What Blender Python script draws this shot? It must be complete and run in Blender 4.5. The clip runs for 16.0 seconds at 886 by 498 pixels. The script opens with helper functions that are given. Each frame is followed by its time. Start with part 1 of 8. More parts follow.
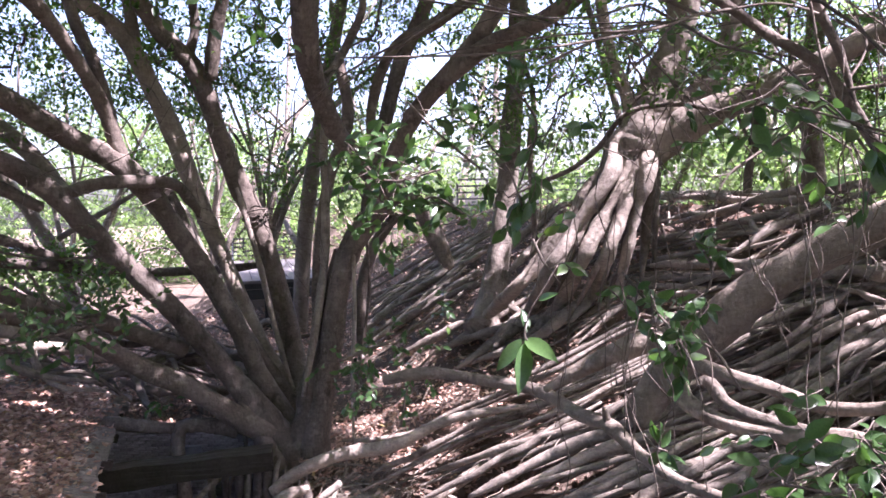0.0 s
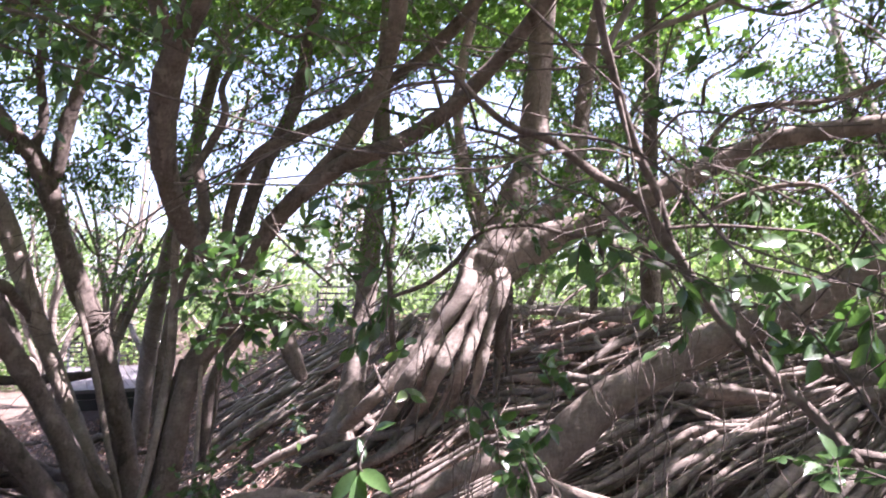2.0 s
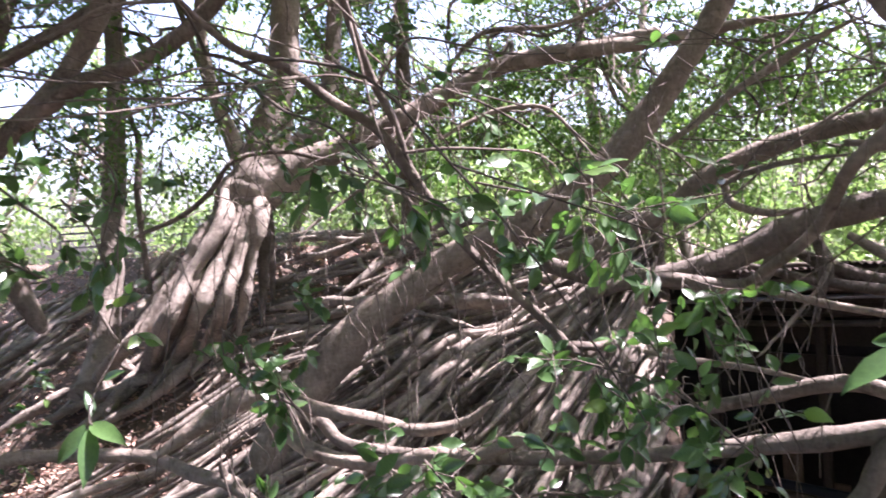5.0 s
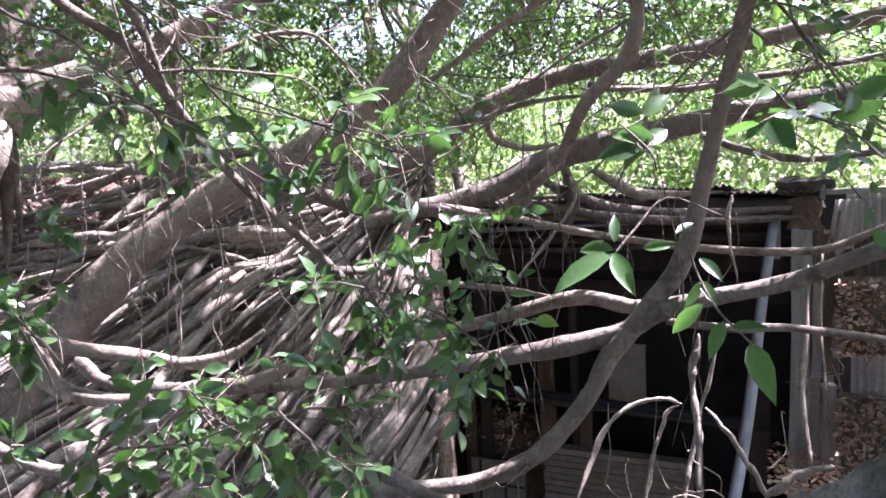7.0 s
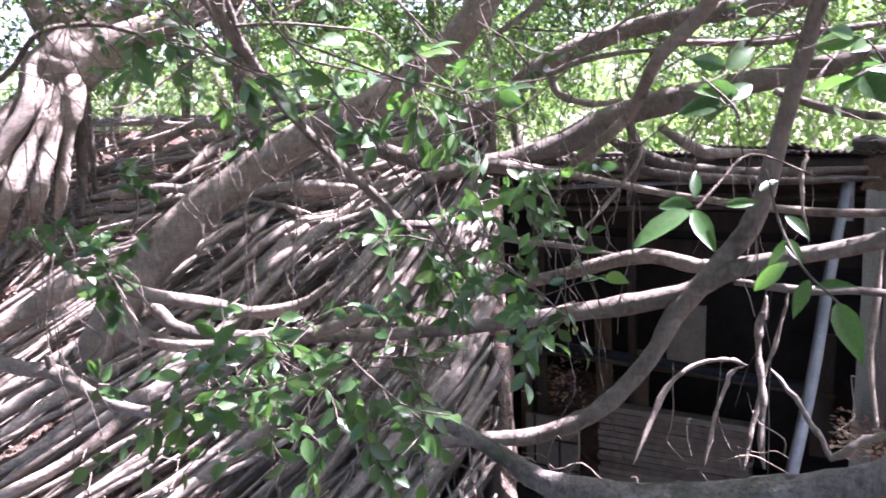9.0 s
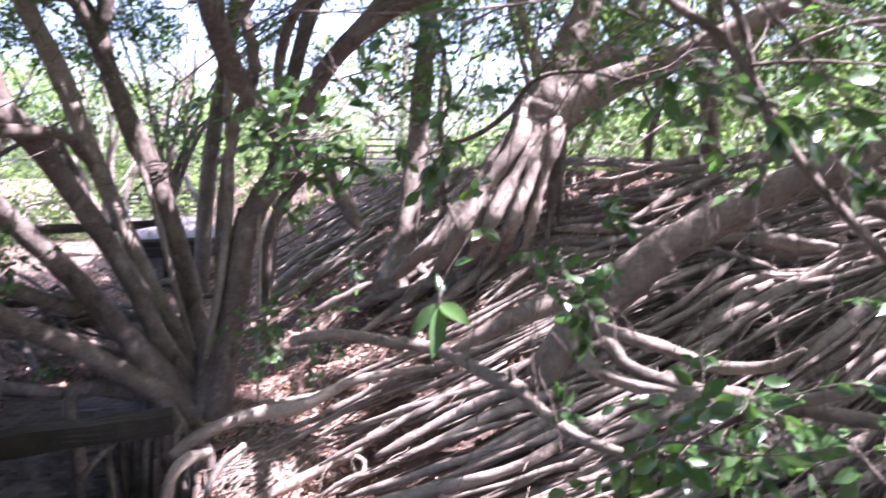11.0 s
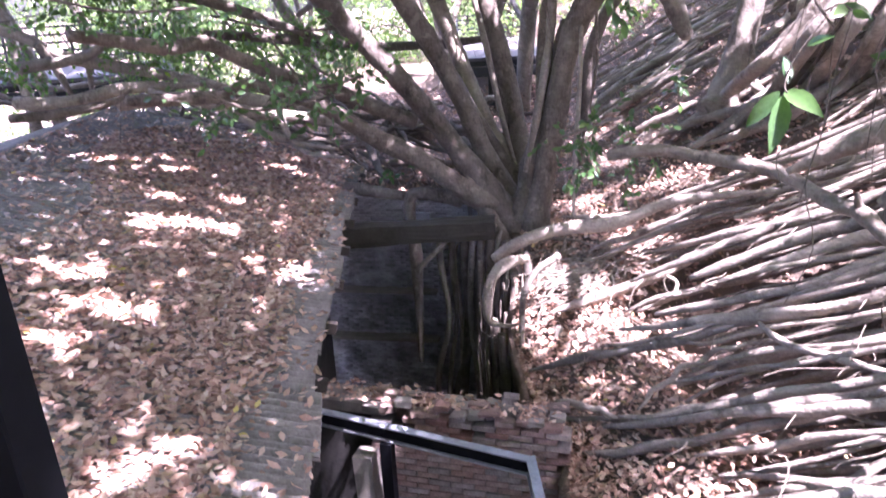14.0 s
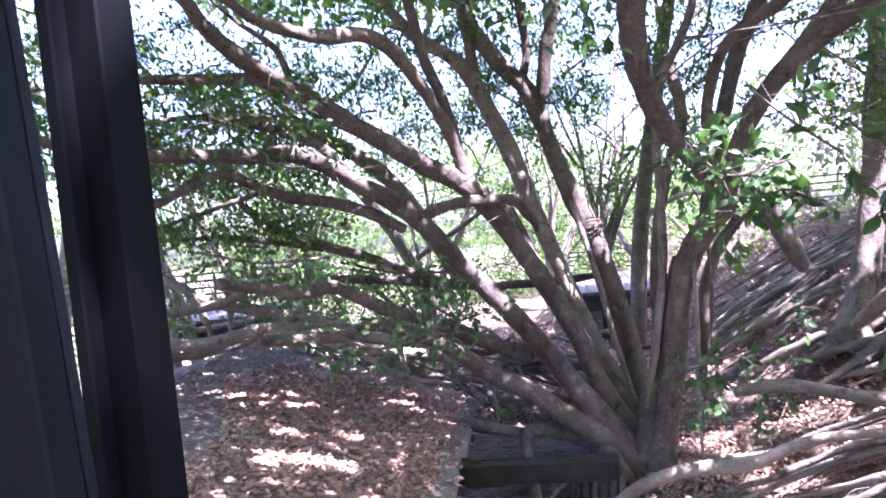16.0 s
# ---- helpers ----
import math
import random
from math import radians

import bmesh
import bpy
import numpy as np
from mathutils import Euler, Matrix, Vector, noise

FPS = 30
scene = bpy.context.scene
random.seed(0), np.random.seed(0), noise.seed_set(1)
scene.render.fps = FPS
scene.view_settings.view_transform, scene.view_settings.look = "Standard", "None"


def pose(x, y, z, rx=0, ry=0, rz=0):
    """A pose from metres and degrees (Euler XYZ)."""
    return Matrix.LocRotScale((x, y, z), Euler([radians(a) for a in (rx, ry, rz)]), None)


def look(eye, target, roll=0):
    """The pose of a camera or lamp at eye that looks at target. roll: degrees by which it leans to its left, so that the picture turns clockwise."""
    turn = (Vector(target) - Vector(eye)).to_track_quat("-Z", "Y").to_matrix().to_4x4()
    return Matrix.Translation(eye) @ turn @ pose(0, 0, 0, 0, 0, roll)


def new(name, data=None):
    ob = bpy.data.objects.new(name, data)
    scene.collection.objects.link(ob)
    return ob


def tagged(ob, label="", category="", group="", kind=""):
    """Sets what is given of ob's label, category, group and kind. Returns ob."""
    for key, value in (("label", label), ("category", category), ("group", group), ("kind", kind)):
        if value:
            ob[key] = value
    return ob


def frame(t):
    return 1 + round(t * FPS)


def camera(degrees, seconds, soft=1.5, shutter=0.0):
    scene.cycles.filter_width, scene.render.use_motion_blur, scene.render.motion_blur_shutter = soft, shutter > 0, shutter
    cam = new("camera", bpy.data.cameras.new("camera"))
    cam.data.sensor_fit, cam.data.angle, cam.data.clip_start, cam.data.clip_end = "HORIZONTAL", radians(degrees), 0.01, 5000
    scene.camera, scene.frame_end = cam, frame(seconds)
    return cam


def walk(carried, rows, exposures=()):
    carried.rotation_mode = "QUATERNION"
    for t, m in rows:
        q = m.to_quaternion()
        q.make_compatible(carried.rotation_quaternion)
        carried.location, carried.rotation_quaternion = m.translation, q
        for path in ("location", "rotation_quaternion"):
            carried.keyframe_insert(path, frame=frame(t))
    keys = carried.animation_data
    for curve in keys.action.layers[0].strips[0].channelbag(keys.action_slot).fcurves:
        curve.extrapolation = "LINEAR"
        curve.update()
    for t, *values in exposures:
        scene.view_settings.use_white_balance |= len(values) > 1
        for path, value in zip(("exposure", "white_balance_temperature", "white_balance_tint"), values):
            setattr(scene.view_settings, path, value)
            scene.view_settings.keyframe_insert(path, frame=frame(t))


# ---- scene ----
# ------------------------------------------------------------------ camera
cam = camera(61.44, 16.0, soft=1.6, shutter=0.4)
ROWS = [
    (0.0, -0.000, 0.000, 7.000, -0.00, -3.00, 1.50),
    (0.5, 0.011, 0.017, 7.002, -1.00, -2.78, 1.32),
    (1.0, 0.039, 0.033, 7.015, -4.04, -1.20, 0.65),
    (1.5, 0.071, 0.021, 7.051, -6.92, 1.30, 0.77),
    (2.0, 0.081, -0.020, 7.070, -10.45, 5.01, 0.11),
    (2.5, 0.103, -0.025, 7.086, -12.26, 6.56, 0.94),
    (3.0, 0.139, -0.032, 7.087, -15.13, 5.47, 0.37),
    (3.2, 0.155, -0.037, 7.088, -16.81, 5.02, 0.78),
    (5.3, 0.203, -0.098, 7.080, -30.92, -2.48, 3.84),
    (5.5, 0.180, -0.136, 7.074, -33.44, -3.01, 3.57),
    (6.0, 0.201, -0.188, 7.057, -39.10, -4.73, 4.26),
    (6.5, 0.230, -0.210, 7.042, -42.93, -6.27, 3.83),
    (7.0, 0.230, -0.206, 7.027, -44.22, -7.38, 3.29),
    (7.5, 0.218, -0.199, 7.005, -44.90, -8.93, 3.19),
    (8.0, 0.211, -0.182, 6.989, -44.34, -10.48, 3.22),
    (8.2, 0.214, -0.183, 6.992, -43.83, -11.00, 3.47),
    (10.3, 0.009, -0.103, 7.067, -20.30, -4.71, -0.92),
    (10.5, 0.004, -0.070, 7.059, -15.32, -4.11, -1.47),
    (11.0, -0.029, 0.029, 7.010, -7.08, -6.12, 0.08),
    (11.5, -0.057, 0.049, 6.930, 2.16, -11.89, 2.16),
    (12.0, -0.053, 0.072, 6.867, 8.64, -16.54, 5.80),
    (12.5, -0.044, 0.086, 6.850, 11.08, -19.86, 4.95),
    (12.8, -0.036, 0.082, 6.854, 12.31, -23.16, 4.52),
    (13.0, -0.030, 0.080, 6.857, 13.02, -24.64, 4.61),
    (13.5, -0.051, 0.059, 6.853, 15.67, -23.11, 3.41),
    (14.0, -0.046, 0.068, 6.869, 16.71, -18.75, 2.70),
    (14.5, -0.044, 0.051, 6.889, 18.03, -14.04, 4.31),
    (15.0, -0.043, 0.004, 6.907, 21.28, -7.19, 4.52),
    (15.5, -0.038, -0.018, 6.921, 23.40, -3.40, 4.53),
    (16.0, -0.040, -0.034, 6.933, 25.12, -0.50, 4.70),
]
walk(cam, [(t, pose(x, y, z, 90 + pitch, roll, yaw)) for t, x, y, z, yaw, pitch, roll in ROWS],
     exposures=[(0.0, 2.49, 5850, 38), (2.0, 2.60, 5950, 38), (3.0, 2.57, 6000, 37), (5.5, 2.68, 5950, 34), (6.5, 2.78, 5750, 32), (7.0, 3.02, 5650, 35), (8.0, 3.38, 5500, 40), (10.5, 2.88, 5800, 38), (11.5, 2.82, 5600, 41), (13.0, 3.46, 5700, 43), (14.5, 3.44, 5550, 44), (16.0, 3.2, 5400, 42)])

# ------------------------------------------------------------------ light
SUN_EL, SUN_AZ = 62.0, 110.0        # degrees; azimuth from +y towards +x
world = bpy.data.worlds.new("sky")
scene.world = world
world.use_nodes = True
wn = world.node_tree
sky = wn.nodes.new("ShaderNodeTexSky")
sky.sky_type = "NISHITA"
sky.sun_disc = False
sky.sun_elevation, sky.sun_rotation = radians(SUN_EL), radians(SUN_AZ)
wn.links.new(sky.outputs[0], wn.nodes["Background"].inputs[0])
wn.nodes["Background"].inputs[1].default_value = 0.12
sky.dust_density, sky.air_density, sky.ozone_density = 4.0, 1.0, 0.5
sun = new("sun", bpy.data.lights.new("sun", "SUN"))
sun.data.energy, sun.data.angle, sun.data.color = 5.0, radians(0.5), (1.0, 0.95, 0.87)
sun_dir = Vector((math.sin(radians(SUN_AZ)) * math.cos(radians(SUN_EL)), math.cos(radians(SUN_AZ)) * math.cos(radians(SUN_EL)), math.sin(radians(SUN_EL))))
sun.matrix_world = look(sun_dir * 60, (0, 0, 0))

# ------------------------------------------------------------------ materials


def material(name, rough=0.8, metal=0.0):
    m = bpy.data.materials.new(name)
    m.use_nodes = True
    b = m.node_tree.nodes["Principled BSDF"]
    b.inputs["Roughness"].default_value, b.inputs["Metallic"].default_value = rough, metal
    return m, m.node_tree, b


def noise_node(nt, scale, detail=5.0, stretch=None, coords="Object", rough=0.6):
    tc = nt.nodes.new("ShaderNodeTexCoord")
    src = tc.outputs[coords]
    if stretch:
        mp = nt.nodes.new("ShaderNodeMapping")
        mp.inputs["Scale"].default_value = stretch
        nt.links.new(src, mp.inputs[0])
        src = mp.outputs[0]
    n = nt.nodes.new("ShaderNodeTexNoise")
    n.inputs["Scale"].default_value, n.inputs["Detail"].default_value, n.inputs["Roughness"].default_value = scale, detail, rough
    nt.links.new(src, n.inputs["Vector"])
    return n.outputs["Fac"]


def ramp(nt, fac, *stops):
    r = nt.nodes.new("ShaderNodeValToRGB")
    while len(r.color_ramp.elements) < len(stops):
        r.color_ramp.elements.new(0.5)
    for e, (pos, col) in zip(r.color_ramp.elements, stops):
        e.position, e.color = pos, (*col, 1)
    nt.links.new(fac, r.inputs[0])
    return r.outputs[0]


def mix(nt, fac, a, b, mode="MIX"):
    n = nt.nodes.new("ShaderNodeMix")
    n.data_type, n.blend_type = "RGBA", mode
    for sock, v in ((n.inputs[0], fac), (n.inputs[6], a), (n.inputs[7], b)):
        if isinstance(v, (int, float)):
            sock.default_value = v
        elif isinstance(v, tuple):
            sock.default_value = (*v, 1)
        else:
            nt.links.new(v, sock)
    return n.outputs[2]


def bump(nt, b, height, strength, dist=0.02, prev=None):
    n = nt.nodes.new("ShaderNodeBump")
    n.inputs["Strength"].default_value, n.inputs["Distance"].default_value = strength, dist
    nt.links.new(height, n.inputs["Height"])
    if prev:
        nt.links.new(prev, n.inputs["Normal"])
    nt.links.new(n.outputs[0], b.inputs["Normal"])
    return n.outputs[0]


def random_value(nt):
    return nt.nodes.new("ShaderNodeObjectInfo").outputs["Random"]


def island_value(nt):
    return nt.nodes.new("ShaderNodeNewGeometry").outputs["Random Per Island"]


def bark_material(name, dark, mid, pale, stretch=(1, 1, 0.35), moss=0.0):
    """Fig bark: broad blotches, lengthwise grain, fine rings round the stem, pale lichen and dark scars."""
    m, nt, b = material(name, 0.85)
    b.inputs["Specular IOR Level"].default_value = 0.25
    big = noise_node(nt, 2.6, 5)
    fine = noise_node(nt, 38, 6, stretch)
    rings = noise_node(nt, 16, 4, (0.8, 0.8, 2.2))
    col = ramp(nt, big, (0.32, dark), (0.5, mid), (0.72, pale))
    col = mix(nt, 0.42, col, ramp(nt, fine, (0.25, dark), (0.75, pale)))
    col = mix(nt, 0.16, col, ramp(nt, rings, (0.35, dark), (0.6, pale)))
    lichen = ramp(nt, noise_node(nt, 7, 5), (0.57, (0, 0, 0)), (0.66, (0.8, 0.8, 0.8)))
    col = mix(nt, lichen, col, mix(nt, 0.6, col, tuple(min(1.0, c * 1.2) for c in pale)))
    scars = ramp(nt, noise_node(nt, 5, 6, (1, 1, 0.6)), (0.33, (0.85, 0.85, 0.85)), (0.42, (0, 0, 0)))
    col = mix(nt, scars, col, mix(nt, 0.75, col, tuple(c * 0.6 for c in dark)))
    if moss:
        patch = ramp(nt, noise_node(nt, 3.5, 6), (0.45, (0, 0, 0)), (0.62, (moss, moss, moss)))
        col = mix(nt, patch, col, (0.05, 0.055, 0.038))
        crust = ramp(nt, noise_node(nt, 55, 8, (1, 1, 0.5), rough=0.75), (0.48, (0, 0, 0)), (0.72, (moss, moss, moss)))
        col = mix(nt, crust, col, (0.028, 0.026, 0.022))
    tone = ramp(nt, random_value(nt), (0.0, (0.74, 0.74, 0.75)), (1.0, (1.14, 1.12, 1.1)))
    col = mix(nt, 1.0, col, tone, "MULTIPLY")
    nt.links.new(col, b.inputs["Base Color"])
    p = bump(nt, b, fine, 0.7, 0.014)
    p = bump(nt, b, rings, 0.3, 0.012, p)
    bump(nt, b, noise_node(nt, 11, 4), 0.6, 0.035, p)
    return m


bark = bark_material("bark", (0.043, 0.034, 0.027), (0.118, 0.094, 0.077), (0.25, 0.213, 0.181))
bark_tan = bark_material("bark_tan", (0.08, 0.065, 0.051), (0.185, 0.154, 0.124), (0.31, 0.268, 0.222))
bark_mossy = bark_material("bark_mossy", (0.045, 0.038, 0.032), (0.125, 0.108, 0.095), (0.29, 0.265, 0.245), moss=0.85)
bark_pale = bark_material("bark_pale", (0.10, 0.083, 0.066), (0.235, 0.2, 0.165), (0.40, 0.35, 0.295))
root_mat = bark_material("root_bark", (0.092, 0.075, 0.060), (0.245, 0.207, 0.170), (0.41, 0.362, 0.308), (1, 1, 1))


def leaf_material(name, deep, light, yellow, through_share=0.45, single=False, glow_tint=(1.4, 1.55, 0.8)):
    m, nt, b = material(name, 0.3)
    col = ramp(nt, random_value(nt) if single else island_value(nt), (0.0, deep), (0.6, light), (0.93, light), (1.0, yellow))
    col = mix(nt, 0.35, col, ramp(nt, noise_node(nt, 14, 2), (0.3, deep), (0.7, light)))
    nt.links.new(col, b.inputs["Base Color"])
    b.inputs["Coat Weight"].default_value, b.inputs["Coat Roughness"].default_value = (0.7 if single else 0.0), 0.33
    tr = nt.nodes.new("ShaderNodeBsdfTranslucent")
    glow = mix(nt, 1.0, col, glow_tint, "MULTIPLY")
    nt.links.new(glow, tr.inputs[0])
    mx = nt.nodes.new("ShaderNodeMixShader")
    mx.inputs[0].default_value = through_share
    nt.links.new(b.outputs[0], mx.inputs[1])
    nt.links.new(tr.outputs[0], mx.inputs[2])
    nt.links.new(mx.outputs[0], nt.nodes["Material Output"].inputs[0])
    return m


leaf_green = leaf_material("leaf", (0.04, 0.09, 0.026), (0.105, 0.185, 0.053), (0.24, 0.30, 0.06), 0.52)
# far leaves: sunlight and haze put into paler, yellower colours
leaf_far = leaf_material("leaf_sun_tinted", (0.105, 0.145, 0.07), (0.215, 0.285, 0.135), (0.33, 0.37, 0.18), 0.55, glow_tint=(1.25, 1.5, 0.85))
leaf_near = leaf_material("leaf_near", (0.022, 0.057, 0.021), (0.082, 0.165, 0.052), (0.18, 0.29, 0.065), 0.4, True)


def litter_material():
    m, nt, b = material("dead_leaf", 0.7)
    col = ramp(nt, island_value(nt), (0.0, (0.17, 0.085, 0.06)), (0.2, (0.32, 0.17, 0.118)), (0.5, (0.47, 0.285, 0.205)), (0.78, (0.6, 0.41, 0.305)), (0.93, (0.7, 0.54, 0.43)), (0.988, (0.5, 0.36, 0.25)), (1.0, (0.6, 0.48, 0.07)))
    nt.links.new(mix(nt, 0.3, col, ramp(nt, noise_node(nt, 45, 3), (0.3, (0.2, 0.12, 0.09)), (0.7, (0.48, 0.35, 0.28)))), b.inputs["Base Color"])
    return m


dead_leaf = litter_material()


def plain(name, dark, light, scale, rough=0.8, metal=0.0, strength=0.3, dist=0.01, spread=0.0, stretch=None, gloss=0.3):
    m, nt, b = material(name, rough, metal)
    b.inputs["Specular IOR Level"].default_value = gloss
    col = ramp(nt, noise_node(nt, scale, 6, stretch), (0.32, dark), (0.68, light))
    col = mix(nt, 0.4, col, ramp(nt, noise_node(nt, scale * 9, 4), (0.3, dark), (0.7, light)))
    if spread:
        col = mix(nt, 1.0, col, ramp(nt, random_value(nt), (0, (1 - spread,) * 3), (1, (1 + spread,) * 3)), "MULTIPLY")
    nt.links.new(col, b.inputs["Base Color"])
    bump(nt, b, noise_node(nt, scale * 5, 5), strength, dist)
    return m


soil = plain("soil_litter", (0.085, 0.062, 0.048), (0.2, 0.148, 0.115), 6, 0.95, strength=0.9, dist=0.05)
old_sheet = plain("weathered_cement_sheet", (0.13, 0.118, 0.108), (0.34, 0.31, 0.29), 5, 0.9, strength=0.7, dist=0.02)
steel_dark = plain("dark_painted_steel", (0.005, 0.0055, 0.0075), (0.010, 0.0105, 0.0135), 3, 0.6, strength=0.05, gloss=0.1)
steel_blue = plain("dark_glossy_steel", (0.005, 0.0075, 0.0115), (0.014, 0.019, 0.026), 2, 0.45, strength=0.05, gloss=0.15)
steel_edge = plain("lighter_blue_steel", (0.014, 0.018, 0.026), (0.03, 0.036, 0.048), 3, 0.5, strength=0.05, gloss=0.1)
galvanised = plain("galvanised_steel", (0.22, 0.24, 0.27), (0.42, 0.44, 0.48), 5, 0.5, 0.35, 0.1)
timber_dark = plain("old_dark_timber", (0.035, 0.029, 0.025), (0.10, 0.082, 0.068), 4, 0.9, strength=0.5, stretch=(1, 1, 0.2))
timber_grey = plain("grey_timber", (0.14, 0.125, 0.11), (0.30, 0.27, 0.24), 5, 0.9, strength=0.5, stretch=(1, 1, 0.2))


def brick_material(name, *tones):
    m, nt, b = material(name, 0.95)
    b.inputs["Specular IOR Level"].default_value = 0.2
    own = nt.nodes.new("ShaderNodeMath")
    own.operation = "FRACT"
    add = nt.nodes.new("ShaderNodeMath")
    nt.links.new(random_value(nt), add.inputs[0])
    nt.links.new(island_value(nt), add.inputs[1])
    nt.links.new(add.outputs[0], own.inputs[0])
    col = ramp(nt, own.outputs[0], *[(k / (len(tones) - 1), t) for k, t in enumerate(tones)])
    grime = ramp(nt, noise_node(nt, 3.0, 5), (0.35, (0.45, 0.43, 0.42)), (0.65, (1.15, 1.12, 1.1)))
    speck = ramp(nt, noise_node(nt, 60, 4), (0.3, (0.75, 0.74, 0.73)), (0.7, (1.15, 1.15, 1.15)))
    col = mix(nt, 1.0, mix(nt, 1.0, col, grime, "MULTIPLY"), speck, "MULTIPLY")
    nt.links.new(col, b.inputs["Base Color"])
    bump(nt, b, noise_node(nt, 40, 5), 0.6, 0.012)
    return m


brick_red = brick_material("old_red_brick", (0.30, 0.215, 0.19), (0.33, 0.25, 0.225), (0.25, 0.145, 0.125), (0.36, 0.31, 0.29), (0.24, 0.22, 0.215), (0.30, 0.20, 0.175))
brick_grey = brick_material("grey_soot_brick", (0.34, 0.345, 0.375), (0.45, 0.455, 0.49), (0.27, 0.27, 0.295), (0.50, 0.50, 0.535), (0.37, 0.37, 0.40))
timber_mossy = plain("mossy_timber", (0.02, 0.018, 0.014), (0.055, 0.049, 0.038), 4, 0.95, strength=0.5)
stone_grey = plain("weathered_stone", (0.14, 0.125, 0.11), (0.30, 0.27, 0.24), 8, 0.95, strength=0.6, spread=0.2)
mortar = plain("mortar", (0.16, 0.14, 0.125), (0.27, 0.24, 0.215), 10, 0.95)
plaster = plain("stained_plaster", (0.14, 0.135, 0.115), (0.29, 0.28, 0.24), 2.2, 0.95)
concrete = plain("deck_boards", (0.085, 0.08, 0.085), (0.16, 0.15, 0.155), 3, 0.85)
rail_dark = plain("dark_railing_paint", (0.02, 0.022, 0.024), (0.05, 0.05, 0.055), 5, 0.5)
# near-black colour stands in for deep shade indoors and in the pit
black_inside = plain("shade_black", (0.016, 0.015, 0.015), (0.05, 0.046, 0.044), 3, 0.95)
timber_brown = plain("rotten_brown_timber", (0.06, 0.043, 0.032), (0.19, 0.14, 0.105), 6, 0.95, strength=0.8, dist=0.02, stretch=(1, 1, 0.3))
timber_pale = plain("pale_weathered_timber", (0.16, 0.165, 0.145), (0.42, 0.43, 0.39), 5, 0.9, strength=0.5, stretch=(1, 1, 0.25))
rust_dark = plain("dark_rusted_iron", (0.05, 0.038, 0.032), (0.16, 0.125, 0.105), 4, 0.85, 0.1)
rust_sheet = plain("rusty_corrugated_iron", (0.22, 0.19, 0.165), (0.46, 0.44, 0.42), 3, 0.75, 0.2)

# ------------------------------------------------------------------ builders
rng = np.random.default_rng(7)


def mesh_object(name, verts, faces, mat, parent=None, label="", smooth=True, sizes=None):
    me = bpy.data.meshes.new(name)
    if sizes is None:
        me.from_pydata([tuple(v) for v in verts], [], faces)
    else:
        verts = np.asarray(verts, np.float32)
        faces = np.asarray(faces, np.int32)
        me.vertices.add(len(verts))
        me.vertices.foreach_set("co", verts.ravel())
        me.loops.add(faces.size)
        me.loops.foreach_set("vertex_index", faces.ravel())
        me.polygons.add(len(faces))
        me.polygons.foreach_set("loop_start", np.arange(0, faces.size, faces.shape[1], dtype=np.int32))
        me.polygons.foreach_set("loop_total", np.full(len(faces), faces.shape[1], np.int32))
        me.update(calc_edges=True)
    if smooth:
        me.polygons.foreach_set("use_smooth", np.ones(len(me.polygons), bool))
    me.materials.append(mat)
    ob = new(name, me)
    if parent:
        ob.parent = parent
    if label:
        tagged(ob, label)
    return ob


def part(name, bm, mat, parent, label=""):
    me = bpy.data.meshes.new(name)
    bm.to_mesh(me)
    bm.free()
    me.materials.append(mat)
    ob = new(name, me)
    if parent:
        ob.parent = parent
    if label:
        tagged(ob, label)
    return ob


GROUPS = {"leafy_twig": "leafy fig twigs", "steel_column": "walkway columns", "viewing_deck": "viewing decks", "banyan_tree": "fig trees", "distant_fig_tree": "fig trees", "spreading_fig_tree": "fig trees", "slender_fig_tree": "fig trees", "leaning_fig_tree": "fig trees"}


def thing(name, label, category, group="", kind=""):
    group = group or GROUPS.get(name, "")
    return tagged(new(name), label, category, group, kind)


def curve_points(pts, per=7):
    p = np.array(pts, float)
    p = np.vstack([2 * p[0] - p[1], p, 2 * p[-1] - p[-2]])
    out = []
    for i in range(1, len(p) - 2):
        for u in np.linspace(0, 1, per, endpoint=False):
            a, b, c, d = p[i - 1:i + 3]
            out.append(0.5 * (2 * b + (c - a) * u + (2 * a - 5 * b + 4 * c - d) * u * u + (3 * b - a - 3 * c + d) * u ** 3))
    out.append(p[-2])
    return np.array(out)


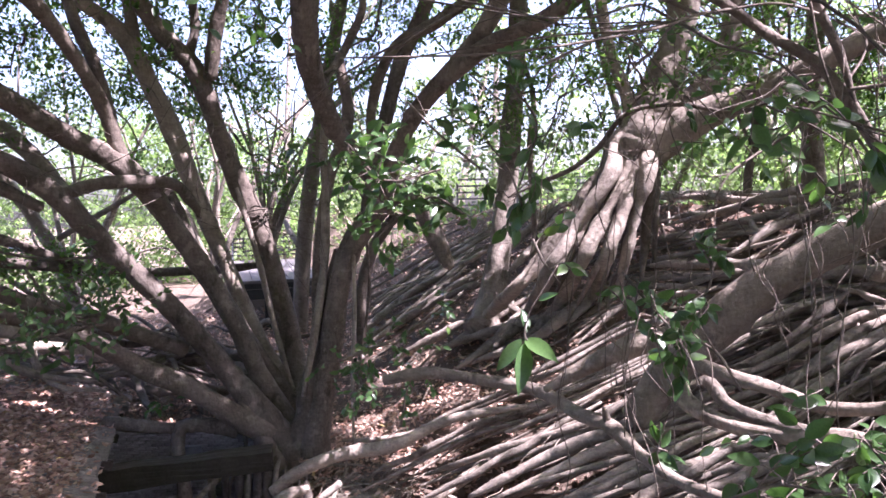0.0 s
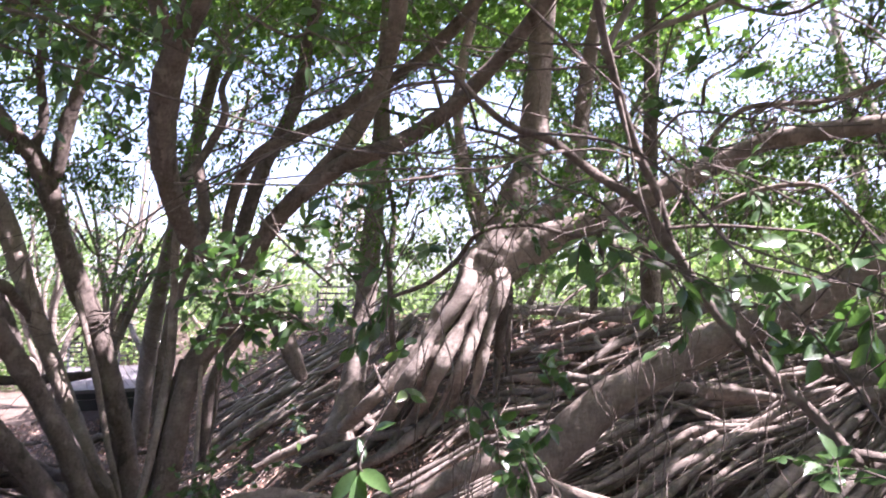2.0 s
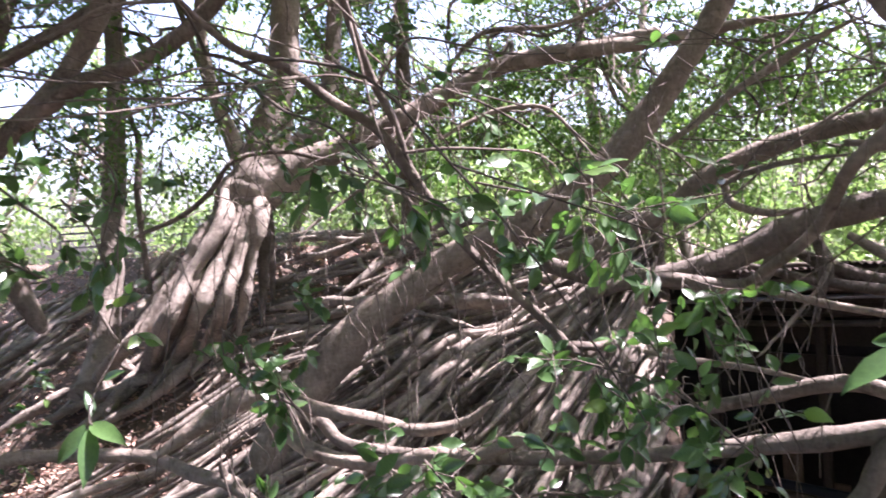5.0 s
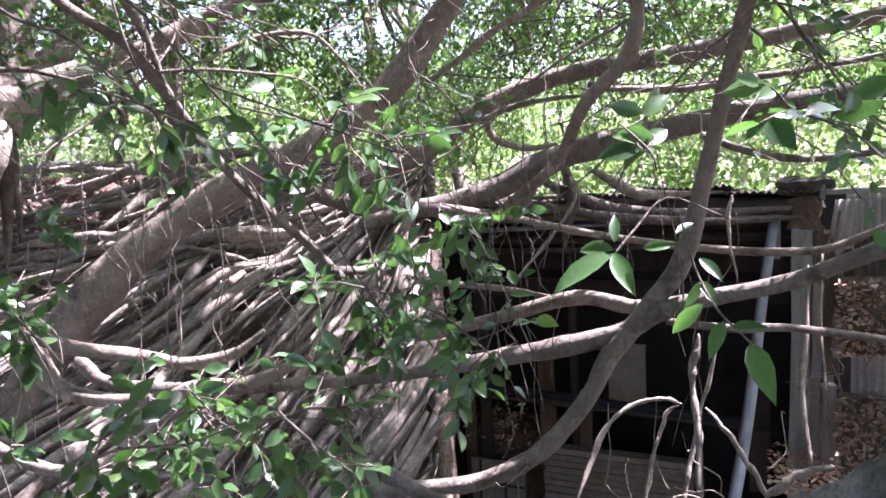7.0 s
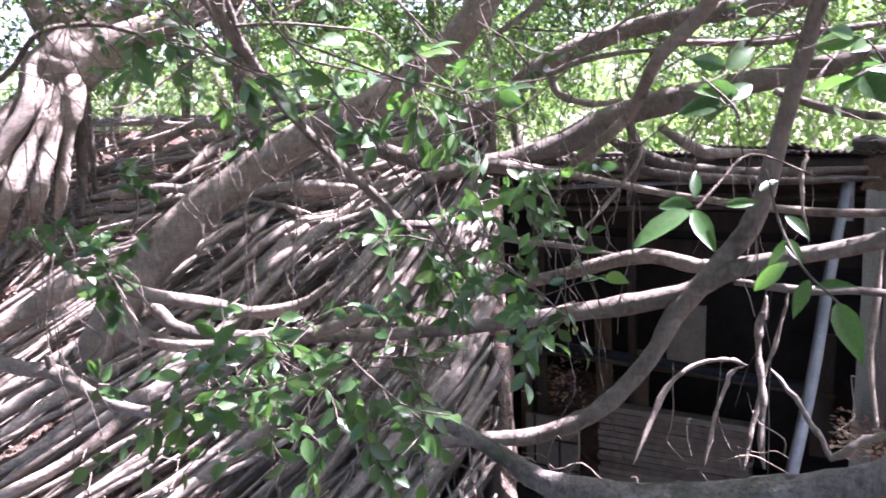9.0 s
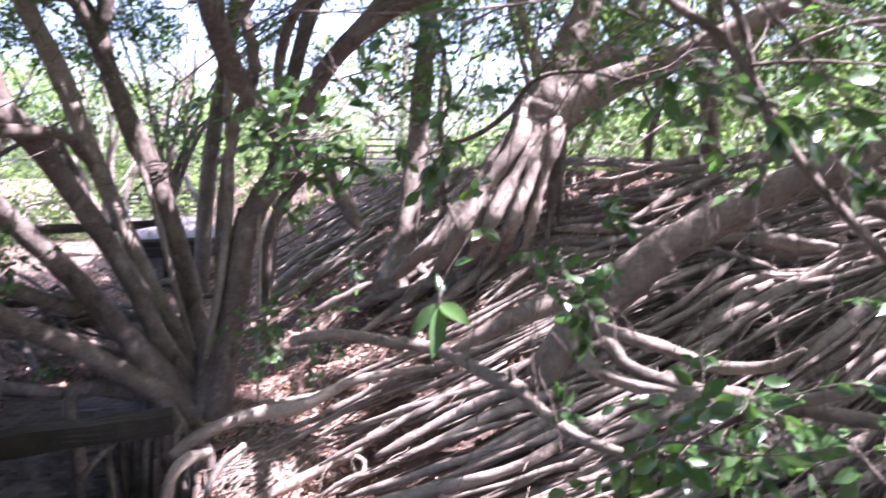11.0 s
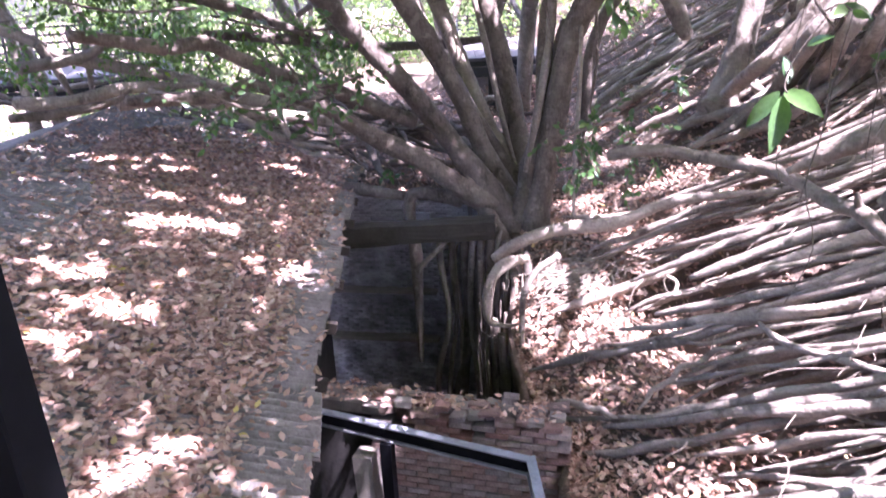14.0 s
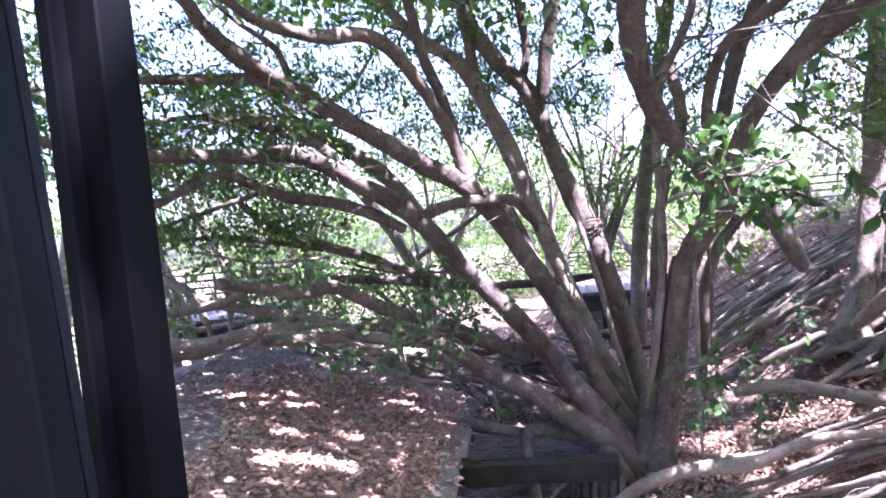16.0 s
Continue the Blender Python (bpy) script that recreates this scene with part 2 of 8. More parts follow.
def tube_data(pts, sides=10, per=7, rough=0.08, seed=0, flat=1.0):
    c = curve_points(pts, per)
    r = np.maximum(c[:, 3], 0.003)
    c = c[:, :3]
    tan = np.gradient(c, axis=0)
    tan /= np.linalg.norm(tan, axis=1)[:, None] + 1e-9
    up = np.array([0.0, 0.0, 1.0]) if abs(tan[0][2]) < 0.9 else np.array([1.0, 0.0, 0.0])
    g = np.random.default_rng(seed)
    ph, ph2 = g.uniform(0, 6.28, 2)
    verts, n = [], len(c)
    side = np.cross(tan[0], up)
    ang = np.linspace(0, 2 * np.pi, sides, endpoint=False)
    lump = 1 + rough * (g.normal(0, 1, (n, sides)) * 0.35 + np.sin(ang[None, :] * 3 + ph + np.arange(n)[:, None] * 0.25) * 0.6 + np.sin(ang[None, :] * 2 + ph2 - np.arange(n)[:, None] * 0.4) * 0.5)
    swell = 1 + rough * 0.6 * np.sin(np.arange(n) * 0.9 + ph) * np.sin(np.arange(n) * 0.37 + ph2)
    if sides >= 12 and n > 20:
        along = np.arange(n)[:, None]
        for _ in range(n // 14):
            k0, a0, w, h = g.integers(3, n - 3), g.uniform(0, 6.28), g.uniform(0.9, 1.8), g.uniform(0.1, 0.26)
            lump += h * np.exp(-((along - k0) / w) ** 2) * np.exp(-(1 - np.cos(ang[None, :] - a0)) * 5)
    for i in range(n):
        side = side - tan[i] * (side @ tan[i])
        side /= np.linalg.norm(side) + 1e-9
        oth = np.cross(tan[i], side)
        rr = r[i] * swell[i] * lump[i]
        verts.append(c[i] + np.outer(np.cos(ang) * rr, side) + np.outer(np.sin(ang) * rr * flat, oth))
    verts = np.vstack(verts)
    i, j = np.meshgrid(np.arange(n - 1), np.arange(sides), indexing="ij")
    a = i * sides + j
    b = i * sides + (j + 1) % sides
    faces = np.stack([a, b, b + sides, a + sides], -1).reshape(-1, 4)
    verts = np.vstack([verts, c[0] - tan[0] * r[0] * 0.3, c[-1] + tan[-1] * r[-1] * 0.4])
    k = np.arange(sides)
    e0, e1 = n * sides, n * sides + 1
    caps = np.vstack([np.stack([(k + 1) % sides, k, np.full(sides, e0), np.full(sides, e0)], -1),
                      np.stack([(n - 1) * sides + k, (n - 1) * sides + (k + 1) % sides, np.full(sides, e1), np.full(sides, e1)], -1)])
    return verts, faces, caps[:, :3]


limb_seed = [0]
anchors = {}
SLIM = {"stem": 0.87, "branch": 0.86, "bough": 0.86, "limb": 0.87, "stub": 0.9}      # measured widths include the bark's soft edges


def limb(name, parent, pts, mat=None, sides=14, rough=0.09, label="", flat=1.0, per=7):
    """A tapering, slightly lumpy stem through points of (x, y, z, radius)."""
    limb_seed[0] += 1
    if parent and name not in ('root', 'aerial_root', 'twig', 'hanging_root'):
        anchors.setdefault(parent.name, []).extend(p[:3] for p in curve_points(pts, 3))
    slim = SLIM.get(name, 1.0) * (0.93 if parent and parent.name.startswith("spreading") else 1.0)
    pts = [(*p[:3], p[3] * slim) for p in pts]
    if name in ("root", "aerial_root", "branch"):
        n = len(pts)
        ends = (0, n - 1) if name == "root" else (n - 1,)
        pts = [(*p[:3], p[3] * (0.42 if k in ends else 0.85 if k + 1 in ends or k - 1 in ends else 1.0)) for k, p in enumerate(pts)]
    v, f, caps = tube_data(pts, sides, per, rough, limb_seed[0], flat)
    return mesh_object(name, v, [tuple(q) for q in f] + [tuple(q) for q in caps], mat or bark, parent, label)


def joined_tubes(name, lines, mat, parent=None, label="", sides=6, per=5, rough=0.08):
    vs, fs, off = [], [], 0
    for k, pts in enumerate(lines):
        v, f, caps = tube_data(pts, sides, per, rough, k + 991)
        vs.append(v)
        fs.append(np.vstack([f, np.hstack([caps, caps[:, 2:]])]) + off)
        off += len(v)
    quads = np.vstack(fs)
    return mesh_object(name, np.vstack(vs), [tuple(dict.fromkeys(q)) for q in quads.tolist()], mat, parent, label)


def leaf_mesh(name, pos, length, mat, parent=None, label="", g=None, droop=0.35, width=0.5):
    """Many small pointed leaves, each a folded blade of four triangles."""
    g = g or rng
    n = len(pos)
    d = g.normal(0, 1, (n, 3))
    d[:, 2] -= droop
    d /= np.linalg.norm(d, axis=1)[:, None]
    ref = g.normal(0, 0.45, (n, 3)) + np.array([0, 0, 1.0])
    s = np.cross(d, ref)
    s /= np.linalg.norm(s, axis=1)[:, None] + 1e-9
    nn = np.cross(s, d)
    L = (length * g.uniform(0.65, 1.25, n))[:, None]
    w = L * width * 0.5
    base, tip = pos, pos + d * L - nn * L * 0.08
    mid = pos + d * L * 0.45 - nn * L * 0.03
    lft, rgt = mid + s * w + nn * w * 0.25, mid - s * w + nn * w * 0.25
    v = np.stack([base, lft, tip, rgt], 1).reshape(-1, 3)
    k = np.arange(n)[:, None] * 4
    f = np.hstack([k, k + 1, k + 2, k + 3])
    return mesh_object(name, v, f, mat, parent, label, smooth=False, sizes=1)


def clumps(g, centre, radius, count, each, spread):
    """Points for leaves: clumps at twig ends inside an ellipsoid."""
    c = g.normal(0, 1, (count, 3))
    c /= np.linalg.norm(c, axis=1)[:, None]
    c *= g.uniform(0.15, 1.0, (count, 1)) ** 0.5
    c = c * np.array(radius) + np.array(centre)
    return (c[:, None, :] + g.normal(0, spread, (count, each, 3)) * np.array([1, 1, 0.6])).reshape(-1, 3)


def box_bm(sx, sy, sz, bevel=0.0):
    bm = bmesh.new()
    bmesh.ops.create_cube(bm, size=1.0)
    bmesh.ops.scale(bm, vec=(sx, sy, sz), verts=bm.verts)
    if bevel:
        bmesh.ops.bevel(bm, geom=bm.edges[:], offset=bevel, segments=1, affect="EDGES")
    return bm


def box(name, size, m, mat, parent=None, label="", bevel=0.0):
    bm = box_bm(*size, bevel)
    bmesh.ops.transform(bm, matrix=m, verts=bm.verts)
    return part(name, bm, mat, parent, label)


def rough_box(size, m, mat, name, parent, label="", wear=0.015, seed=0, cuts=5):
    """A worn timber or masonry block: a long box cut across and knocked out of true."""
    g = np.random.default_rng(seed)
    bm = box_bm(*size)
    bmesh.ops.subdivide_edges(bm, edges=bm.edges[:], cuts=cuts, use_grid_fill=True)
    off = g.uniform(0, 50)
    for v in bm.verts:
        v.co += Vector([noise.noise(v.co * 5.0 + Vector((off + a * 9.0, 0, 0))) * wear * 1.6 for a in range(3)]) + Vector(g.normal(0, wear * 0.22, 3))
    bm.transform(m)
    return part(name, bm, mat, parent, label)


def smooth_step(a, b, v):
    u = np.clip((v - a) / (b - a), 0, 1)
    return u * u * (3 - 2 * u)


def mat_height(x, y):
    """Height of the collapsed roof under the roots, and of the mound behind it."""
    x, y = np.asarray(x, float), np.asarray(y, float)
    u = 0.595 * x + 0.278 * y
    a = -5.45 + np.minimum(u, 5.6 - (u - 5.6) * 0.5)
    b = -4.5 + smooth_step(7.3, 9.6, y) * 1.45 + 0.1 * np.maximum(0, np.minimum(y, 22) - 9.5) + 0.05 * x
    h = np.maximum(0.3 - np.abs(a - b), 0) / 0.3
    return np.maximum(np.maximum(a, b) + h * h * 0.075 + 7.0, 0.0)


# ------------------------------------------------------------------ ground
def ground_sheet():
    n = 120
    s = np.linspace(-1, 1, n)
    s = np.sign(s) * np.abs(s) ** 3 * 600
    gx, gy = np.meshgrid(s, s + 8, indexing="ij")
    z = 0.05 * np.sin(gx * 0.7) * np.cos(gy * 0.6)
    v = np.stack([gx, gy, z], -1).reshape(-1, 3)
    i, j = np.meshgrid(np.arange(n - 1), np.arange(n - 1), indexing="ij")
    a = (i * n + j).ravel()
    mesh_ob = mesh_object("ground", v, np.stack([a, a + n, a + n + 1, a + 1], -1), soil, sizes=1)
    tagged(mesh_ob, "brown earth covered with old leaf litter", "ground", kind="structure")


ground_sheet()


def hole_edge(y):
    """Where the root mat ends over the open pit, as x for a given y."""
    return np.interp(y, [2.0, 4.5, 6.3, 7.0, 8.2, 9.4, 10.2, 10.9, 11.4, 12.2, 14, 30], [-0.4, -0.55, -0.85, -1.3, -1.75, -1.9, -2.1, -2.6, -5.5, -8.0, -9.0, -14.0])


def gable_edge(y):
    """Right-hand end of the root mat, as x."""
    return np.interp(y, [0.5, 3.0, 4.0, 5.0, 6.2, 7.5, 9.0, 12.0, 30.0], [2.2, 3.3, 4.2, 5.2, 6.3, 7.5, 9.0, 13.0, 30.0])


def mound():
    ny, nx = 150, 110
    ys = 1.2 + np.linspace(0, 1, ny) ** 1.6 * 34
    v = []
    g = np.random.default_rng(3)
    for y in ys:
        xs = np.linspace(float(hole_edge(y)), float(gable_edge(y)), nx)
        for k, x in enumerate(xs):
            z = float(mat_height(x, y)) - 0.16 - 1.05 * float(smooth_step(0.9, 2.1, x - hole_edge(y))) * float(smooth_step(10.5, 8.5, y)) + 0.06 * noise.noise((x * 1.7, y * 1.7, 0)) + 0.03 * noise.noise((x * 6, y * 6, 2))
            v.append((x, y, z))
    i, j = np.meshgrid(np.arange(ny - 1), np.arange(nx - 1), indexing="ij")
    a = (i * nx + j).ravel()
    ob = mesh_object("ground_mound", v, np.stack([a, a + 1, a + nx + 1, a + nx], -1), soil, sizes=1)
    m = ob.modifiers.new("thick", "SOLIDIFY")
    m.thickness, m.offset = 0.18, -1
    tagged(ob, "leaf-covered slope of a collapsed roof under fig roots", "mound", kind="structure")


mound()

# ------------------------------------------------------------------ tin roof with dead leaves
ROOF = pose(-1.8885, 3.0214, 4.10, 0, 0, 20.06)     # local y runs along the eave, local -x up the slope


def roof_point(s, l, lift=0.0):
    """s metres up from the eave, l metres along it."""
    up = s * 0.25 if s < 4.0 else 1.0 - (s - 4.0) * 0.25
    bow = 0.125 * float(smooth_step(0, 2.5, l) * smooth_step(9.0, 5.5, l))      # the eave sags inward
    return ROOF @ Vector((-s - bow, l, 0.0279 * l + up + lift))


def leafy_roof():
    roof = thing("corrugated_roof", "grey corrugated cement roof covered with brown dead leaves", "roof", kind="structure")
    pitch, height = 0.085, 0.034
    for row, (l0, l1) in enumerate(zip(np.arange(-3.6, 9.1, 0.72), np.arange(-2.84, 9.9, 0.72))):
        l1 = min(l1, 9.2)
        jut = random.uniform(-0.05, 0.07)
        for s0, s1, lift in ((-0.02 - jut, 2.1, 0.0), (2.0, 4.02, 0.018), (3.98, 7.5, 0.03)):
            n = max(2, int((l1 - l0) / pitch * 8))
            ls = np.linspace(l0, l1, n)
            ss = np.linspace(s0, s1, 5)
            v = [roof_point(s, min(l, 8.52 + 0.38 * max(0.0, min(s, 2.1))), lift + row % 2 * 0.006 + height * math.sin(l / pitch * 2 * math.pi) + 0.01 * math.sin(l * 1.3 + s)) for s in ss for l in ls]
            v += [p - Vector((0, 0, 0.008)) for p in v]
            f, N = [], len(ss) * n
            for a in range(len(ss) - 1):
                for b in range(n - 1):
                    k = a * n + b
                    f += [(k, k + 1, k + n + 1, k + n), (N + k, N + k + n, N + k + n + 1, N + k + 1)]
            for b in range(n - 1):
                f.append((b, N + b, N + b + 1, b + 1))
            mesh_object("sheet", v, f, old_sheet, roof)
    box("fascia_beam", (0.09, 12.6, 0.12), ROOF @ pose(-0.25, 2.8, 0.02, 1.6, 0, 0), timber_dark, roof)
    box("wall_plate", (0.14, 12.4, 0.14), ROOF @ pose(-3.9, 2.8, 0.80, 1.6, 0, 0), timber_dark, roof)
    for l in np.arange(-3.2, 9.2, 1.0):
        box("rafter", (4.2, 0.07, 0.10), ROOF @ pose(-2.05, l, 0.40 + 0.028 * l, 0, 14.04, 0), timber_dark, roof)
    return roof


leafy_roof()


def roof_litter():
    g = np.random.default_rng(11)
    n = 62000
    s, l = g.uniform(-0.05, 4.2, n), g.uniform(-3.0, 9.2, n)
    bare = (s < 0.12 + 0.16 * smooth_step(6.0, 2.0, l) + 0.3 * g.random(n) ** 2 + 0.1 * np.sin(l * 2.1) * (l < 4)) & (g.random(n) < 0.9)
    bare |= (s > 3.0 + 0.4 * np.sin(l * 1.1)) & (g.random(n) < 0.75)
    bare |= (l > 8.3 + 0.3 * np.sin(s * 3)) & (g.random(n) < 0.6)
    bare |= l > 8.35 + 0.38 * np.minimum(s, 2.1)
    s, l = s[~bare], l[~bare]
    p = np.array([roof_point(a, b, 0.02 + 0.055 * c) for a, b, c in zip(s, l, g.random(len(s)))])
    flat_leaves("leaf_litter", p, 0.096, g, "brown dry fallen fig leaves on the corrugated roof", 0.5)


def flat_leaves(name, p, length, g, label, tilt=0.45):
    n = len(p)
    a = g.uniform(0, 6.283, n)
    d = np.stack([np.cos(a), np.sin(a), g.normal(0, tilt * 0.6, n)], 1)
    d /= np.linalg.norm(d, axis=1)[:, None]
    up = np.array([0, 0, 1.0]) + g.normal(0, tilt, (n, 3))
    s = np.cross(d, up)
    s /= np.linalg.norm(s, axis=1)[:, None]
    nn = np.cross(s, d)
    L = (length * g.uniform(0.6, 1.2, n))[:, None]
    w = L * g.uniform(0.19, 0.27, n)[:, None]
    curl = L * g.uniform(-0.12, 0.22, n)[:, None]
    b0, t0 = p - d * L * 0.5 + nn * curl * 0.6, p + d * L * 0.5 + nn * curl
    l1, r1 = p - d * L * 0.12 + s * w + nn * curl * 0.5, p - d * L * 0.12 - s * w + nn * curl * 0.5
    l2, r2 = p + d * L * 0.2 + s * w * 0.75 + nn * curl * 0.4, p + d * L * 0.2 - s * w * 0.75 + nn * curl * 0.4
    v = np.stack([b0, r1, r2, t0, l2, l1], 1).reshape(-1, 3)
    k = np.arange(n)[:, None] * 6
    f = np.vstack([np.hstack([k, k + 1, k + 2, k + 5]), np.hstack([k + 2, k + 3, k + 4, k + 5])])
    ob = mesh_object(name, v, f, dead_leaf, smooth=False, sizes=1)
    tagged(ob, label, "dead leaves", kind="stuff")


roof_litter()


def slope_litter():
    g = np.random.default_rng(12)
    n = 46000
    y = 2.2 + g.random(n) ** 1.3 * 17
    x = hole_edge(y) + g.random(n) ** 1.7 * (np.minimum(gable_edge(y), 5.5) - hole_edge(y))
    keep = ((x - hole_edge(y) < 1.6) & ((y < 10.6) | (g.random(n) < 0.3))) | (y > 9.0) | (g.random(n) < 0.4)
    x, y = x[keep], y[keep]
    z = mat_height(x, y) - 0.11 - 1.05 * smooth_step(0.9, 2.1, x - hole_edge(y)) * smooth_step(10.5, 8.5, y) + 0.04 * g.random(len(x))
    flat_leaves("leaf_litter", np.stack([x, y, z], 1), 0.088, g, "brown dry fallen leaves lying between the roots", 0.7)


slope_litter()

# ------------------------------------------------------------------ roots over the collapsed roof
root_lines = []     # the thicker roots, each a run of (x, y, z, radius)
root_lines.append([(-0.52, 6.23, 2.98, 0.056), (0.49, 5.84, 3.52, 0.052), (1.29, 5.58, 3.91, 0.049), (1.88, 5.50, 4.23, 0.045)])
root_lines.append([(0.25, 5.55, 3.24, 0.030), (1.06, 5.30, 3.69, 0.036), (1.78, 5.05, 4.04, 0.035)])
root_lines.append([(0.24, 5.05, 3.10, 0.072), (0.99, 4.78, 3.54, 0.060), (1.68, 4.63, 3.90, 0.055)])
root_lines.append([(0.15, 4.59, 2.91, 0.058), (0.95, 4.47, 3.42, 0.062), (1.62, 4.41, 3.82, 0.057)])
root_lines.append([(-0.46, 7.54, 3.39, 0.053), (0.55, 6.99, 3.86, 0.068), (1.44, 6.56, 4.27, 0.060), (2.10, 6.48, 4.65, 0.059)])
root_lines.append([(-0.43, 8.37, 3.64, 0.040), (0.32, 8.21, 4.07, 0.050), (1.05, 8.12, 4.48, 0.049), (1.68, 8.14, 4.84, 0.049)])
root_lines.append([(-0.96, 9.08, 3.75, 0.037), (-0.26, 9.21, 4.03, 0.049), (0.65, 8.94, 4.48, 0.047), (1.37, 8.60, 4.80, 0.046)])
root_lines.append([(-0.32, 8.80, 3.84, 0.042), (0.62, 8.32, 4.28, 0.056), (1.63, 7.84, 4.75, 0.053), (2.41, 7.84, 5.22, 0.048)])
root_lines.append([(-0.23, 6.30, 3.19, 0.028), (-0.03, 6.45, 3.39, 0.033), (0.28, 6.57, 3.63, 0.033), (0.76, 6.57, 3.87, 0.028)])
root_lines.append([(0.02, 6.48, 3.37, 0.028), (0.74, 6.22, 3.76, 0.031), (1.53, 5.91, 4.14, 0.034), (1.93, 5.75, 4.35, 0.033)])
root_lines.append([(-0.37, 4.92, 2.71, 0.033), (-0.06, 4.82, 2.96, 0.036), (0.27, 4.61, 3.09, 0.038), (0.35, 4.81, 3.14, 0.031)])
root_lines.append([(-1.07, 6.86, 2.85, 0.051), (-0.56, 6.44, 3.04, 0.043), (-0.39, 6.26, 3.08, 0.028)])
root_lines.append([(0.20, 7.89, 3.89, 0.071), (1.22, 7.71, 4.46, 0.074), (2.03, 7.40, 4.86, 0.072), (2.75, 7.07, 5.21, 0.060)])
root_lines.append([(-1.08, 8.90, 3.61, 0.037), (0.03, 8.99, 4.11, 0.043), (0.91, 8.66, 4.53, 0.041)])
root_lines.append([(0.49, 7.62, 3.99, 0.063), (1.44, 7.37, 4.51, 0.071), (2.42, 6.92, 4.96, 0.064)])
root_lines.append([(1.10, 7.05, 4.19, 0.059), (1.88, 6.88, 4.62, 0.063), (2.53, 6.65, 4.95, 0.062)])
root_lines.append([(1.67, 6.52, 4.39, 0.056), (2.44, 6.41, 4.83, 0.056), (3.08, 6.41, 5.21, 0.052)])
root_lines.append([(2.33, 6.12, 4.66, 0.049), (2.80, 6.02, 4.94, 0.054), (3.21, 5.92, 5.15, 0.058)])
root_lines.append([(2.97, 7.22, 5.39, 0.056), (3.64, 7.33, 5.83, 0.059), (4.00, 7.38, 6.06, 0.060)])
root_lines.append([(3.06, 6.69, 5.29, 0.068), (3.69, 6.81, 5.72, 0.076), (4.05, 6.82, 5.92, 0.072)])
root_lines.append([(2.98, 7.80, 5.53, 0.038), (3.67, 7.63, 5.90, 0.044), (4.31, 7.26, 6.18, 0.044)])
root_lines.append([(-1.47, 13.73, 4.54, 0.072), (-0.51, 13.87, 5.15, 0.090), (0.66, 13.85, 5.85, 0.099)])
root_lines.append([(-1.66, 14.49, 4.63, 0.057), (-0.77, 14.90, 5.28, 0.077), (0.15, 14.88, 5.83, 0.087), (0.96, 14.94, 6.32, 0.087)])
root_lines.append([(-0.96, 12.45, 4.47, 0.074), (-0.09, 12.21, 4.95, 0.096), (0.56, 11.97, 5.27, 0.094)])
root_lines.append([(-0.73, 13.93, 5.02, 0.054), (0.13, 13.61, 5.46, 0.071), (0.63, 13.32, 5.69, 0.069)])
root_lines.append([(-0.55, 15.33, 5.52, 0.060), (0.26, 14.83, 5.89, 0.067), (0.93, 14.61, 6.22, 0.066)])
root_lines.append([(-0.28, 11.73, 4.69, 0.062), (0.35, 11.45, 5.00, 0.075), (0.93, 11.06, 5.22, 0.072)])
root_lines.append([(0.05, 15.95, 6.05, 0.051), (0.65, 15.68, 6.35, 0.061), (1.13, 15.70, 6.64, 0.061)])
root_lines.append([(1.12, 13.07, 5.90, 0.076), (1.57, 13.41, 6.27, 0.096), (2.17, 14.26, 6.86, 0.102)])
root_lines.append([(1.22, 14.11, 6.24, 0.064), (1.70, 14.50, 6.65, 0.075), (2.35, 15.05, 7.19, 0.078)])
root_lines.append([(-0.00, 11.77, 4.86, 0.069), (0.94, 11.12, 5.25, 0.080), (1.68, 10.43, 5.50, 0.082)])
root_lines.append([(0.40, 10.68, 4.80, 0.063), (1.33, 10.23, 5.26, 0.081), (2.01, 10.50, 5.76, 0.090)])
root_lines.append([(2.81, 10.20, 6.17, 0.068), (3.27, 9.30, 6.24, 0.083), (3.61, 8.59, 6.25, 0.084), (3.92, 7.78, 6.25, 0.096), (4.27, 7.19, 6.28, 0.097), (4.57, 6.59, 6.24, 0.088)])
root_lines.append([(3.31, 11.05, 6.68, 0.052), (3.91, 10.41, 6.90, 0.064), (4.44, 9.84, 7.08, 0.076), (4.86, 9.23, 7.16, 0.081), (5.24, 8.70, 7.22, 0.079)])
root_lines.append([(3.48, 12.22, 7.09, 0.049), (3.97, 11.03, 7.08, 0.053), (4.36, 9.84, 7.00, 0.055), (4.76, 9.04, 7.01, 0.059)])
root_lines.append([(4.14, 10.80, 7.11, 0.037), (4.10, 9.92, 6.83, 0.041), (3.99, 9.40, 6.62, 0.036), (4.38, 9.40, 6.86, 0.030)])
root_lines.append([(3.62, 7.90, 6.01, 0.034), (3.89, 7.72, 6.15, 0.039), (4.03, 7.23, 6.08, 0.038), (4.13, 6.85, 6.02, 0.036)])
root_lines.append([(1.91, 7.48, 4.81, 0.053), (2.29, 7.35, 5.01, 0.057), (2.68, 7.22, 5.21, 0.057)])
root_lines.append([(2.24, 6.29, 4.68, 0.060), (2.58, 6.13, 4.84, 0.059), (2.95, 6.01, 5.04, 0.059)])
root_lines.append([(2.59, 6.38, 4.91, 0.059), (3.01, 6.43, 5.18, 0.060), (3.97, 6.58, 5.80, 0.063)])
root_lines.append([(3.23, 6.76, 5.38, 0.062), (3.99, 6.61, 5.83, 0.066), (4.73, 6.43, 6.21, 0.062)])
root_lines.append([(3.61, 5.73, 5.34, 0.063), (4.59, 5.86, 5.97, 0.068), (5.00, 5.90, 6.23, 0.060)])
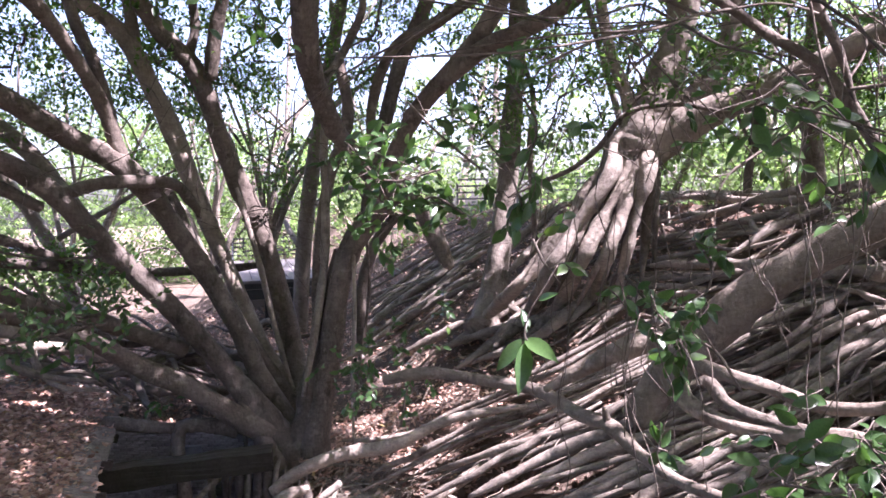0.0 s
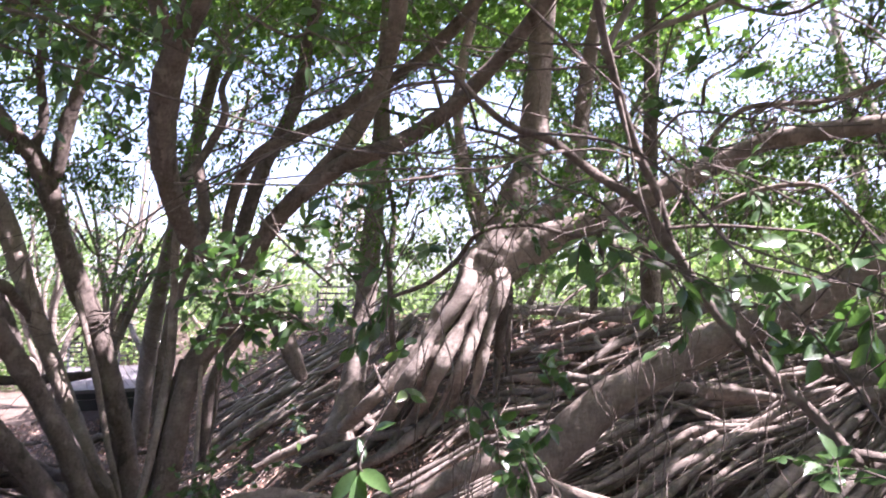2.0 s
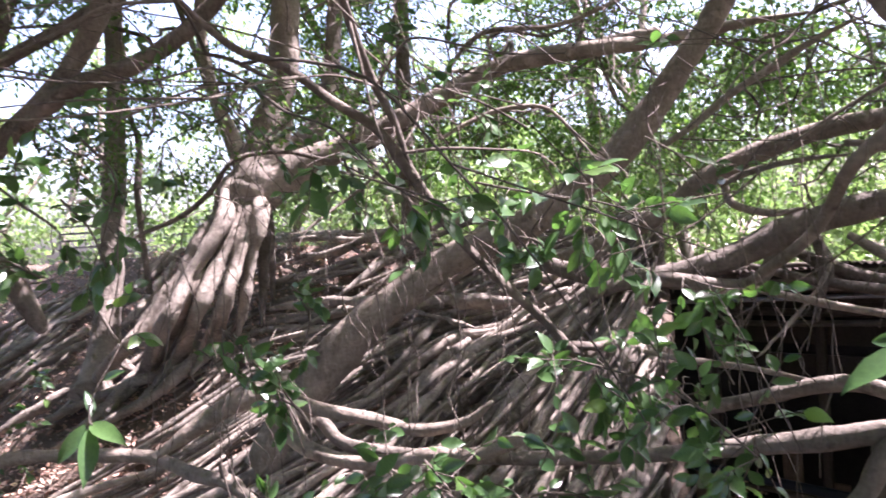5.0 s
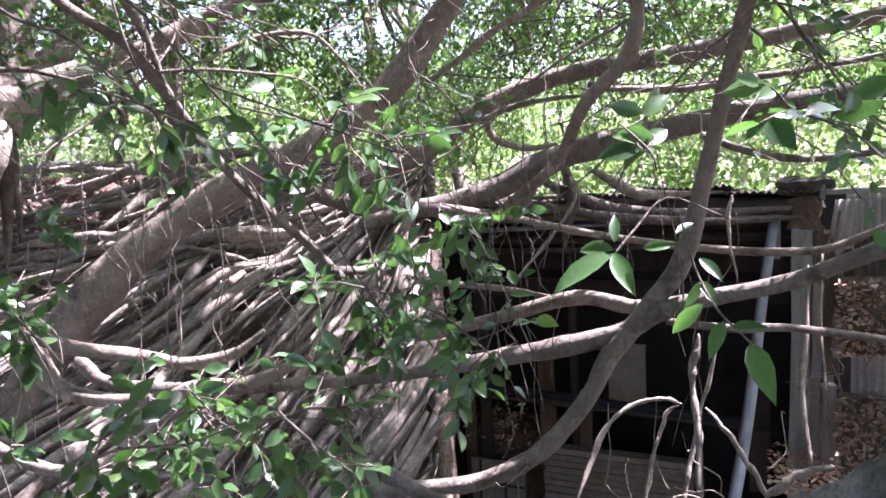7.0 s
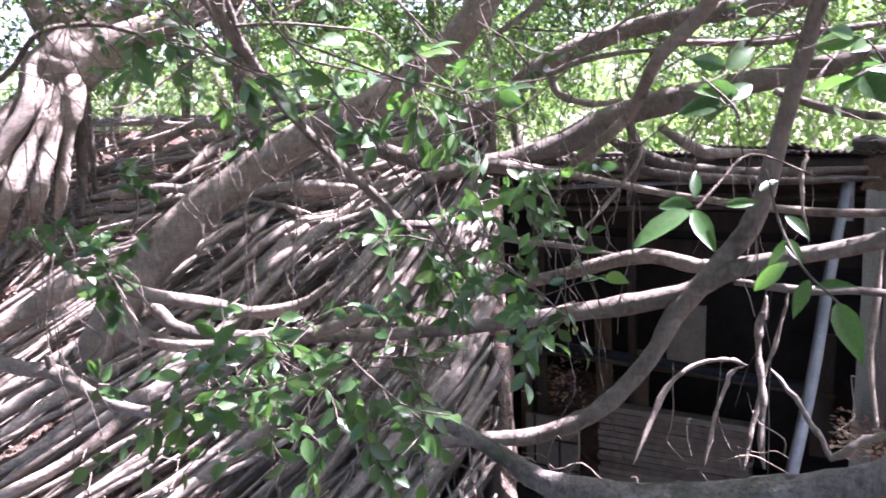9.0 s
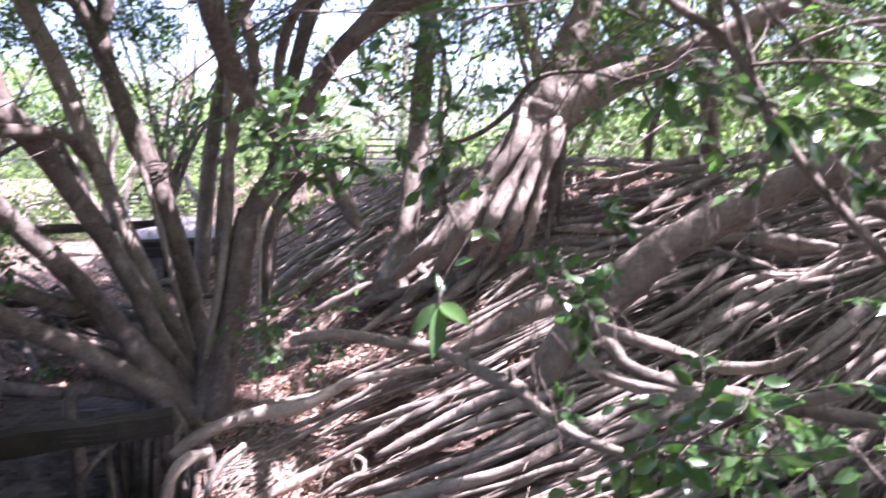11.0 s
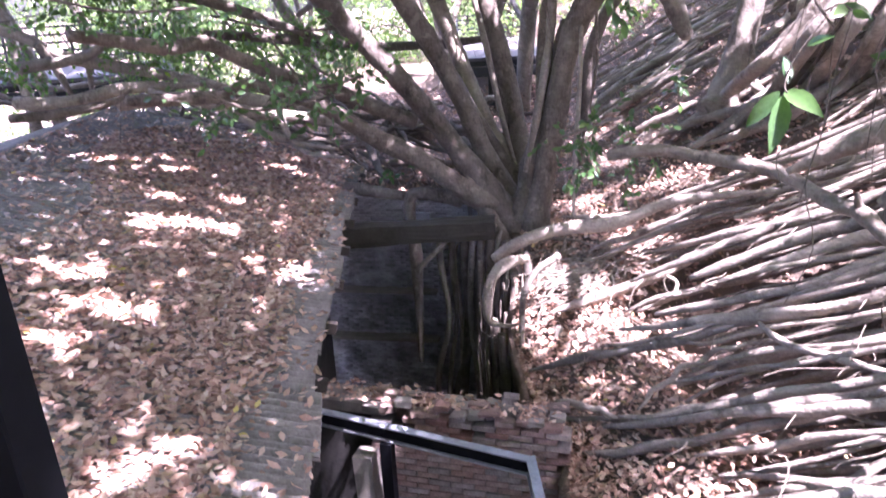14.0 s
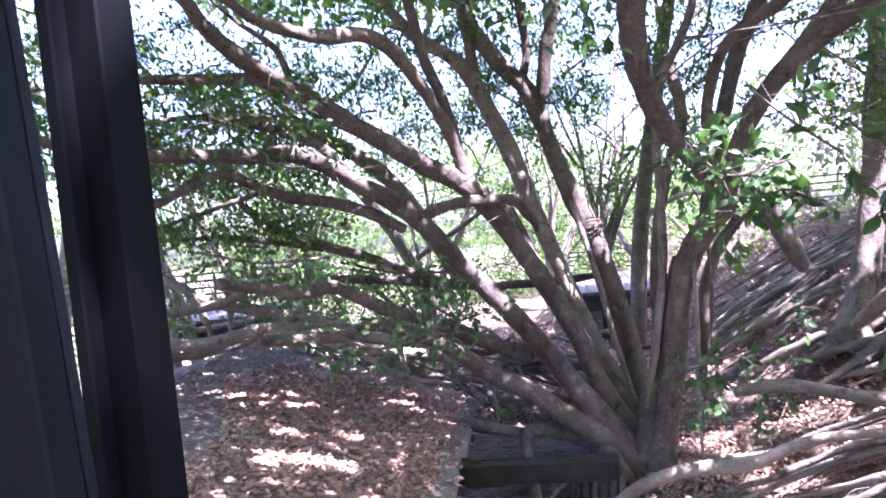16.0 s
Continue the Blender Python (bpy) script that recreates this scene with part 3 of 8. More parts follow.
root_lines.append([(3.42, 5.18, 5.07, 0.038), (4.19, 5.36, 5.58, 0.040), (5.07, 5.52, 6.15, 0.044)])
root_lines.append([(3.75, 5.14, 5.24, 0.039), (4.42, 5.30, 5.71, 0.041), (5.31, 5.61, 6.32, 0.045)])
root_lines.append([(3.86, 4.80, 5.23, 0.033), (4.71, 5.14, 5.84, 0.041), (5.34, 5.47, 6.30, 0.044)])
root_lines.append([(1.58, 6.71, 4.40, 0.063), (2.22, 6.48, 4.74, 0.061), (2.74, 6.35, 5.00, 0.052)])
root_lines.append([(1.90, 6.16, 4.44, 0.059), (2.54, 6.03, 4.80, 0.059), (3.07, 5.82, 5.04, 0.049)])
root_lines.append([(2.48, 5.40, 4.55, 0.055), (3.08, 5.35, 4.92, 0.055), (3.58, 5.40, 5.24, 0.048)])
root_lines.append([(2.86, 4.75, 4.60, 0.047), (3.48, 4.78, 4.99, 0.049), (4.09, 4.92, 5.40, 0.047)])
root_lines.append([(3.32, 10.62, 6.51, 0.058), (3.96, 9.91, 6.72, 0.070), (4.71, 9.28, 7.00, 0.068)])
root_lines.append([(3.40, 11.32, 6.77, 0.054), (4.03, 10.44, 6.91, 0.066), (4.78, 9.90, 7.21, 0.064)])
root_lines.append([(3.43, 9.37, 6.25, 0.052), (4.15, 9.29, 6.67, 0.060), (4.81, 9.00, 6.99, 0.053)])
root_lines.append([(3.68, 8.61, 6.18, 0.055), (4.40, 8.69, 6.65, 0.057), (4.95, 8.52, 6.93, 0.051)])
root_lines.append([(0.38, 17.05, 6.55, 0.044), (-0.35, 17.31, 6.21, 0.039), (-1.19, 17.30, 5.69, 0.034), (-1.91, 17.41, 5.29, 0.045)])
root_lines.append([(0.31, 16.17, 6.28, 0.063), (-0.55, 16.31, 5.77, 0.074), (-1.30, 15.80, 5.21, 0.051), (-2.13, 15.86, 4.73, 0.068)])
root_lines.append([(0.63, 15.41, 6.22, 0.040), (-0.16, 15.18, 5.72, 0.044), (-1.00, 15.62, 5.33, 0.041), (-1.62, 15.36, 4.90, 0.040)])
root_lines.append([(0.43, 14.61, 5.89, 0.052), (-0.20, 14.21, 5.39, 0.051), (-0.94, 14.31, 4.98, 0.051), (-1.50, 13.92, 4.57, 0.060)])
root_lines.append([(1.19, 15.66, 6.62, 0.076), (0.37, 15.59, 6.13, 0.070), (-0.30, 15.07, 5.62, 0.063), (-0.96, 14.81, 5.13, 0.087)])
root_lines.append([(0.67, 15.32, 6.23, 0.035), (0.09, 14.48, 5.68, 0.033), (-0.66, 14.19, 5.12, 0.037), (-1.16, 13.76, 4.71, 0.032)])
root_lines.append([(0.43, 15.68, 6.19, 0.046), (-0.31, 15.84, 5.79, 0.046), (-0.84, 15.33, 5.35, 0.040), (-1.45, 15.02, 4.92, 0.039)])
root_lines.append([(0.63, 13.53, 5.71, 0.035), (-0.11, 13.21, 5.18, 0.030), (-0.82, 13.09, 4.73, 0.034), (-1.43, 12.87, 4.36, 0.030)])
root_lines.append([(0.47, 15.10, 6.05, 0.049), (-0.39, 15.50, 5.65, 0.050), (-1.33, 16.01, 5.26, 0.052), (-2.25, 16.62, 4.86, 0.044)])
root_lines.append([(1.05, 15.46, 6.50, 0.040), (0.16, 15.50, 6.01, 0.050), (-0.77, 15.77, 5.48, 0.041), (-1.50, 15.64, 5.06, 0.051)])
root_lines.append([(0.79, 16.19, 6.54, 0.031), (0.03, 15.89, 6.02, 0.036), (-0.68, 15.35, 5.45, 0.030), (-1.41, 15.31, 5.01, 0.035)])
root_lines.append([(0.53, 13.69, 5.72, 0.040), (-0.24, 14.46, 5.45, 0.037), (-1.19, 14.90, 5.02, 0.039), (-1.86, 15.28, 4.72, 0.040)])
root_lines.append([(0.45, 15.01, 6.04, 0.082), (-0.34, 15.01, 5.54, 0.083), (-1.06, 14.89, 5.10, 0.082), (-1.67, 14.43, 4.63, 0.081)])
root_lines.append([(0.80, 14.86, 6.20, 0.048), (0.04, 14.66, 5.67, 0.052), (-0.48, 14.28, 5.27, 0.060), (-1.01, 14.04, 4.87, 0.050)])
root_lines.append([(0.61, 16.20, 6.43, 0.031), (-0.39, 16.57, 5.98, 0.043), (-1.48, 16.83, 5.36, 0.033), (-2.28, 16.74, 4.88, 0.038)])


def root_mat_over_roof():
    mat_thing = thing("fig_root_mat", "pale grey-brown fig roots streaming over the collapsed roof", "roots")
    w = np.random.default_rng(20)
    for k, pts in enumerate(root_lines):
        line = curve_points(pts, 3)
        line[:, :3] += w.normal(0, 1, (len(line), 3)) * np.array([0.013, 0.013, 0.012])
        line[:, 3] *= w.uniform(0.66, 0.98, len(line))
        limb("root", mat_thing, line.tolist(), root_mat, 9, 0.14, per=4)
    # lesser roots follow the run of the main ones
    g = np.random.default_rng(21)
    mids, dirs = [], []
    for pts in root_lines:
        p = np.array(pts)
        for a, b in zip(p[:-1], p[1:]):
            d = b[:2] - a[:2]
            mids.append((a[:2] + b[:2]) / 2)
            dirs.append(d / (np.linalg.norm(d) + 1e-9))
    mids, dirs = np.array(mids), np.array(dirs)

    def run(q):
        w = 1 / (np.sum((mids - q) ** 2, axis=1) + 0.15) ** 2
        d = (dirs * w[:, None]).sum(0)
        return d / np.linalg.norm(d)

    fine = []
    made = 0
    while made < 560:
        y = 1.6 + g.random() ** 1.5 * 13
        lo, hi = float(hole_edge(y)), float(gable_edge(y))
        x = lo + g.random() * (min(hi, 7.0) - lo)
        if y < 9 and x - lo < 1.0 and g.random() < 0.75:
            continue
        if y > 10 and x < 0.0:
            continue
        q = np.array([x, y])
        r = g.choice([0.012, 0.02, 0.031, 0.042, 0.055], p=[0.08, 0.2, 0.34, 0.26, 0.12]) * g.uniform(0.7, 1.1)
        length, step = g.uniform(1.4, 4.6), 0.35
        lift, turn, pts = g.uniform(-0.5, 0.06), g.normal(0, 0.07 if g.random() < 0.85 else 0.45), []
        for s in range(int(length / step) + 2):
            d = run(q)
            ca, sa = math.cos(turn), math.sin(turn)
            d = np.array([ca * d[0] - sa * d[1], sa * d[0] + ca * d[1]])
            turn += g.normal(-turn * 0.15, 0.07)
            pts.append((q[0], q[1], float(mat_height(*q)) + lift + g.normal(0, 0.012), r * g.uniform(0.8, 1.15)))
            q = q + d * step
            if q[0] > float(gable_edge(q[1])) or q[0] < float(hole_edge(q[1])):
                break
        if len(pts) < 3:
            continue
        made += 1
        if r > 0.018 and made < 600:
            limb("root", mat_thing, pts, root_mat, 7, 0.12, per=3)
        else:
            fine.append(pts)
    for k in range(150):
        y = 2.0 + g.random() * 6.8
        lo, hi = float(hole_edge(y)), float(gable_edge(y))
        q = np.array([lo + 1.2 + g.random() * max(0.3, min(hi, 6.5) - lo - 1.4), y])
        drop, r, pts = g.uniform(-0.95, -0.5), g.uniform(0.02, 0.05), []
        for _ in range(7):
            pts.append((q[0], q[1], float(mat_height(*q)) + drop + g.normal(0, 0.02), r * g.uniform(0.8, 1.1)))
            q = q + run(q) * 0.42 + g.normal(0, 0.03, 2)
            if q[0] > float(gable_edge(q[1])) - 0.3:
                break
        if len(pts) > 2:
            fine.append(pts)
    fibres = []
    for k in range(330):
        y = 2.4 + g.random() ** 1.3 * 10.0
        lo, hi = float(hole_edge(y)), float(gable_edge(y))
        q, a = np.array([lo + g.random() * (min(hi, 6.0) - lo), y]), g.uniform(0, 6.28)
        pts = []
        for _ in range(5):
            pts.append((q[0], q[1], float(mat_height(*q)) + 0.04 + g.normal(0, 0.03), g.uniform(0.003, 0.007)))
            a += g.normal(0, 0.5)
            q = q + np.array([math.cos(a), math.sin(a)]) * g.uniform(0.06, 0.2)
        fibres.append(pts)
    tagged(joined_tubes("fibre", fibres, bark_tan, mat_thing, sides=4, per=3), kind="stuff")
    for k in range(130):
        y = g.uniform(2.6, 8.5)
        lo, hi = float(hole_edge(y)), float(gable_edge(y))
        x = lo + (hi - lo) * g.uniform(0.45, 1.0)
        z = float(mat_height(x, y))
        fine.append([(x, y, z + 0.05, 0.012), (x + g.normal(0, 0.04), y + g.normal(0, 0.04), z - 0.4, 0.01), (x + g.normal(0, 0.06), y, z - g.uniform(0.7, 1.4), 0.006)])
    tagged(joined_tubes("fine_root", fine, root_mat, mat_thing, sides=5, per=3), kind="stuff")


root_mat_over_roof()

# ------------------------------------------------------------------ many-stemmed fig over the pit
tree_one = thing("banyan_tree", "many-stemmed brown fig tree rooted on a ruined wall", "tree")
limb("stem", tree_one, [(-1.95, 9.83, 3.54, 0.314), (-2.27, 9.82, 4.06, 0.237), (-2.56, 9.76, 4.49, 0.188), (-2.95, 9.63, 5.09, 0.165), (-3.32, 9.44, 5.64, 0.156), (-3.67, 9.20, 6.15, 0.147), (-4.00, 8.93, 6.63, 0.145), (-4.21, 8.73, 6.96, 0.144), (-4.40, 8.52, 7.26, 0.148), (-4.65, 8.26, 7.55, 0.141), (-4.91, 7.91, 7.77, 0.126), (-5.09, 7.59, 7.97, 0.119), (-5.28, 7.19, 8.11, 0.116), (-5.49, 6.65, 8.08, 0.101), (-5.66, 6.12, 8.05, 0.092), (-5.83, 5.52, 8.04, 0.083), (-5.99, 4.88, 8.08, 0.070), (-6.10, 4.21, 8.19, 0.053)])
limb("branch", tree_one, [(-4.96, 7.87, 7.80, 0.078), (-5.23, 7.83, 8.19, 0.073), (-5.59, 7.66, 8.42, 0.068), (-6.06, 7.39, 8.61, 0.062), (-6.49, 7.00, 8.70, 0.056), (-6.91, 6.60, 8.64, 0.044)])
limb("stem", tree_one, [(-2.20, 10.07, 4.11, 0.214), (-2.55, 10.14, 4.75, 0.159), (-2.84, 10.09, 5.47, 0.143), (-3.11, 10.03, 6.05, 0.143), (-3.37, 9.92, 6.54, 0.149), (-3.63, 9.73, 7.06, 0.161), (-3.87, 9.46, 7.50, 0.172), (-4.14, 9.27, 7.77, 0.164), (-4.42, 9.01, 7.97, 0.150), (-4.70, 8.61, 8.23, 0.147), (-5.05, 8.12, 8.55, 0.144), (-5.38, 7.45, 8.92, 0.133), (-5.55, 6.86, 9.17, 0.117), (-5.62, 6.30, 9.44, 0.096), (-5.59, 5.93, 9.71, 0.083), (-5.47, 5.28, 10.03, 0.063)])
limb("branch", tree_one, [(-5.38, 7.45, 8.92, 0.061), (-5.44, 7.26, 9.38, 0.048), (-5.66, 6.86, 9.66, 0.036), (-5.82, 6.45, 9.96, 0.030)])
limb("branch", tree_one, [(-3.93, 9.50, 7.42, 0.119), (-4.04, 9.36, 7.86, 0.112), (-4.09, 9.18, 8.27, 0.105), (-4.15, 8.99, 8.60, 0.097), (-4.23, 8.72, 8.91, 0.096), (-4.36, 8.33, 9.29, 0.106), (-4.46, 8.05, 9.46, 0.111), (-4.61, 7.77, 9.52, 0.109), (-4.82, 7.42, 9.44, 0.101), (-5.02, 7.03, 9.46, 0.087), (-5.15, 6.52, 9.52, 0.073), (-5.20, 6.16, 9.63, 0.066), (-5.33, 5.68, 9.81, 0.048)])
limb("branch", tree_one, [(-4.03, 9.32, 7.78, 0.072), (-4.08, 9.23, 8.35, 0.085), (-4.15, 9.11, 8.84, 0.085), (-4.33, 9.01, 9.38, 0.086), (-4.42, 8.90, 9.97, 0.087), (-4.42, 8.78, 10.30, 0.080), (-4.35, 8.62, 11.04, 0.061)])
limb("branch", tree_one, [(-5.33, 7.50, 8.86, 0.085), (-5.60, 7.00, 9.01, 0.083), (-5.83, 6.42, 8.95, 0.075), (-6.04, 5.81, 8.89, 0.066), (-6.24, 5.34, 8.74, 0.054)])
limb("branch", tree_one, [(-4.38, 8.54, 7.27, 0.093), (-4.02, 8.82, 7.42, 0.087), (-3.60, 9.21, 7.44, 0.089), (-3.38, 9.51, 7.40, 0.085), (-3.28, 9.87, 7.14, 0.080), (-3.27, 9.98, 6.99, 0.061)])
limb("branch", tree_one, [(-4.54, 8.45, 7.14, 0.080), (-4.85, 8.15, 7.37, 0.086), (-5.25, 7.77, 7.56, 0.085), (-5.52, 7.45, 7.62, 0.078), (-5.70, 7.05, 7.76, 0.076), (-5.88, 6.61, 7.91, 0.069), (-6.08, 6.18, 7.73, 0.062), (-6.17, 5.82, 7.56, 0.055), (-6.37, 5.31, 7.46, 0.043)], label="sawn branch with a dark cut end")
limb("branch", tree_one, [(-4.95, 10.79, 6.25, 0.031), (-5.46, 10.33, 6.51, 0.068), (-5.92, 9.86, 6.78, 0.089), (-6.42, 9.42, 7.02, 0.081), (-6.88, 8.96, 7.28, 0.080), (-7.16, 8.59, 7.64, 0.072), (-7.23, 8.23, 8.00, 0.050)])
limb("branch", tree_one, [(-6.36, 9.93, 6.91, 0.061), (-6.87, 9.47, 7.05, 0.060), (-7.52, 8.70, 7.25, 0.059), (-8.09, 7.75, 7.28, 0.051)])
limb("branch", tree_one, [(-6.45, 8.36, 7.88, 0.041), (-6.82, 7.95, 7.72, 0.041), (-7.14, 7.54, 7.56, 0.040), (-7.48, 7.08, 7.40, 0.040)])
limb("stem", tree_one, [(-5.15, 11.47, 6.28, 0.146), (-5.66, 11.47, 7.13, 0.165), (-6.23, 11.35, 8.01, 0.159), (-6.93, 11.10, 8.66, 0.136), (-7.56, 10.72, 9.10, 0.103)], bark_pale)
limb("limb", tree_one, [(-8.88, 7.63, 6.94, 0.045), (-8.47, 7.94, 6.75, 0.067), (-8.14, 8.13, 6.60, 0.081), (-7.85, 8.26, 6.40, 0.088), (-7.51, 8.56, 6.23, 0.092), (-6.95, 8.87, 6.08, 0.091), (-6.30, 9.20, 5.89, 0.072), (-5.76, 9.41, 5.70, 0.036)], bark_pale)
limb("limb", tree_one, [(-8.04, 7.78, 6.25, 0.094), (-7.49, 8.31, 6.33, 0.079), (-7.19, 8.59, 6.53, 0.058)], bark_pale)
limb("aerial_root", tree_one, [(-7.92, 8.06, 6.53, 0.058), (-7.86, 8.24, 6.19, 0.066), (-7.73, 8.30, 5.76, 0.066)], bark_pale)
limb("aerial_root", tree_one, [(-7.70, 8.68, 6.89, 0.045), (-7.64, 8.58, 6.30, 0.052), (-7.56, 8.45, 5.69, 0.051)], bark_pale)
limb("aerial_root", tree_one, [(-7.81, 7.40, 5.87, 0.083), (-7.39, 7.80, 5.82, 0.083), (-6.89, 8.39, 5.92, 0.091), (-6.25, 8.99, 5.87, 0.078)], bark_pale)
limb("aerial_root", tree_one, [(-7.56, 7.05, 5.73, 0.054), (-7.24, 7.52, 5.72, 0.061), (-6.88, 7.99, 5.79, 0.055), (-6.74, 8.26, 5.91, 0.048)], bark)
limb("aerial_root", tree_one, [(-7.07, 8.34, 5.70, 0.071), (-6.32, 8.92, 5.71, 0.085), (-5.71, 9.29, 5.47, 0.085), (-4.76, 9.77, 5.27, 0.078), (-4.09, 9.79, 4.97, 0.070)], bark_pale)
limb("aerial_root", tree_one, [(-6.65, 8.45, 5.88, 0.042), (-5.82, 8.87, 5.54, 0.048), (-5.09, 9.11, 5.11, 0.048), (-4.41, 9.31, 4.95, 0.047)], bark_pale)
limb("aerial_root", tree_one, [(-6.16, 9.26, 5.65, 0.087), (-5.52, 9.64, 5.53, 0.094), (-4.88, 9.84, 5.37, 0.086), (-4.31, 9.94, 5.11, 0.071)], bark_pale)
limb("aerial_root", tree_one, [(-5.25, 9.32, 5.48, 0.049), (-5.10, 9.23, 5.13, 0.048), (-4.81, 9.22, 4.91, 0.041), (-4.38, 9.41, 4.81, 0.041)], bark_pale)
limb("aerial_root", tree_one, [(-5.71, 9.28, 5.41, 0.035), (-5.30, 9.33, 5.06, 0.035), (-4.68, 9.54, 5.02, 0.035), (-4.12, 9.59, 4.61, 0.041)], bark)
limb("stem", tree_one, [(-2.11, 10.40, 4.12, 0.213), (-2.78, 10.67, 5.05, 0.152), (-3.18, 10.76, 5.71, 0.146), (-3.58, 10.80, 6.29, 0.147), (-3.82, 10.85, 6.87, 0.148), (-4.04, 10.86, 7.45, 0.135)])
limb("stem", tree_one, [(-2.04, 10.46, 3.89, 0.200), (-2.52, 10.87, 4.68, 0.147), (-2.99, 11.20, 5.49, 0.143), (-3.29, 11.29, 6.19, 0.144), (-3.57, 11.34, 6.88, 0.146), (-3.74, 11.27, 7.47, 0.153), (-3.99, 11.23, 8.22, 0.162), (-4.24, 11.03, 8.94, 0.162), (-4.41, 10.86, 9.43, 0.147), (-4.61, 10.71, 9.75, 0.131), (-4.92, 10.49, 10.00, 0.116), (-5.22, 10.26, 10.29, 0.108), (-5.48, 9.79, 10.89, 0.092), (-5.70, 9.08, 11.85, 0.068)], bark_pale)
limb("branch", tree_one, [(-4.39, 10.89, 9.35, 0.116), (-4.37, 10.75, 9.93, 0.100), (-4.43, 10.67, 10.49, 0.086), (-4.37, 10.49, 11.36, 0.071), (-4.08, 10.25, 12.35, 0.048)], bark_pale)
limb("branch", tree_one, [(-3.46, 11.08, 8.85, 0.114), (-3.64, 11.00, 9.25, 0.091), (-3.54, 11.01, 9.82, 0.077), (-3.58, 10.88, 10.59, 0.070), (-3.42, 10.66, 11.60, 0.055)])
limb("stem", tree_one, [(-1.99, 10.42, 4.11, 0.220), (-2.27, 10.99, 4.98, 0.176), (-2.53, 11.17, 5.98, 0.170), (-2.83, 11.25, 6.92, 0.172), (-3.22, 11.21, 7.94, 0.166), (-3.46, 11.14, 8.78, 0.160), (-3.64, 11.00, 9.25, 0.160), (-3.90, 10.84, 9.55, 0.152), (-4.18, 10.60, 10.05, 0.137), (-4.29, 10.43, 10.46, 0.122), (-4.34, 10.12, 11.25, 0.106), (-4.20, 9.75, 12.14, 0.084)])
limb("branch", tree_one, [(-3.36, 11.03, 9.00, 0.128), (-3.23, 10.93, 9.63, 0.113), (-3.03, 10.83, 10.24, 0.106), (-2.76, 10.61, 11.10, 0.090), (-2.53, 10.21, 12.12, 0.068)])
limb("stem", tree_one, [(-1.83, 9.69, 3.40, 0.284), (-1.77, 9.79, 3.97, 0.221), (-1.67, 9.87, 4.56, 0.186), (-1.53, 9.95, 5.38, 0.177), (-1.38, 9.97, 6.14, 0.169), (-1.18, 9.92, 6.63, 0.174), (-0.93, 9.91, 6.96, 0.179), (-0.74, 9.87, 7.22, 0.172), (-0.69, 9.87, 7.44, 0.128)], label="dark stem forking above the pit")
limb("stem", tree_one, [(-0.67, 9.89, 7.19, 0.160), (-0.90, 9.77, 7.45, 0.152), (-1.11, 9.63, 7.74, 0.144), (-1.32, 9.42, 8.04, 0.142), (-1.50, 9.12, 8.54, 0.157), (-1.55, 8.82, 9.01, 0.172), (-1.51, 8.61, 9.47, 0.188), (-1.37, 8.39, 9.92, 0.180), (-1.12, 8.14, 10.42, 0.149), (-0.86, 7.81, 10.98, 0.130), (-0.58, 7.37, 11.63, 0.101)])
limb("branch", tree_one, [(-1.33, 8.39, 9.93, 0.128), (-1.51, 8.21, 10.33, 0.122), (-1.64, 7.96, 10.86, 0.116)])
limb("branch", tree_one, [(-0.76, 9.84, 7.22, 0.140), (-0.60, 9.68, 7.71, 0.132), (-0.29, 9.50, 8.25, 0.130), (0.19, 9.23, 8.74, 0.133), (0.59, 9.01, 9.22, 0.132), (0.91, 8.72, 9.82, 0.130), (1.08, 8.39, 10.41, 0.123), (1.11, 7.94, 11.16, 0.116), (1.17, 7.50, 11.91, 0.093)])
limb("branch", tree_one, [(-0.89, 9.82, 7.37, 0.096), (-0.91, 9.79, 7.86, 0.083), (-0.87, 9.74, 8.43, 0.077), (-0.57, 9.55, 9.05, 0.082), (-0.02, 9.41, 9.34, 0.087), (0.74, 9.17, 9.77, 0.087), (1.41, 8.86, 10.18, 0.092), (1.98, 8.44, 10.71, 0.103), (2.35, 7.96, 11.29, 0.102)])
limb("branch", tree_one, [(-0.01, 9.31, 8.52, 0.110), (0.52, 8.89, 8.88, 0.123), (1.16, 8.58, 9.11, 0.115), (1.62, 8.13, 9.35, 0.105), (1.94, 7.76, 9.64, 0.097), (2.25, 7.23, 9.98, 0.089), (2.52, 6.63, 10.35, 0.080), (2.70, 6.24, 10.52, 0.073)])
limb("branch", tree_one, [(-1.53, 9.19, 8.41, 0.073), (-1.45, 9.32, 8.62, 0.068), (-1.25, 9.60, 8.97, 0.064), (-0.95, 9.51, 9.54, 0.057), (-0.99, 9.51, 9.90, 0.052), (-0.87, 9.51, 10.27, 0.046), (-1.07, 9.47, 10.61, 0.033)])
limb("branch", tree_one, [(-1.10, 10.40, 6.79, 0.122), (-0.96, 10.61, 7.54, 0.117), (-0.76, 10.76, 8.41, 0.119), (-0.50, 10.75, 9.22, 0.120), (-0.12, 10.58, 10.01, 0.120), (0.07, 10.31, 10.84, 0.113), (0.25, 9.96, 11.69, 0.106)])

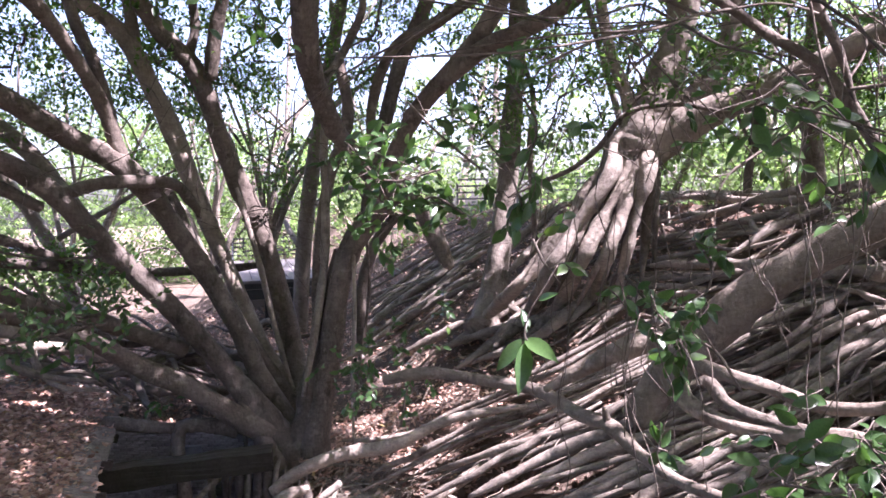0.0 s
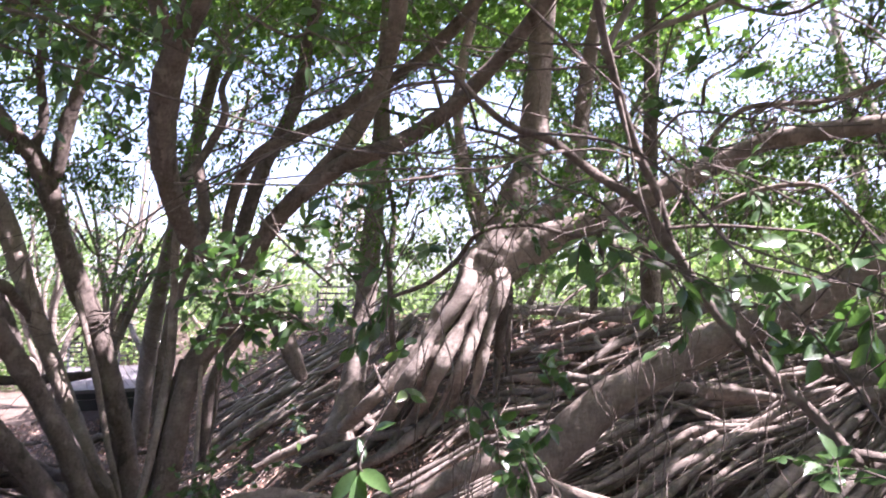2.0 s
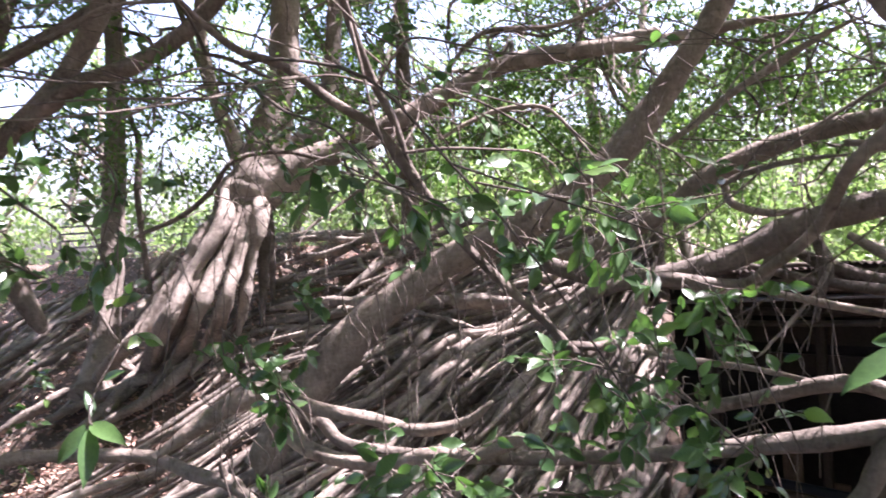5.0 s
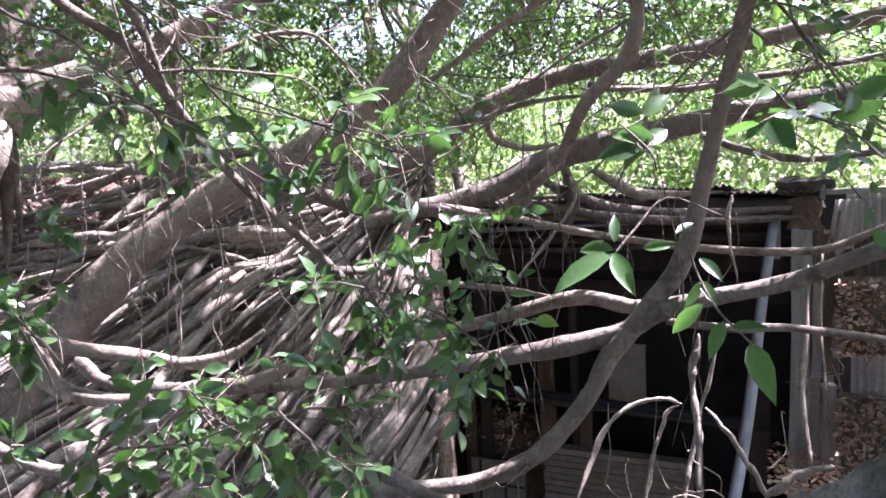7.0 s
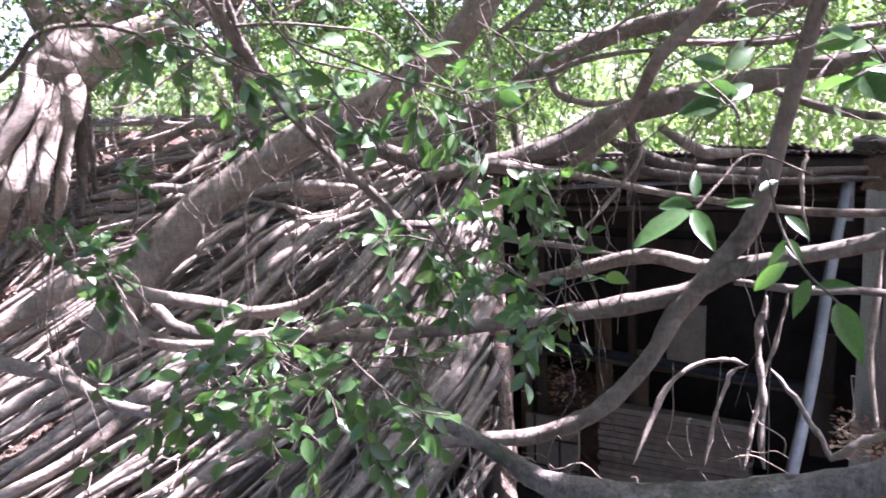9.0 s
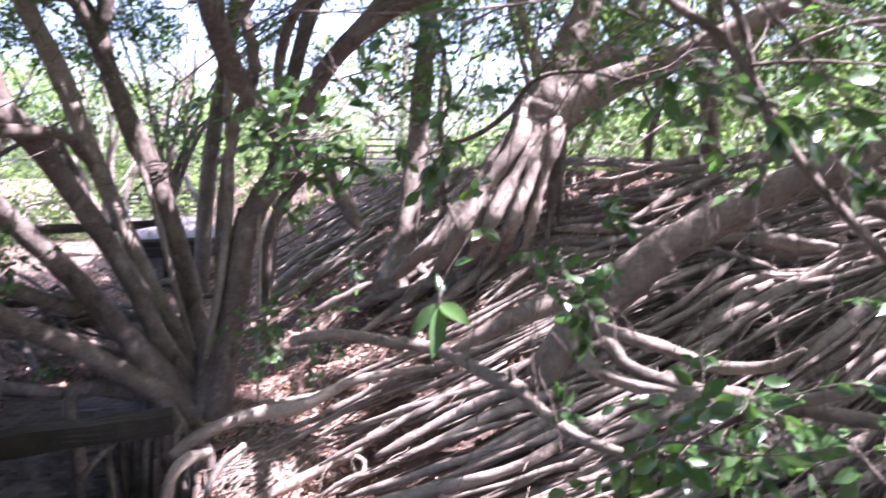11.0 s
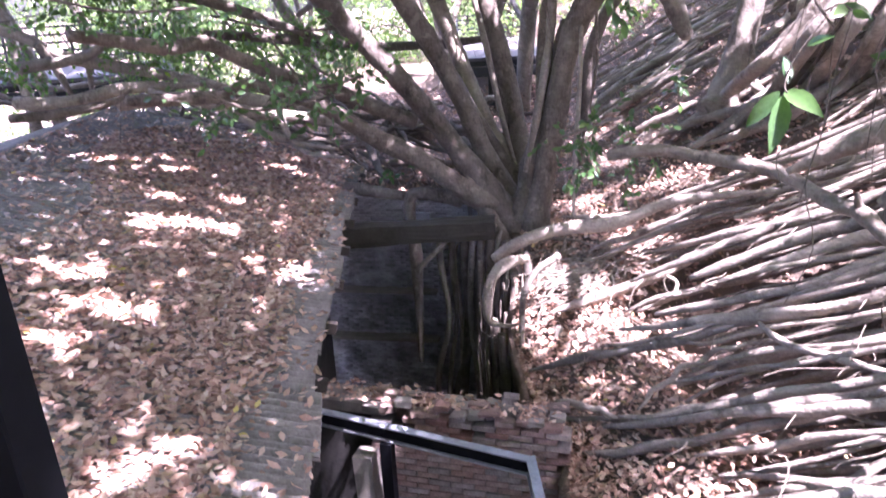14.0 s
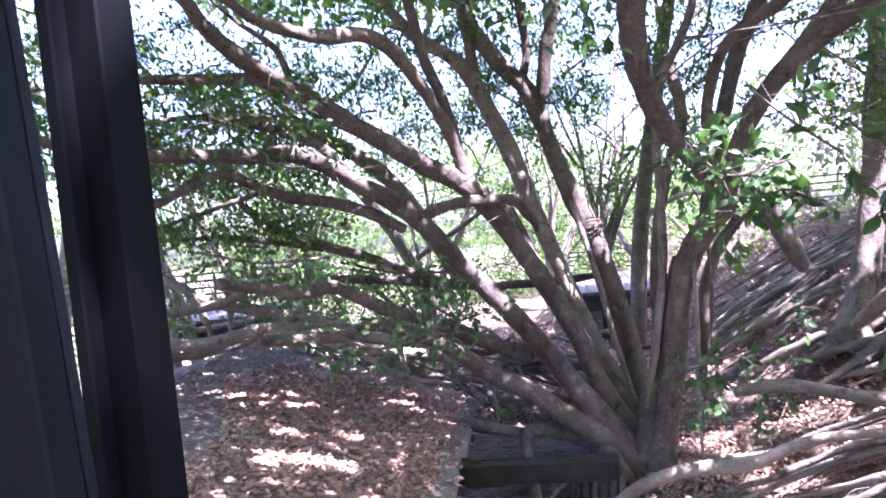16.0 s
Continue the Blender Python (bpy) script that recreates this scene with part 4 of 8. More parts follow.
limb("stub", tree_one, [(-0.84, 9.91, 7.02, 0.128), (-0.58, 9.83, 7.21, 0.133), (-0.34, 9.69, 7.08, 0.131), (-0.17, 9.60, 6.80, 0.130), (-0.04, 9.49, 6.51, 0.116), (0.04, 9.43, 6.33, 0.091), (0.07, 9.42, 6.27, 0.061)], label="broken branch stub")
limb("stem", tree_one, [(-1.69, 10.16, 4.49, 0.102), (-1.82, 10.54, 5.54, 0.090), (-1.80, 10.74, 6.57, 0.091), (-1.62, 10.87, 7.55, 0.092), (-1.35, 10.93, 8.36, 0.100), (-1.44, 10.89, 9.17, 0.094)])
limb("stem", tree_one, [(-1.22, 10.65, 5.01, 0.077), (-1.22, 10.87, 5.81, 0.092), (-1.05, 11.04, 6.46, 0.100), (-0.71, 11.18, 6.95, 0.087)])
limb("stem", tree_one, [(-2.08, 9.80, 3.20, 0.300), (-2.02, 9.86, 3.80, 0.255), (-1.88, 9.93, 4.40, 0.200), (-1.74, 10.03, 5.10, 0.140), (-1.60, 10.10, 5.90, 0.090), (-1.45, 10.08, 6.50, 0.055)], rough=0.16)
limb("stem", tree_one, [(-2.05, 9.55, 3.30, 0.200), (-2.32, 9.62, 3.80, 0.190), (-2.50, 9.66, 4.20, 0.130), (-2.72, 9.66, 4.60, 0.070)], rough=0.2)
limb("aerial_root", tree_one, [(-1.10, 9.86, 7.00, 0.026), (-1.19, 9.84, 6.64, 0.028), (-1.20, 9.75, 5.68, 0.030), (-1.23, 9.58, 4.75, 0.033), (-1.22, 9.37, 4.00, 0.045)], bark_pale, 8, 0.14)
limb("aerial_root", tree_one, [(-1.45, 9.95, 8.50, 0.045), (-1.57, 10.04, 8.00, 0.055), (-1.59, 10.09, 7.02, 0.060), (-1.63, 10.06, 6.26, 0.060), (-1.75, 9.83, 5.38, 0.065), (-1.90, 9.70, 4.60, 0.080)], bark_pale, 9, 0.12)
limb("aerial_root", tree_one, [(-1.00, 10.20, 7.30, 0.018), (-1.08, 10.26, 7.01, 0.020), (-1.04, 10.21, 5.92, 0.022), (-1.18, 10.05, 5.02, 0.026), (-1.25, 9.90, 4.20, 0.035)], bark, 7, 0.14)
limb("aerial_root", tree_one, [(-3.90, 10.70, 7.20, 0.045), (-3.47, 10.57, 6.20, 0.055), (-3.02, 10.47, 5.40, 0.062), (-2.57, 10.30, 4.75, 0.070), (-2.12, 10.10, 3.90, 0.085)], bark, 9, 0.14)
limb("aerial_root", tree_one, [(-3.02, 11.00, 7.40, 0.036), (-2.70, 10.93, 6.20, 0.046), (-2.48, 10.80, 5.30, 0.052), (-2.16, 10.45, 4.40, 0.065)], bark_pale, 9, 0.14)
limb("limb", tree_one, [(-2.10, 9.93, 3.94, 0.225), (-2.68, 9.58, 4.33, 0.173), (-3.26, 9.41, 4.79, 0.151), (-3.80, 9.17, 5.15, 0.137), (-4.41, 8.76, 5.66, 0.115), (-4.97, 8.26, 5.95, 0.100), (-5.18, 8.00, 5.87, 0.093), (-5.54, 7.64, 5.87, 0.086), (-5.97, 7.18, 5.91, 0.073)])
limb("limb", tree_one, [(-3.40, 9.67, 5.26, 0.114), (-3.94, 9.40, 5.54, 0.113), (-4.39, 9.02, 5.82, 0.111), (-4.78, 8.61, 6.02, 0.102), (-5.06, 8.24, 6.25, 0.100), (-5.30, 7.87, 6.48, 0.098), (-5.50, 7.48, 6.46, 0.090), (-5.79, 6.88, 6.59, 0.081), (-5.94, 6.48, 6.67, 0.068)])
limb("limb", tree_one, [(-2.75, 11.45, 6.24, 0.061), (-3.40, 11.58, 6.17, 0.078), (-4.02, 11.59, 6.15, 0.079), (-4.74, 11.21, 6.18, 0.086), (-5.54, 10.62, 6.34, 0.093), (-6.04, 10.12, 6.44, 0.084), (-6.47, 9.61, 6.51, 0.067)])
limb("aerial_root", tree_one, [(-2.82, 9.81, 4.15, 0.123), (-3.24, 9.71, 4.25, 0.102), (-3.49, 9.62, 4.25, 0.089), (-3.52, 9.55, 4.02, 0.089), (-3.42, 9.42, 3.54, 0.089), (-3.37, 9.27, 2.87, 0.083), (-3.28, 8.99, 1.99, 0.077)], bark)
limb("aerial_root", tree_one, [(-1.69, 8.69, 3.74, 0.048), (-1.91, 8.53, 3.72, 0.071), (-2.06, 8.33, 3.58, 0.070), (-2.10, 8.20, 3.29, 0.064), (-2.06, 8.17, 3.08, 0.047), (-1.87, 8.24, 3.01, 0.030), (-1.66, 8.29, 3.03, 0.024)], root_mat)
limb("aerial_root", tree_one, [(-1.27, 8.49, 3.88, 0.041), (-1.54, 8.37, 3.67, 0.046), (-1.65, 8.25, 3.43, 0.041), (-1.67, 8.17, 3.01, 0.035), (-1.65, 8.10, 2.42, 0.036), (-1.68, 7.98, 1.84, 0.037)], root_mat)
limb("aerial_root", tree_one, [(-2.17, 8.87, 3.63, 0.062), (-1.88, 9.00, 3.82, 0.080), (-1.37, 9.05, 4.02, 0.080), (-0.66, 8.96, 4.15, 0.078), (0.01, 8.96, 4.45, 0.071), (0.93, 8.75, 4.65, 0.064)], root_mat)
limb("aerial_root", tree_one, [(-3.30, 9.07, 3.31, 0.033), (-3.05, 9.26, 3.57, 0.036), (-2.67, 9.45, 3.79, 0.036), (-2.34, 9.54, 3.80, 0.033)], root_mat)
limb("aerial_root", tree_one, [(-1.21, 8.17, 3.09, 0.041), (-1.26, 8.08, 2.91, 0.046), (-1.44, 8.07, 2.72, 0.047), (-1.66, 8.10, 2.64, 0.036)], root_mat)

ring_at = [(-2.83, 11.25, 6.94)][0]
for k in range(3):
    limb("vine", tree_one, [(ring_at[0] + 0.19 * math.cos(a), ring_at[1] + 0.19 * math.sin(a), ring_at[2] + 0.05 * k + 0.05 * math.sin(a + k), 0.012) for a in np.linspace(0, 6.1, 14)], bark, 6, 0.1, per=3)


def frayed_roots():
    """Matted fine roots, dry and pale, over the litter at the edge of the pit."""
    g = np.random.default_rng(58)
    fine = []
    for k in range(150):
        x, y = g.normal(-1.12, 0.30), g.normal(8.92, 0.22)
        a = g.normal(3.75, 0.42)
        length, lift = g.uniform(0.25, 0.75), g.uniform(0.03, 0.13)
        r = g.choice([0.006, 0.010, 0.016, 0.024], p=[0.3, 0.35, 0.25, 0.1])
        pts = []
        for t in np.linspace(-0.5, 0.5, 5):
            px, py = x + math.cos(a) * t * length + g.normal(0, 0.02), y + math.sin(a) * t * length * 0.8 + g.normal(0, 0.02)
            pts.append((px, py, 3.38 + 0.62 * (py - 8.85) + lift + g.normal(0, 0.015), r * (1 - 0.5 * abs(t))))
        if r > 0.02:
            limb("root", tree_one, pts, bark_pale, 7, 0.12, per=4)
        else:
            fine.append(pts)
    tagged(joined_tubes("fibre", fine, bark_pale, tree_one, "frayed pale fine roots", sides=5, per=4), kind="stuff")
    limb("root", tree_one, [(-1.35, 8.28, 3.20, 0.040), (-1.10, 8.38, 3.28, 0.055), (-0.75, 8.44, 3.40, 0.062), (-0.25, 8.52, 3.62, 0.070), (0.20, 8.66, 3.84, 0.076), (0.75, 8.84, 4.08, 0.080)], bark_pale)
    limb("root", tree_one, [(-0.12, 8.30, 3.42, 0.022), (0.05, 8.36, 3.50, 0.028), (0.08, 8.48, 3.62, 0.030), (-0.10, 8.55, 3.70, 0.028)], bark_pale, 8)


frayed_roots()


def root_tangle():
    """Fallen limbs and roots heaped between the roof's end and the mound."""
    g = np.random.default_rng(55)
    heap = thing("root_heap", "heap of crossing pale fig roots beyond the tin roof", "roots")
    for k in range(96):
        x, y = g.uniform(-10.5, -3.0), g.uniform(11.2, 13.4)
        a = g.normal(2.75, 0.45)
        z, n, length = g.uniform(4.0, 5.2), 6, g.uniform(1.5, 4.2)
        r = g.choice([0.02, 0.035, 0.055, 0.08], p=[0.3, 0.3, 0.25, 0.15])
        pts = []
        for t in np.linspace(-0.5, 0.5, n):
            pts.append((x + math.cos(a) * t * length, y + math.sin(a) * t * length + g.normal(0, 0.08), z + g.normal(0, 0.10) + 0.12 * t * length, r * g.uniform(0.85, 1.1)))
        limb("root", heap, pts, bark_pale if k % 4 == 0 else bark, 8, 0.1, per=4)


root_tangle()


def base_curtain():
    g = np.random.default_rng(6)
    tops = [(-3.04, 9.32, 3.75), (-2.85, 9.26, 3.73), (-2.66, 9.24, 3.82), (-2.53, 9.16, 3.80), (-2.39, 9.12, 3.87), (-2.28, 9.12, 3.82), (-2.17, 9.08, 3.75), (-2.06, 9.03, 3.69), (-1.94, 8.94, 3.68), (-1.83, 8.89, 3.63), (-1.72, 8.83, 3.56), (-2.66, 9.40, 3.64), (-2.41, 9.35, 3.62), (-2.18, 9.27, 3.55), (-1.90, 8.97, 3.44), (-2.85, 9.42, 3.55), (-2.53, 9.39, 3.52), (-1.74, 8.61, 3.28), (-2.01, 8.89, 3.31), (-2.27, 9.11, 3.46)]
    for k, (x, y, z) in enumerate(tops):
        r = g.choice([0.026, 0.045, 0.065])
        q = [(x * 0.8 - 0.4, y * 0.8 + 1.95, z + 0.16, r * 0.4), (x * 0.95 - 0.1, y * 0.95 + 0.48, z + 0.05, r * 0.8), (x, y, z - 0.25, r)]
        for f in (0.3, 0.6, 1.0):
            q.append((x + g.normal(0, 0.09), y + g.normal(0, 0.07), z * (1 - f) - 0.1 * f, r * g.uniform(0.75, 1.2)))
        limb("hanging_root", tree_one, q, bark if k % 3 else root_mat, 7, 0.14, per=4)
    limb("log", tree_one, [(-4.46, 9.50, 4.38, 0.076), (-4.11, 9.54, 4.32, 0.089), (-3.60, 9.60, 4.24, 0.081)], bark, 9, 0.1)
    limb("root", tree_one, [(-3.49, 9.66, 4.30, 0.068), (-3.12, 9.77, 4.22, 0.081), (-2.72, 9.75, 4.12, 0.087)], bark, 9, 0.1)


base_curtain()


def pit_roots():
    g = np.random.default_rng(5)
    lines = []
    for k in range(80):
        y = g.uniform(8.0, 10.6)
        x = float(hole_edge(y)) + g.uniform(-0.55, 0.15)
        top = float(mat_height(x + 0.3, y)) - g.uniform(0.0, 0.25)
        r = g.choice([0.012, 0.02, 0.034, 0.055])
        lines.append([(x, y, top, r), (x + g.normal(0, .05), y + g.normal(0, .05), top - 1.3, r), (x + g.normal(0, .1), y + g.normal(0, .1), -0.1, r * 1.1)])
    for pts in lines:
        limb("hanging_root", tree_one, pts, bark, 7, 0.12, per=4)


pit_roots()

# ------------------------------------------------------------------ great fig on the slope
def buttress(pts, mat, sides=9, rough=0.16):
    """A root that starts high on the great fig's trunk as a low ridge and swells downwards."""
    a, b = pts[0], pts[1]
    head = [(a[0] + 0.22, a[1] - 0.02, a[2] + 0.62, a[3] * 0.5), (a[0] + 0.08, a[1] - 0.10, a[2] + 0.25, a[3] * 0.8), (a[0] - 0.03, a[1] - 0.12, a[2] - 0.02, a[3] * 1.0)]
    limb("root", tree_two, head + [(b[0] - 0.02, b[1] - 0.05, b[2], b[3] * 0.9)] + [(*p[:3], p[3] * 0.85) for p in pts[2:]], mat, sides + 1, rough + 0.04)


tree_two = thing("banyan_tree", "pale fig tree with fanning buttress roots on the slope", "tree")
limb("trunk", tree_two, [(2.39, 10.48, 6.95, 0.2), (2.53, 10.39, 7.42, 0.31), (2.71, 10.32, 7.80, 0.365), (2.90, 10.28, 8.21, 0.335), (3.08, 10.20, 8.77, 0.25), (3.25, 10.13, 9.35, 0.205), (3.30, 10.02, 10.13, 0.19), (3.32, 9.84, 10.93, 0.175), (3.28, 9.55, 11.85, 0.180)], bark_pale, 16, 0.1)
limb("limb", tree_two, [(2.40, 10.32, 7.34, 0.273), (2.95, 10.16, 7.81, 0.283), (3.67, 9.78, 8.22, 0.227), (4.30, 9.27, 8.51, 0.169), (4.75, 8.67, 8.78, 0.129), (5.12, 8.18, 8.99, 0.117), (5.57, 7.48, 9.10, 0.104), (5.85, 6.88, 9.09, 0.095), (6.22, 5.99, 9.05, 0.085)], bark_pale, 14)
limb("limb", tree_two, [(3.03, 10.32, 8.02, 0.244), (3.53, 10.20, 8.49, 0.197), (3.82, 10.14, 8.89, 0.163), (3.98, 10.15, 9.56, 0.144), (4.03, 10.08, 10.13, 0.131), (4.10, 9.88, 10.93, 0.118), (4.19, 9.59, 11.77, 0.096)], bark_pale)
limb("stem", tree_two, [(2.61, 10.24, 7.87, 0.157), (2.60, 10.39, 8.43, 0.118), (2.41, 10.44, 8.98, 0.091), (2.28, 10.44, 9.60, 0.092), (2.23, 10.37, 10.27, 0.086), (2.34, 10.16, 11.09, 0.079), (2.50, 9.85, 11.95, 0.066)], bark_pale)
buttress([(2.71, 10.34, 8.15, 0.083), (2.52, 10.28, 7.84, 0.120), (2.40, 10.16, 7.49, 0.148), (2.00, 10.10, 6.96, 0.113), (1.67, 10.04, 6.36, 0.112), (1.42, 11.22, 5.61, 0.147), (0.75, 10.90, 5.08, 0.107), (0.07, 10.83, 4.61, 0.079)], root_mat, 10, 0.16)
buttress([(2.76, 10.33, 8.14, 0.083), (2.59, 10.27, 7.83, 0.120), (2.48, 10.09, 7.48, 0.147), (2.16, 9.97, 6.88, 0.112), (1.82, 9.86, 6.29, 0.117), (1.60, 10.66, 5.55, 0.140), (1.03, 10.38, 5.09, 0.096)], root_mat, 10, 0.16)
buttress([(2.82, 10.31, 8.14, 0.083), (2.70, 10.24, 7.83, 0.120), (2.62, 10.05, 7.48, 0.147), (2.37, 9.92, 6.88, 0.112), (2.15, 9.80, 6.36, 0.104), (2.08, 10.42, 5.77, 0.131), (1.71, 10.17, 5.42, 0.087)], root_mat, 10, 0.16)
buttress([(2.66, 10.35, 8.15, 0.093), (2.44, 10.30, 7.84, 0.137), (2.31, 10.28, 7.50, 0.170), (1.96, 10.31, 7.12, 0.135), (1.69, 10.36, 6.66, 0.129), (1.29, 10.39, 6.19, 0.135), (0.90, 10.49, 5.79, 0.143), (0.55, 11.81, 5.20, 0.154)], bark_pale, 10, 0.16)
buttress([(2.88, 10.29, 8.14, 0.076), (2.79, 10.21, 7.83, 0.109), (2.72, 9.92, 7.47, 0.133), (2.57, 9.97, 6.87, 0.100), (2.45, 9.98, 6.34, 0.093), (2.33, 10.13, 5.80, 0.081)], root_mat, 9, 0.16)
buttress([(2.89, 10.29, 8.14, 0.055), (2.81, 10.21, 7.82, 0.082), (2.81, 10.11, 7.40, 0.101), (2.79, 10.22, 6.79, 0.089), (2.77, 10.31, 6.32, 0.076), (2.65, 10.03, 5.95, 0.074)], bark, 9, 0.16)
buttress([(2.92, 10.28, 8.14, 0.042), (2.87, 10.19, 7.82, 0.058), (2.93, 10.28, 7.48, 0.076), (2.95, 10.39, 6.78, 0.063), (2.95, 10.46, 6.22, 0.063)], bark, 8, 0.16)
buttress([(2.66, 10.35, 8.15, 0.076), (2.44, 10.30, 7.84, 0.109), (2.23, 9.94, 7.41, 0.131), (1.77, 9.94, 6.74, 0.111), (1.41, 9.86, 6.15, 0.116), (1.18, 10.97, 5.40, 0.122), (0.65, 10.73, 4.95, 0.092)], root_mat, 9, 0.16)
buttress([(2.69, 10.34, 8.15, 0.045), (2.48, 10.29, 7.84, 0.065), (2.36, 10.23, 7.26, 0.081), (2.07, 10.14, 6.73, 0.073), (1.76, 10.02, 6.21, 0.072), (1.51, 10.92, 5.56, 0.072)], bark, 8, 0.16)
buttress([(2.79, 10.32, 8.14, 0.038), (2.64, 10.25, 7.83, 0.055), (2.56, 10.13, 7.25, 0.067), (2.27, 9.99, 6.65, 0.066), (2.00, 9.91, 6.13, 0.065), (1.83, 10.39, 5.58, 0.062)], root_mat, 8, 0.16)
buttress([(2.60, 10.37, 8.15, 0.045), (2.33, 10.33, 7.85, 0.065), (2.17, 10.37, 7.19, 0.082), (1.80, 10.34, 6.58, 0.074), (1.55, 10.25, 6.20, 0.067), (1.34, 11.56, 5.62, 0.068)], root_mat, 8, 0.16)
buttress([(2.86, 10.30, 8.14, 0.028), (2.75, 10.22, 7.83, 0.041), (2.72, 10.14, 7.25, 0.054), (2.50, 10.09, 6.72, 0.054), (2.38, 10.04, 6.19, 0.053), (2.19, 10.21, 5.75, 0.047)], bark, 8, 0.16)
limb("branch", tree_two, [(4.05, 7.70, 8.34, 0.020), (3.87, 8.03, 8.23, 0.023), (3.60, 8.40, 8.08, 0.027), (3.35, 8.72, 8.04, 0.030), (2.84, 8.99, 8.19, 0.034), (2.30, 9.25, 8.13, 0.034), (1.99, 9.46, 7.74, 0.041), (1.66, 9.65, 7.48, 0.038), (1.24, 9.82, 7.31, 0.032), (0.88, 9.96, 7.14, 0.023)], bark)
limb("trunk", thing("slender_fig_tree", "slender pale fig trunk with flared roots", "tree"), [(0.58, 11.57, 5.06, 0.303), (0.72, 11.88, 5.46, 0.224), (0.85, 12.03, 6.08, 0.187), (0.99, 12.16, 6.90, 0.173), (1.11, 12.22, 7.82, 0.166), (1.18, 12.23, 8.64, 0.152), (1.26, 12.18, 9.53, 0.145), (1.29, 11.99, 10.64, 0.130), (1.35, 11.70, 11.74, 0.123), (1.37, 11.32, 12.81, 0.107)], bark_pale, 14, 0.12)
slender = bpy.data.objects["slender_fig_tree"]
limb("root", slender, [(0.67, 11.80, 5.65, 0.130), (0.50, 11.75, 5.21, 0.092), (0.22, 11.72, 4.95, 0.077), (-0.28, 11.85, 4.67, 0.054)], bark_pale, 8, 0.15)
limb("root", slender, [(0.82, 11.70, 5.66, 0.114), (0.70, 11.64, 5.18, 0.084), (0.56, 11.26, 5.02, 0.074)], bark_pale, 8, 0.15)
limb("root", slender, [(0.98, 11.92, 6.00, 0.100), (1.04, 11.75, 5.47, 0.092), (1.20, 11.15, 5.37, 0.073)], bark_pale, 8, 0.15)
limb("stem", slender, [(1.54, 12.49, 6.41, 0.057), (1.50, 12.51, 7.26, 0.057), (1.47, 12.47, 8.01, 0.065), (1.54, 12.38, 8.74, 0.057), (1.35, 12.18, 9.44, 0.048)], bark, 8)

back_tree = thing("distant_fig_tree", "pale fan of fig stems behind the deck", "tree")
base = [(-3.91, 16.73, 6.24, 0.089)][0]
for k in range(17):
    a, length, w = -0.62 + 1.24 * k / 16 + random.uniform(-0.08, 0.08), random.uniform(2.6, 4.4), random.uniform(0.035, 0.075)
    pts = [(base[0] + math.sin(a) * 0.1, base[1], base[2], w)]
    for t in (0.2, 0.45, 0.7, 1.0):
        lean = a * (0.55 + 0.45 * t) + random.uniform(-0.07, 0.07)
        pts.append((base[0] + math.sin(lean) * length * t + random.uniform(-0.06, 0.06), base[1] + random.uniform(-0.35, 0.35) * t, base[2] + math.cos(lean) * length * t, w * (1.05 - 0.75 * t)))
    limb("stem", back_tree, pts, bark_pale, 8)
for foot, count, wide in (((-6.6, 21.5, 5.2), 9, 0.11), ((-9.6, 19.0, 4.8), 8, 0.12), ((-2.2, 24.0, 5.2), 7, 0.1), ((-14.5, 19.5, 4.6), 8, 0.12)):
    grove = thing("distant_fig_tree", "pale spreading fig stems in the bright wood", "tree")
    for k in range(count):
        a, length, w = random.uniform(-0.75, 0.75), random.uniform(4.0, 7.5), wide * random.uniform(0.5, 1.0)
        pts = [(foot[0] + a * 0.25, foot[1], foot[2] - 5.3, w * 1.1), (foot[0] + a * 0.3, foot[1], foot[2], w)]
        for t in (0.2, 0.45, 0.7, 1.0):
            lean = a * (0.5 + 0.5 * t) + random.uniform(-0.08, 0.08)
            pts.append((foot[0] + a * 0.3 + math.sin(lean) * length * t, foot[1] + random.uniform(-0.5, 0.5) * t, foot[2] + math.cos(lean) * length * t, w * (1.0 - 0.7 * t)))
        limb("stem", grove, pts, bark_pale, 8)
limb("stem", back_tree, [(-3.96, 16.50, 6.00, 0.110), (-3.90, 16.74, 6.43, 0.100), (-3.74, 16.79, 6.87, 0.078)], bark_pale, 8)
upright_fig = thing("distant_fig_tree", "upright fig trunk beyond the ridge", "tree")
limb("branch", upright_fig, [(5.75, 11.62, 7.92, 0.084), (5.57, 11.66, 8.45, 0.067), (5.47, 11.72, 9.07, 0.059), (5.41, 11.68, 9.92, 0.043)], bark)
limb("trunk", upright_fig, [(5.81, 11.63, 6.95, 0.184), (5.78, 11.64, 7.48, 0.167), (5.72, 11.60, 8.26, 0.151), (5.70, 11.48, 9.19, 0.142), (5.65, 11.21, 10.37, 0.126), (5.40, 10.56, 12.31, 0.100)], bark)
crooked_fig = thing("distant_fig_tree", "thin crooked fig stem beyond the ridge", "tree")
limb("branch", crooked_fig, [(5.16, 12.44, 7.96, 0.043), (4.97, 12.48, 8.34, 0.039), (4.88, 12.46, 8.76, 0.030)], bark)
limb("trunk", crooked_fig, [(5.09, 12.50, 6.98, 0.070), (5.12, 12.48, 7.54, 0.070), (5.22, 12.40, 8.09, 0.061), (5.11, 12.35, 8.92, 0.052)], bark)

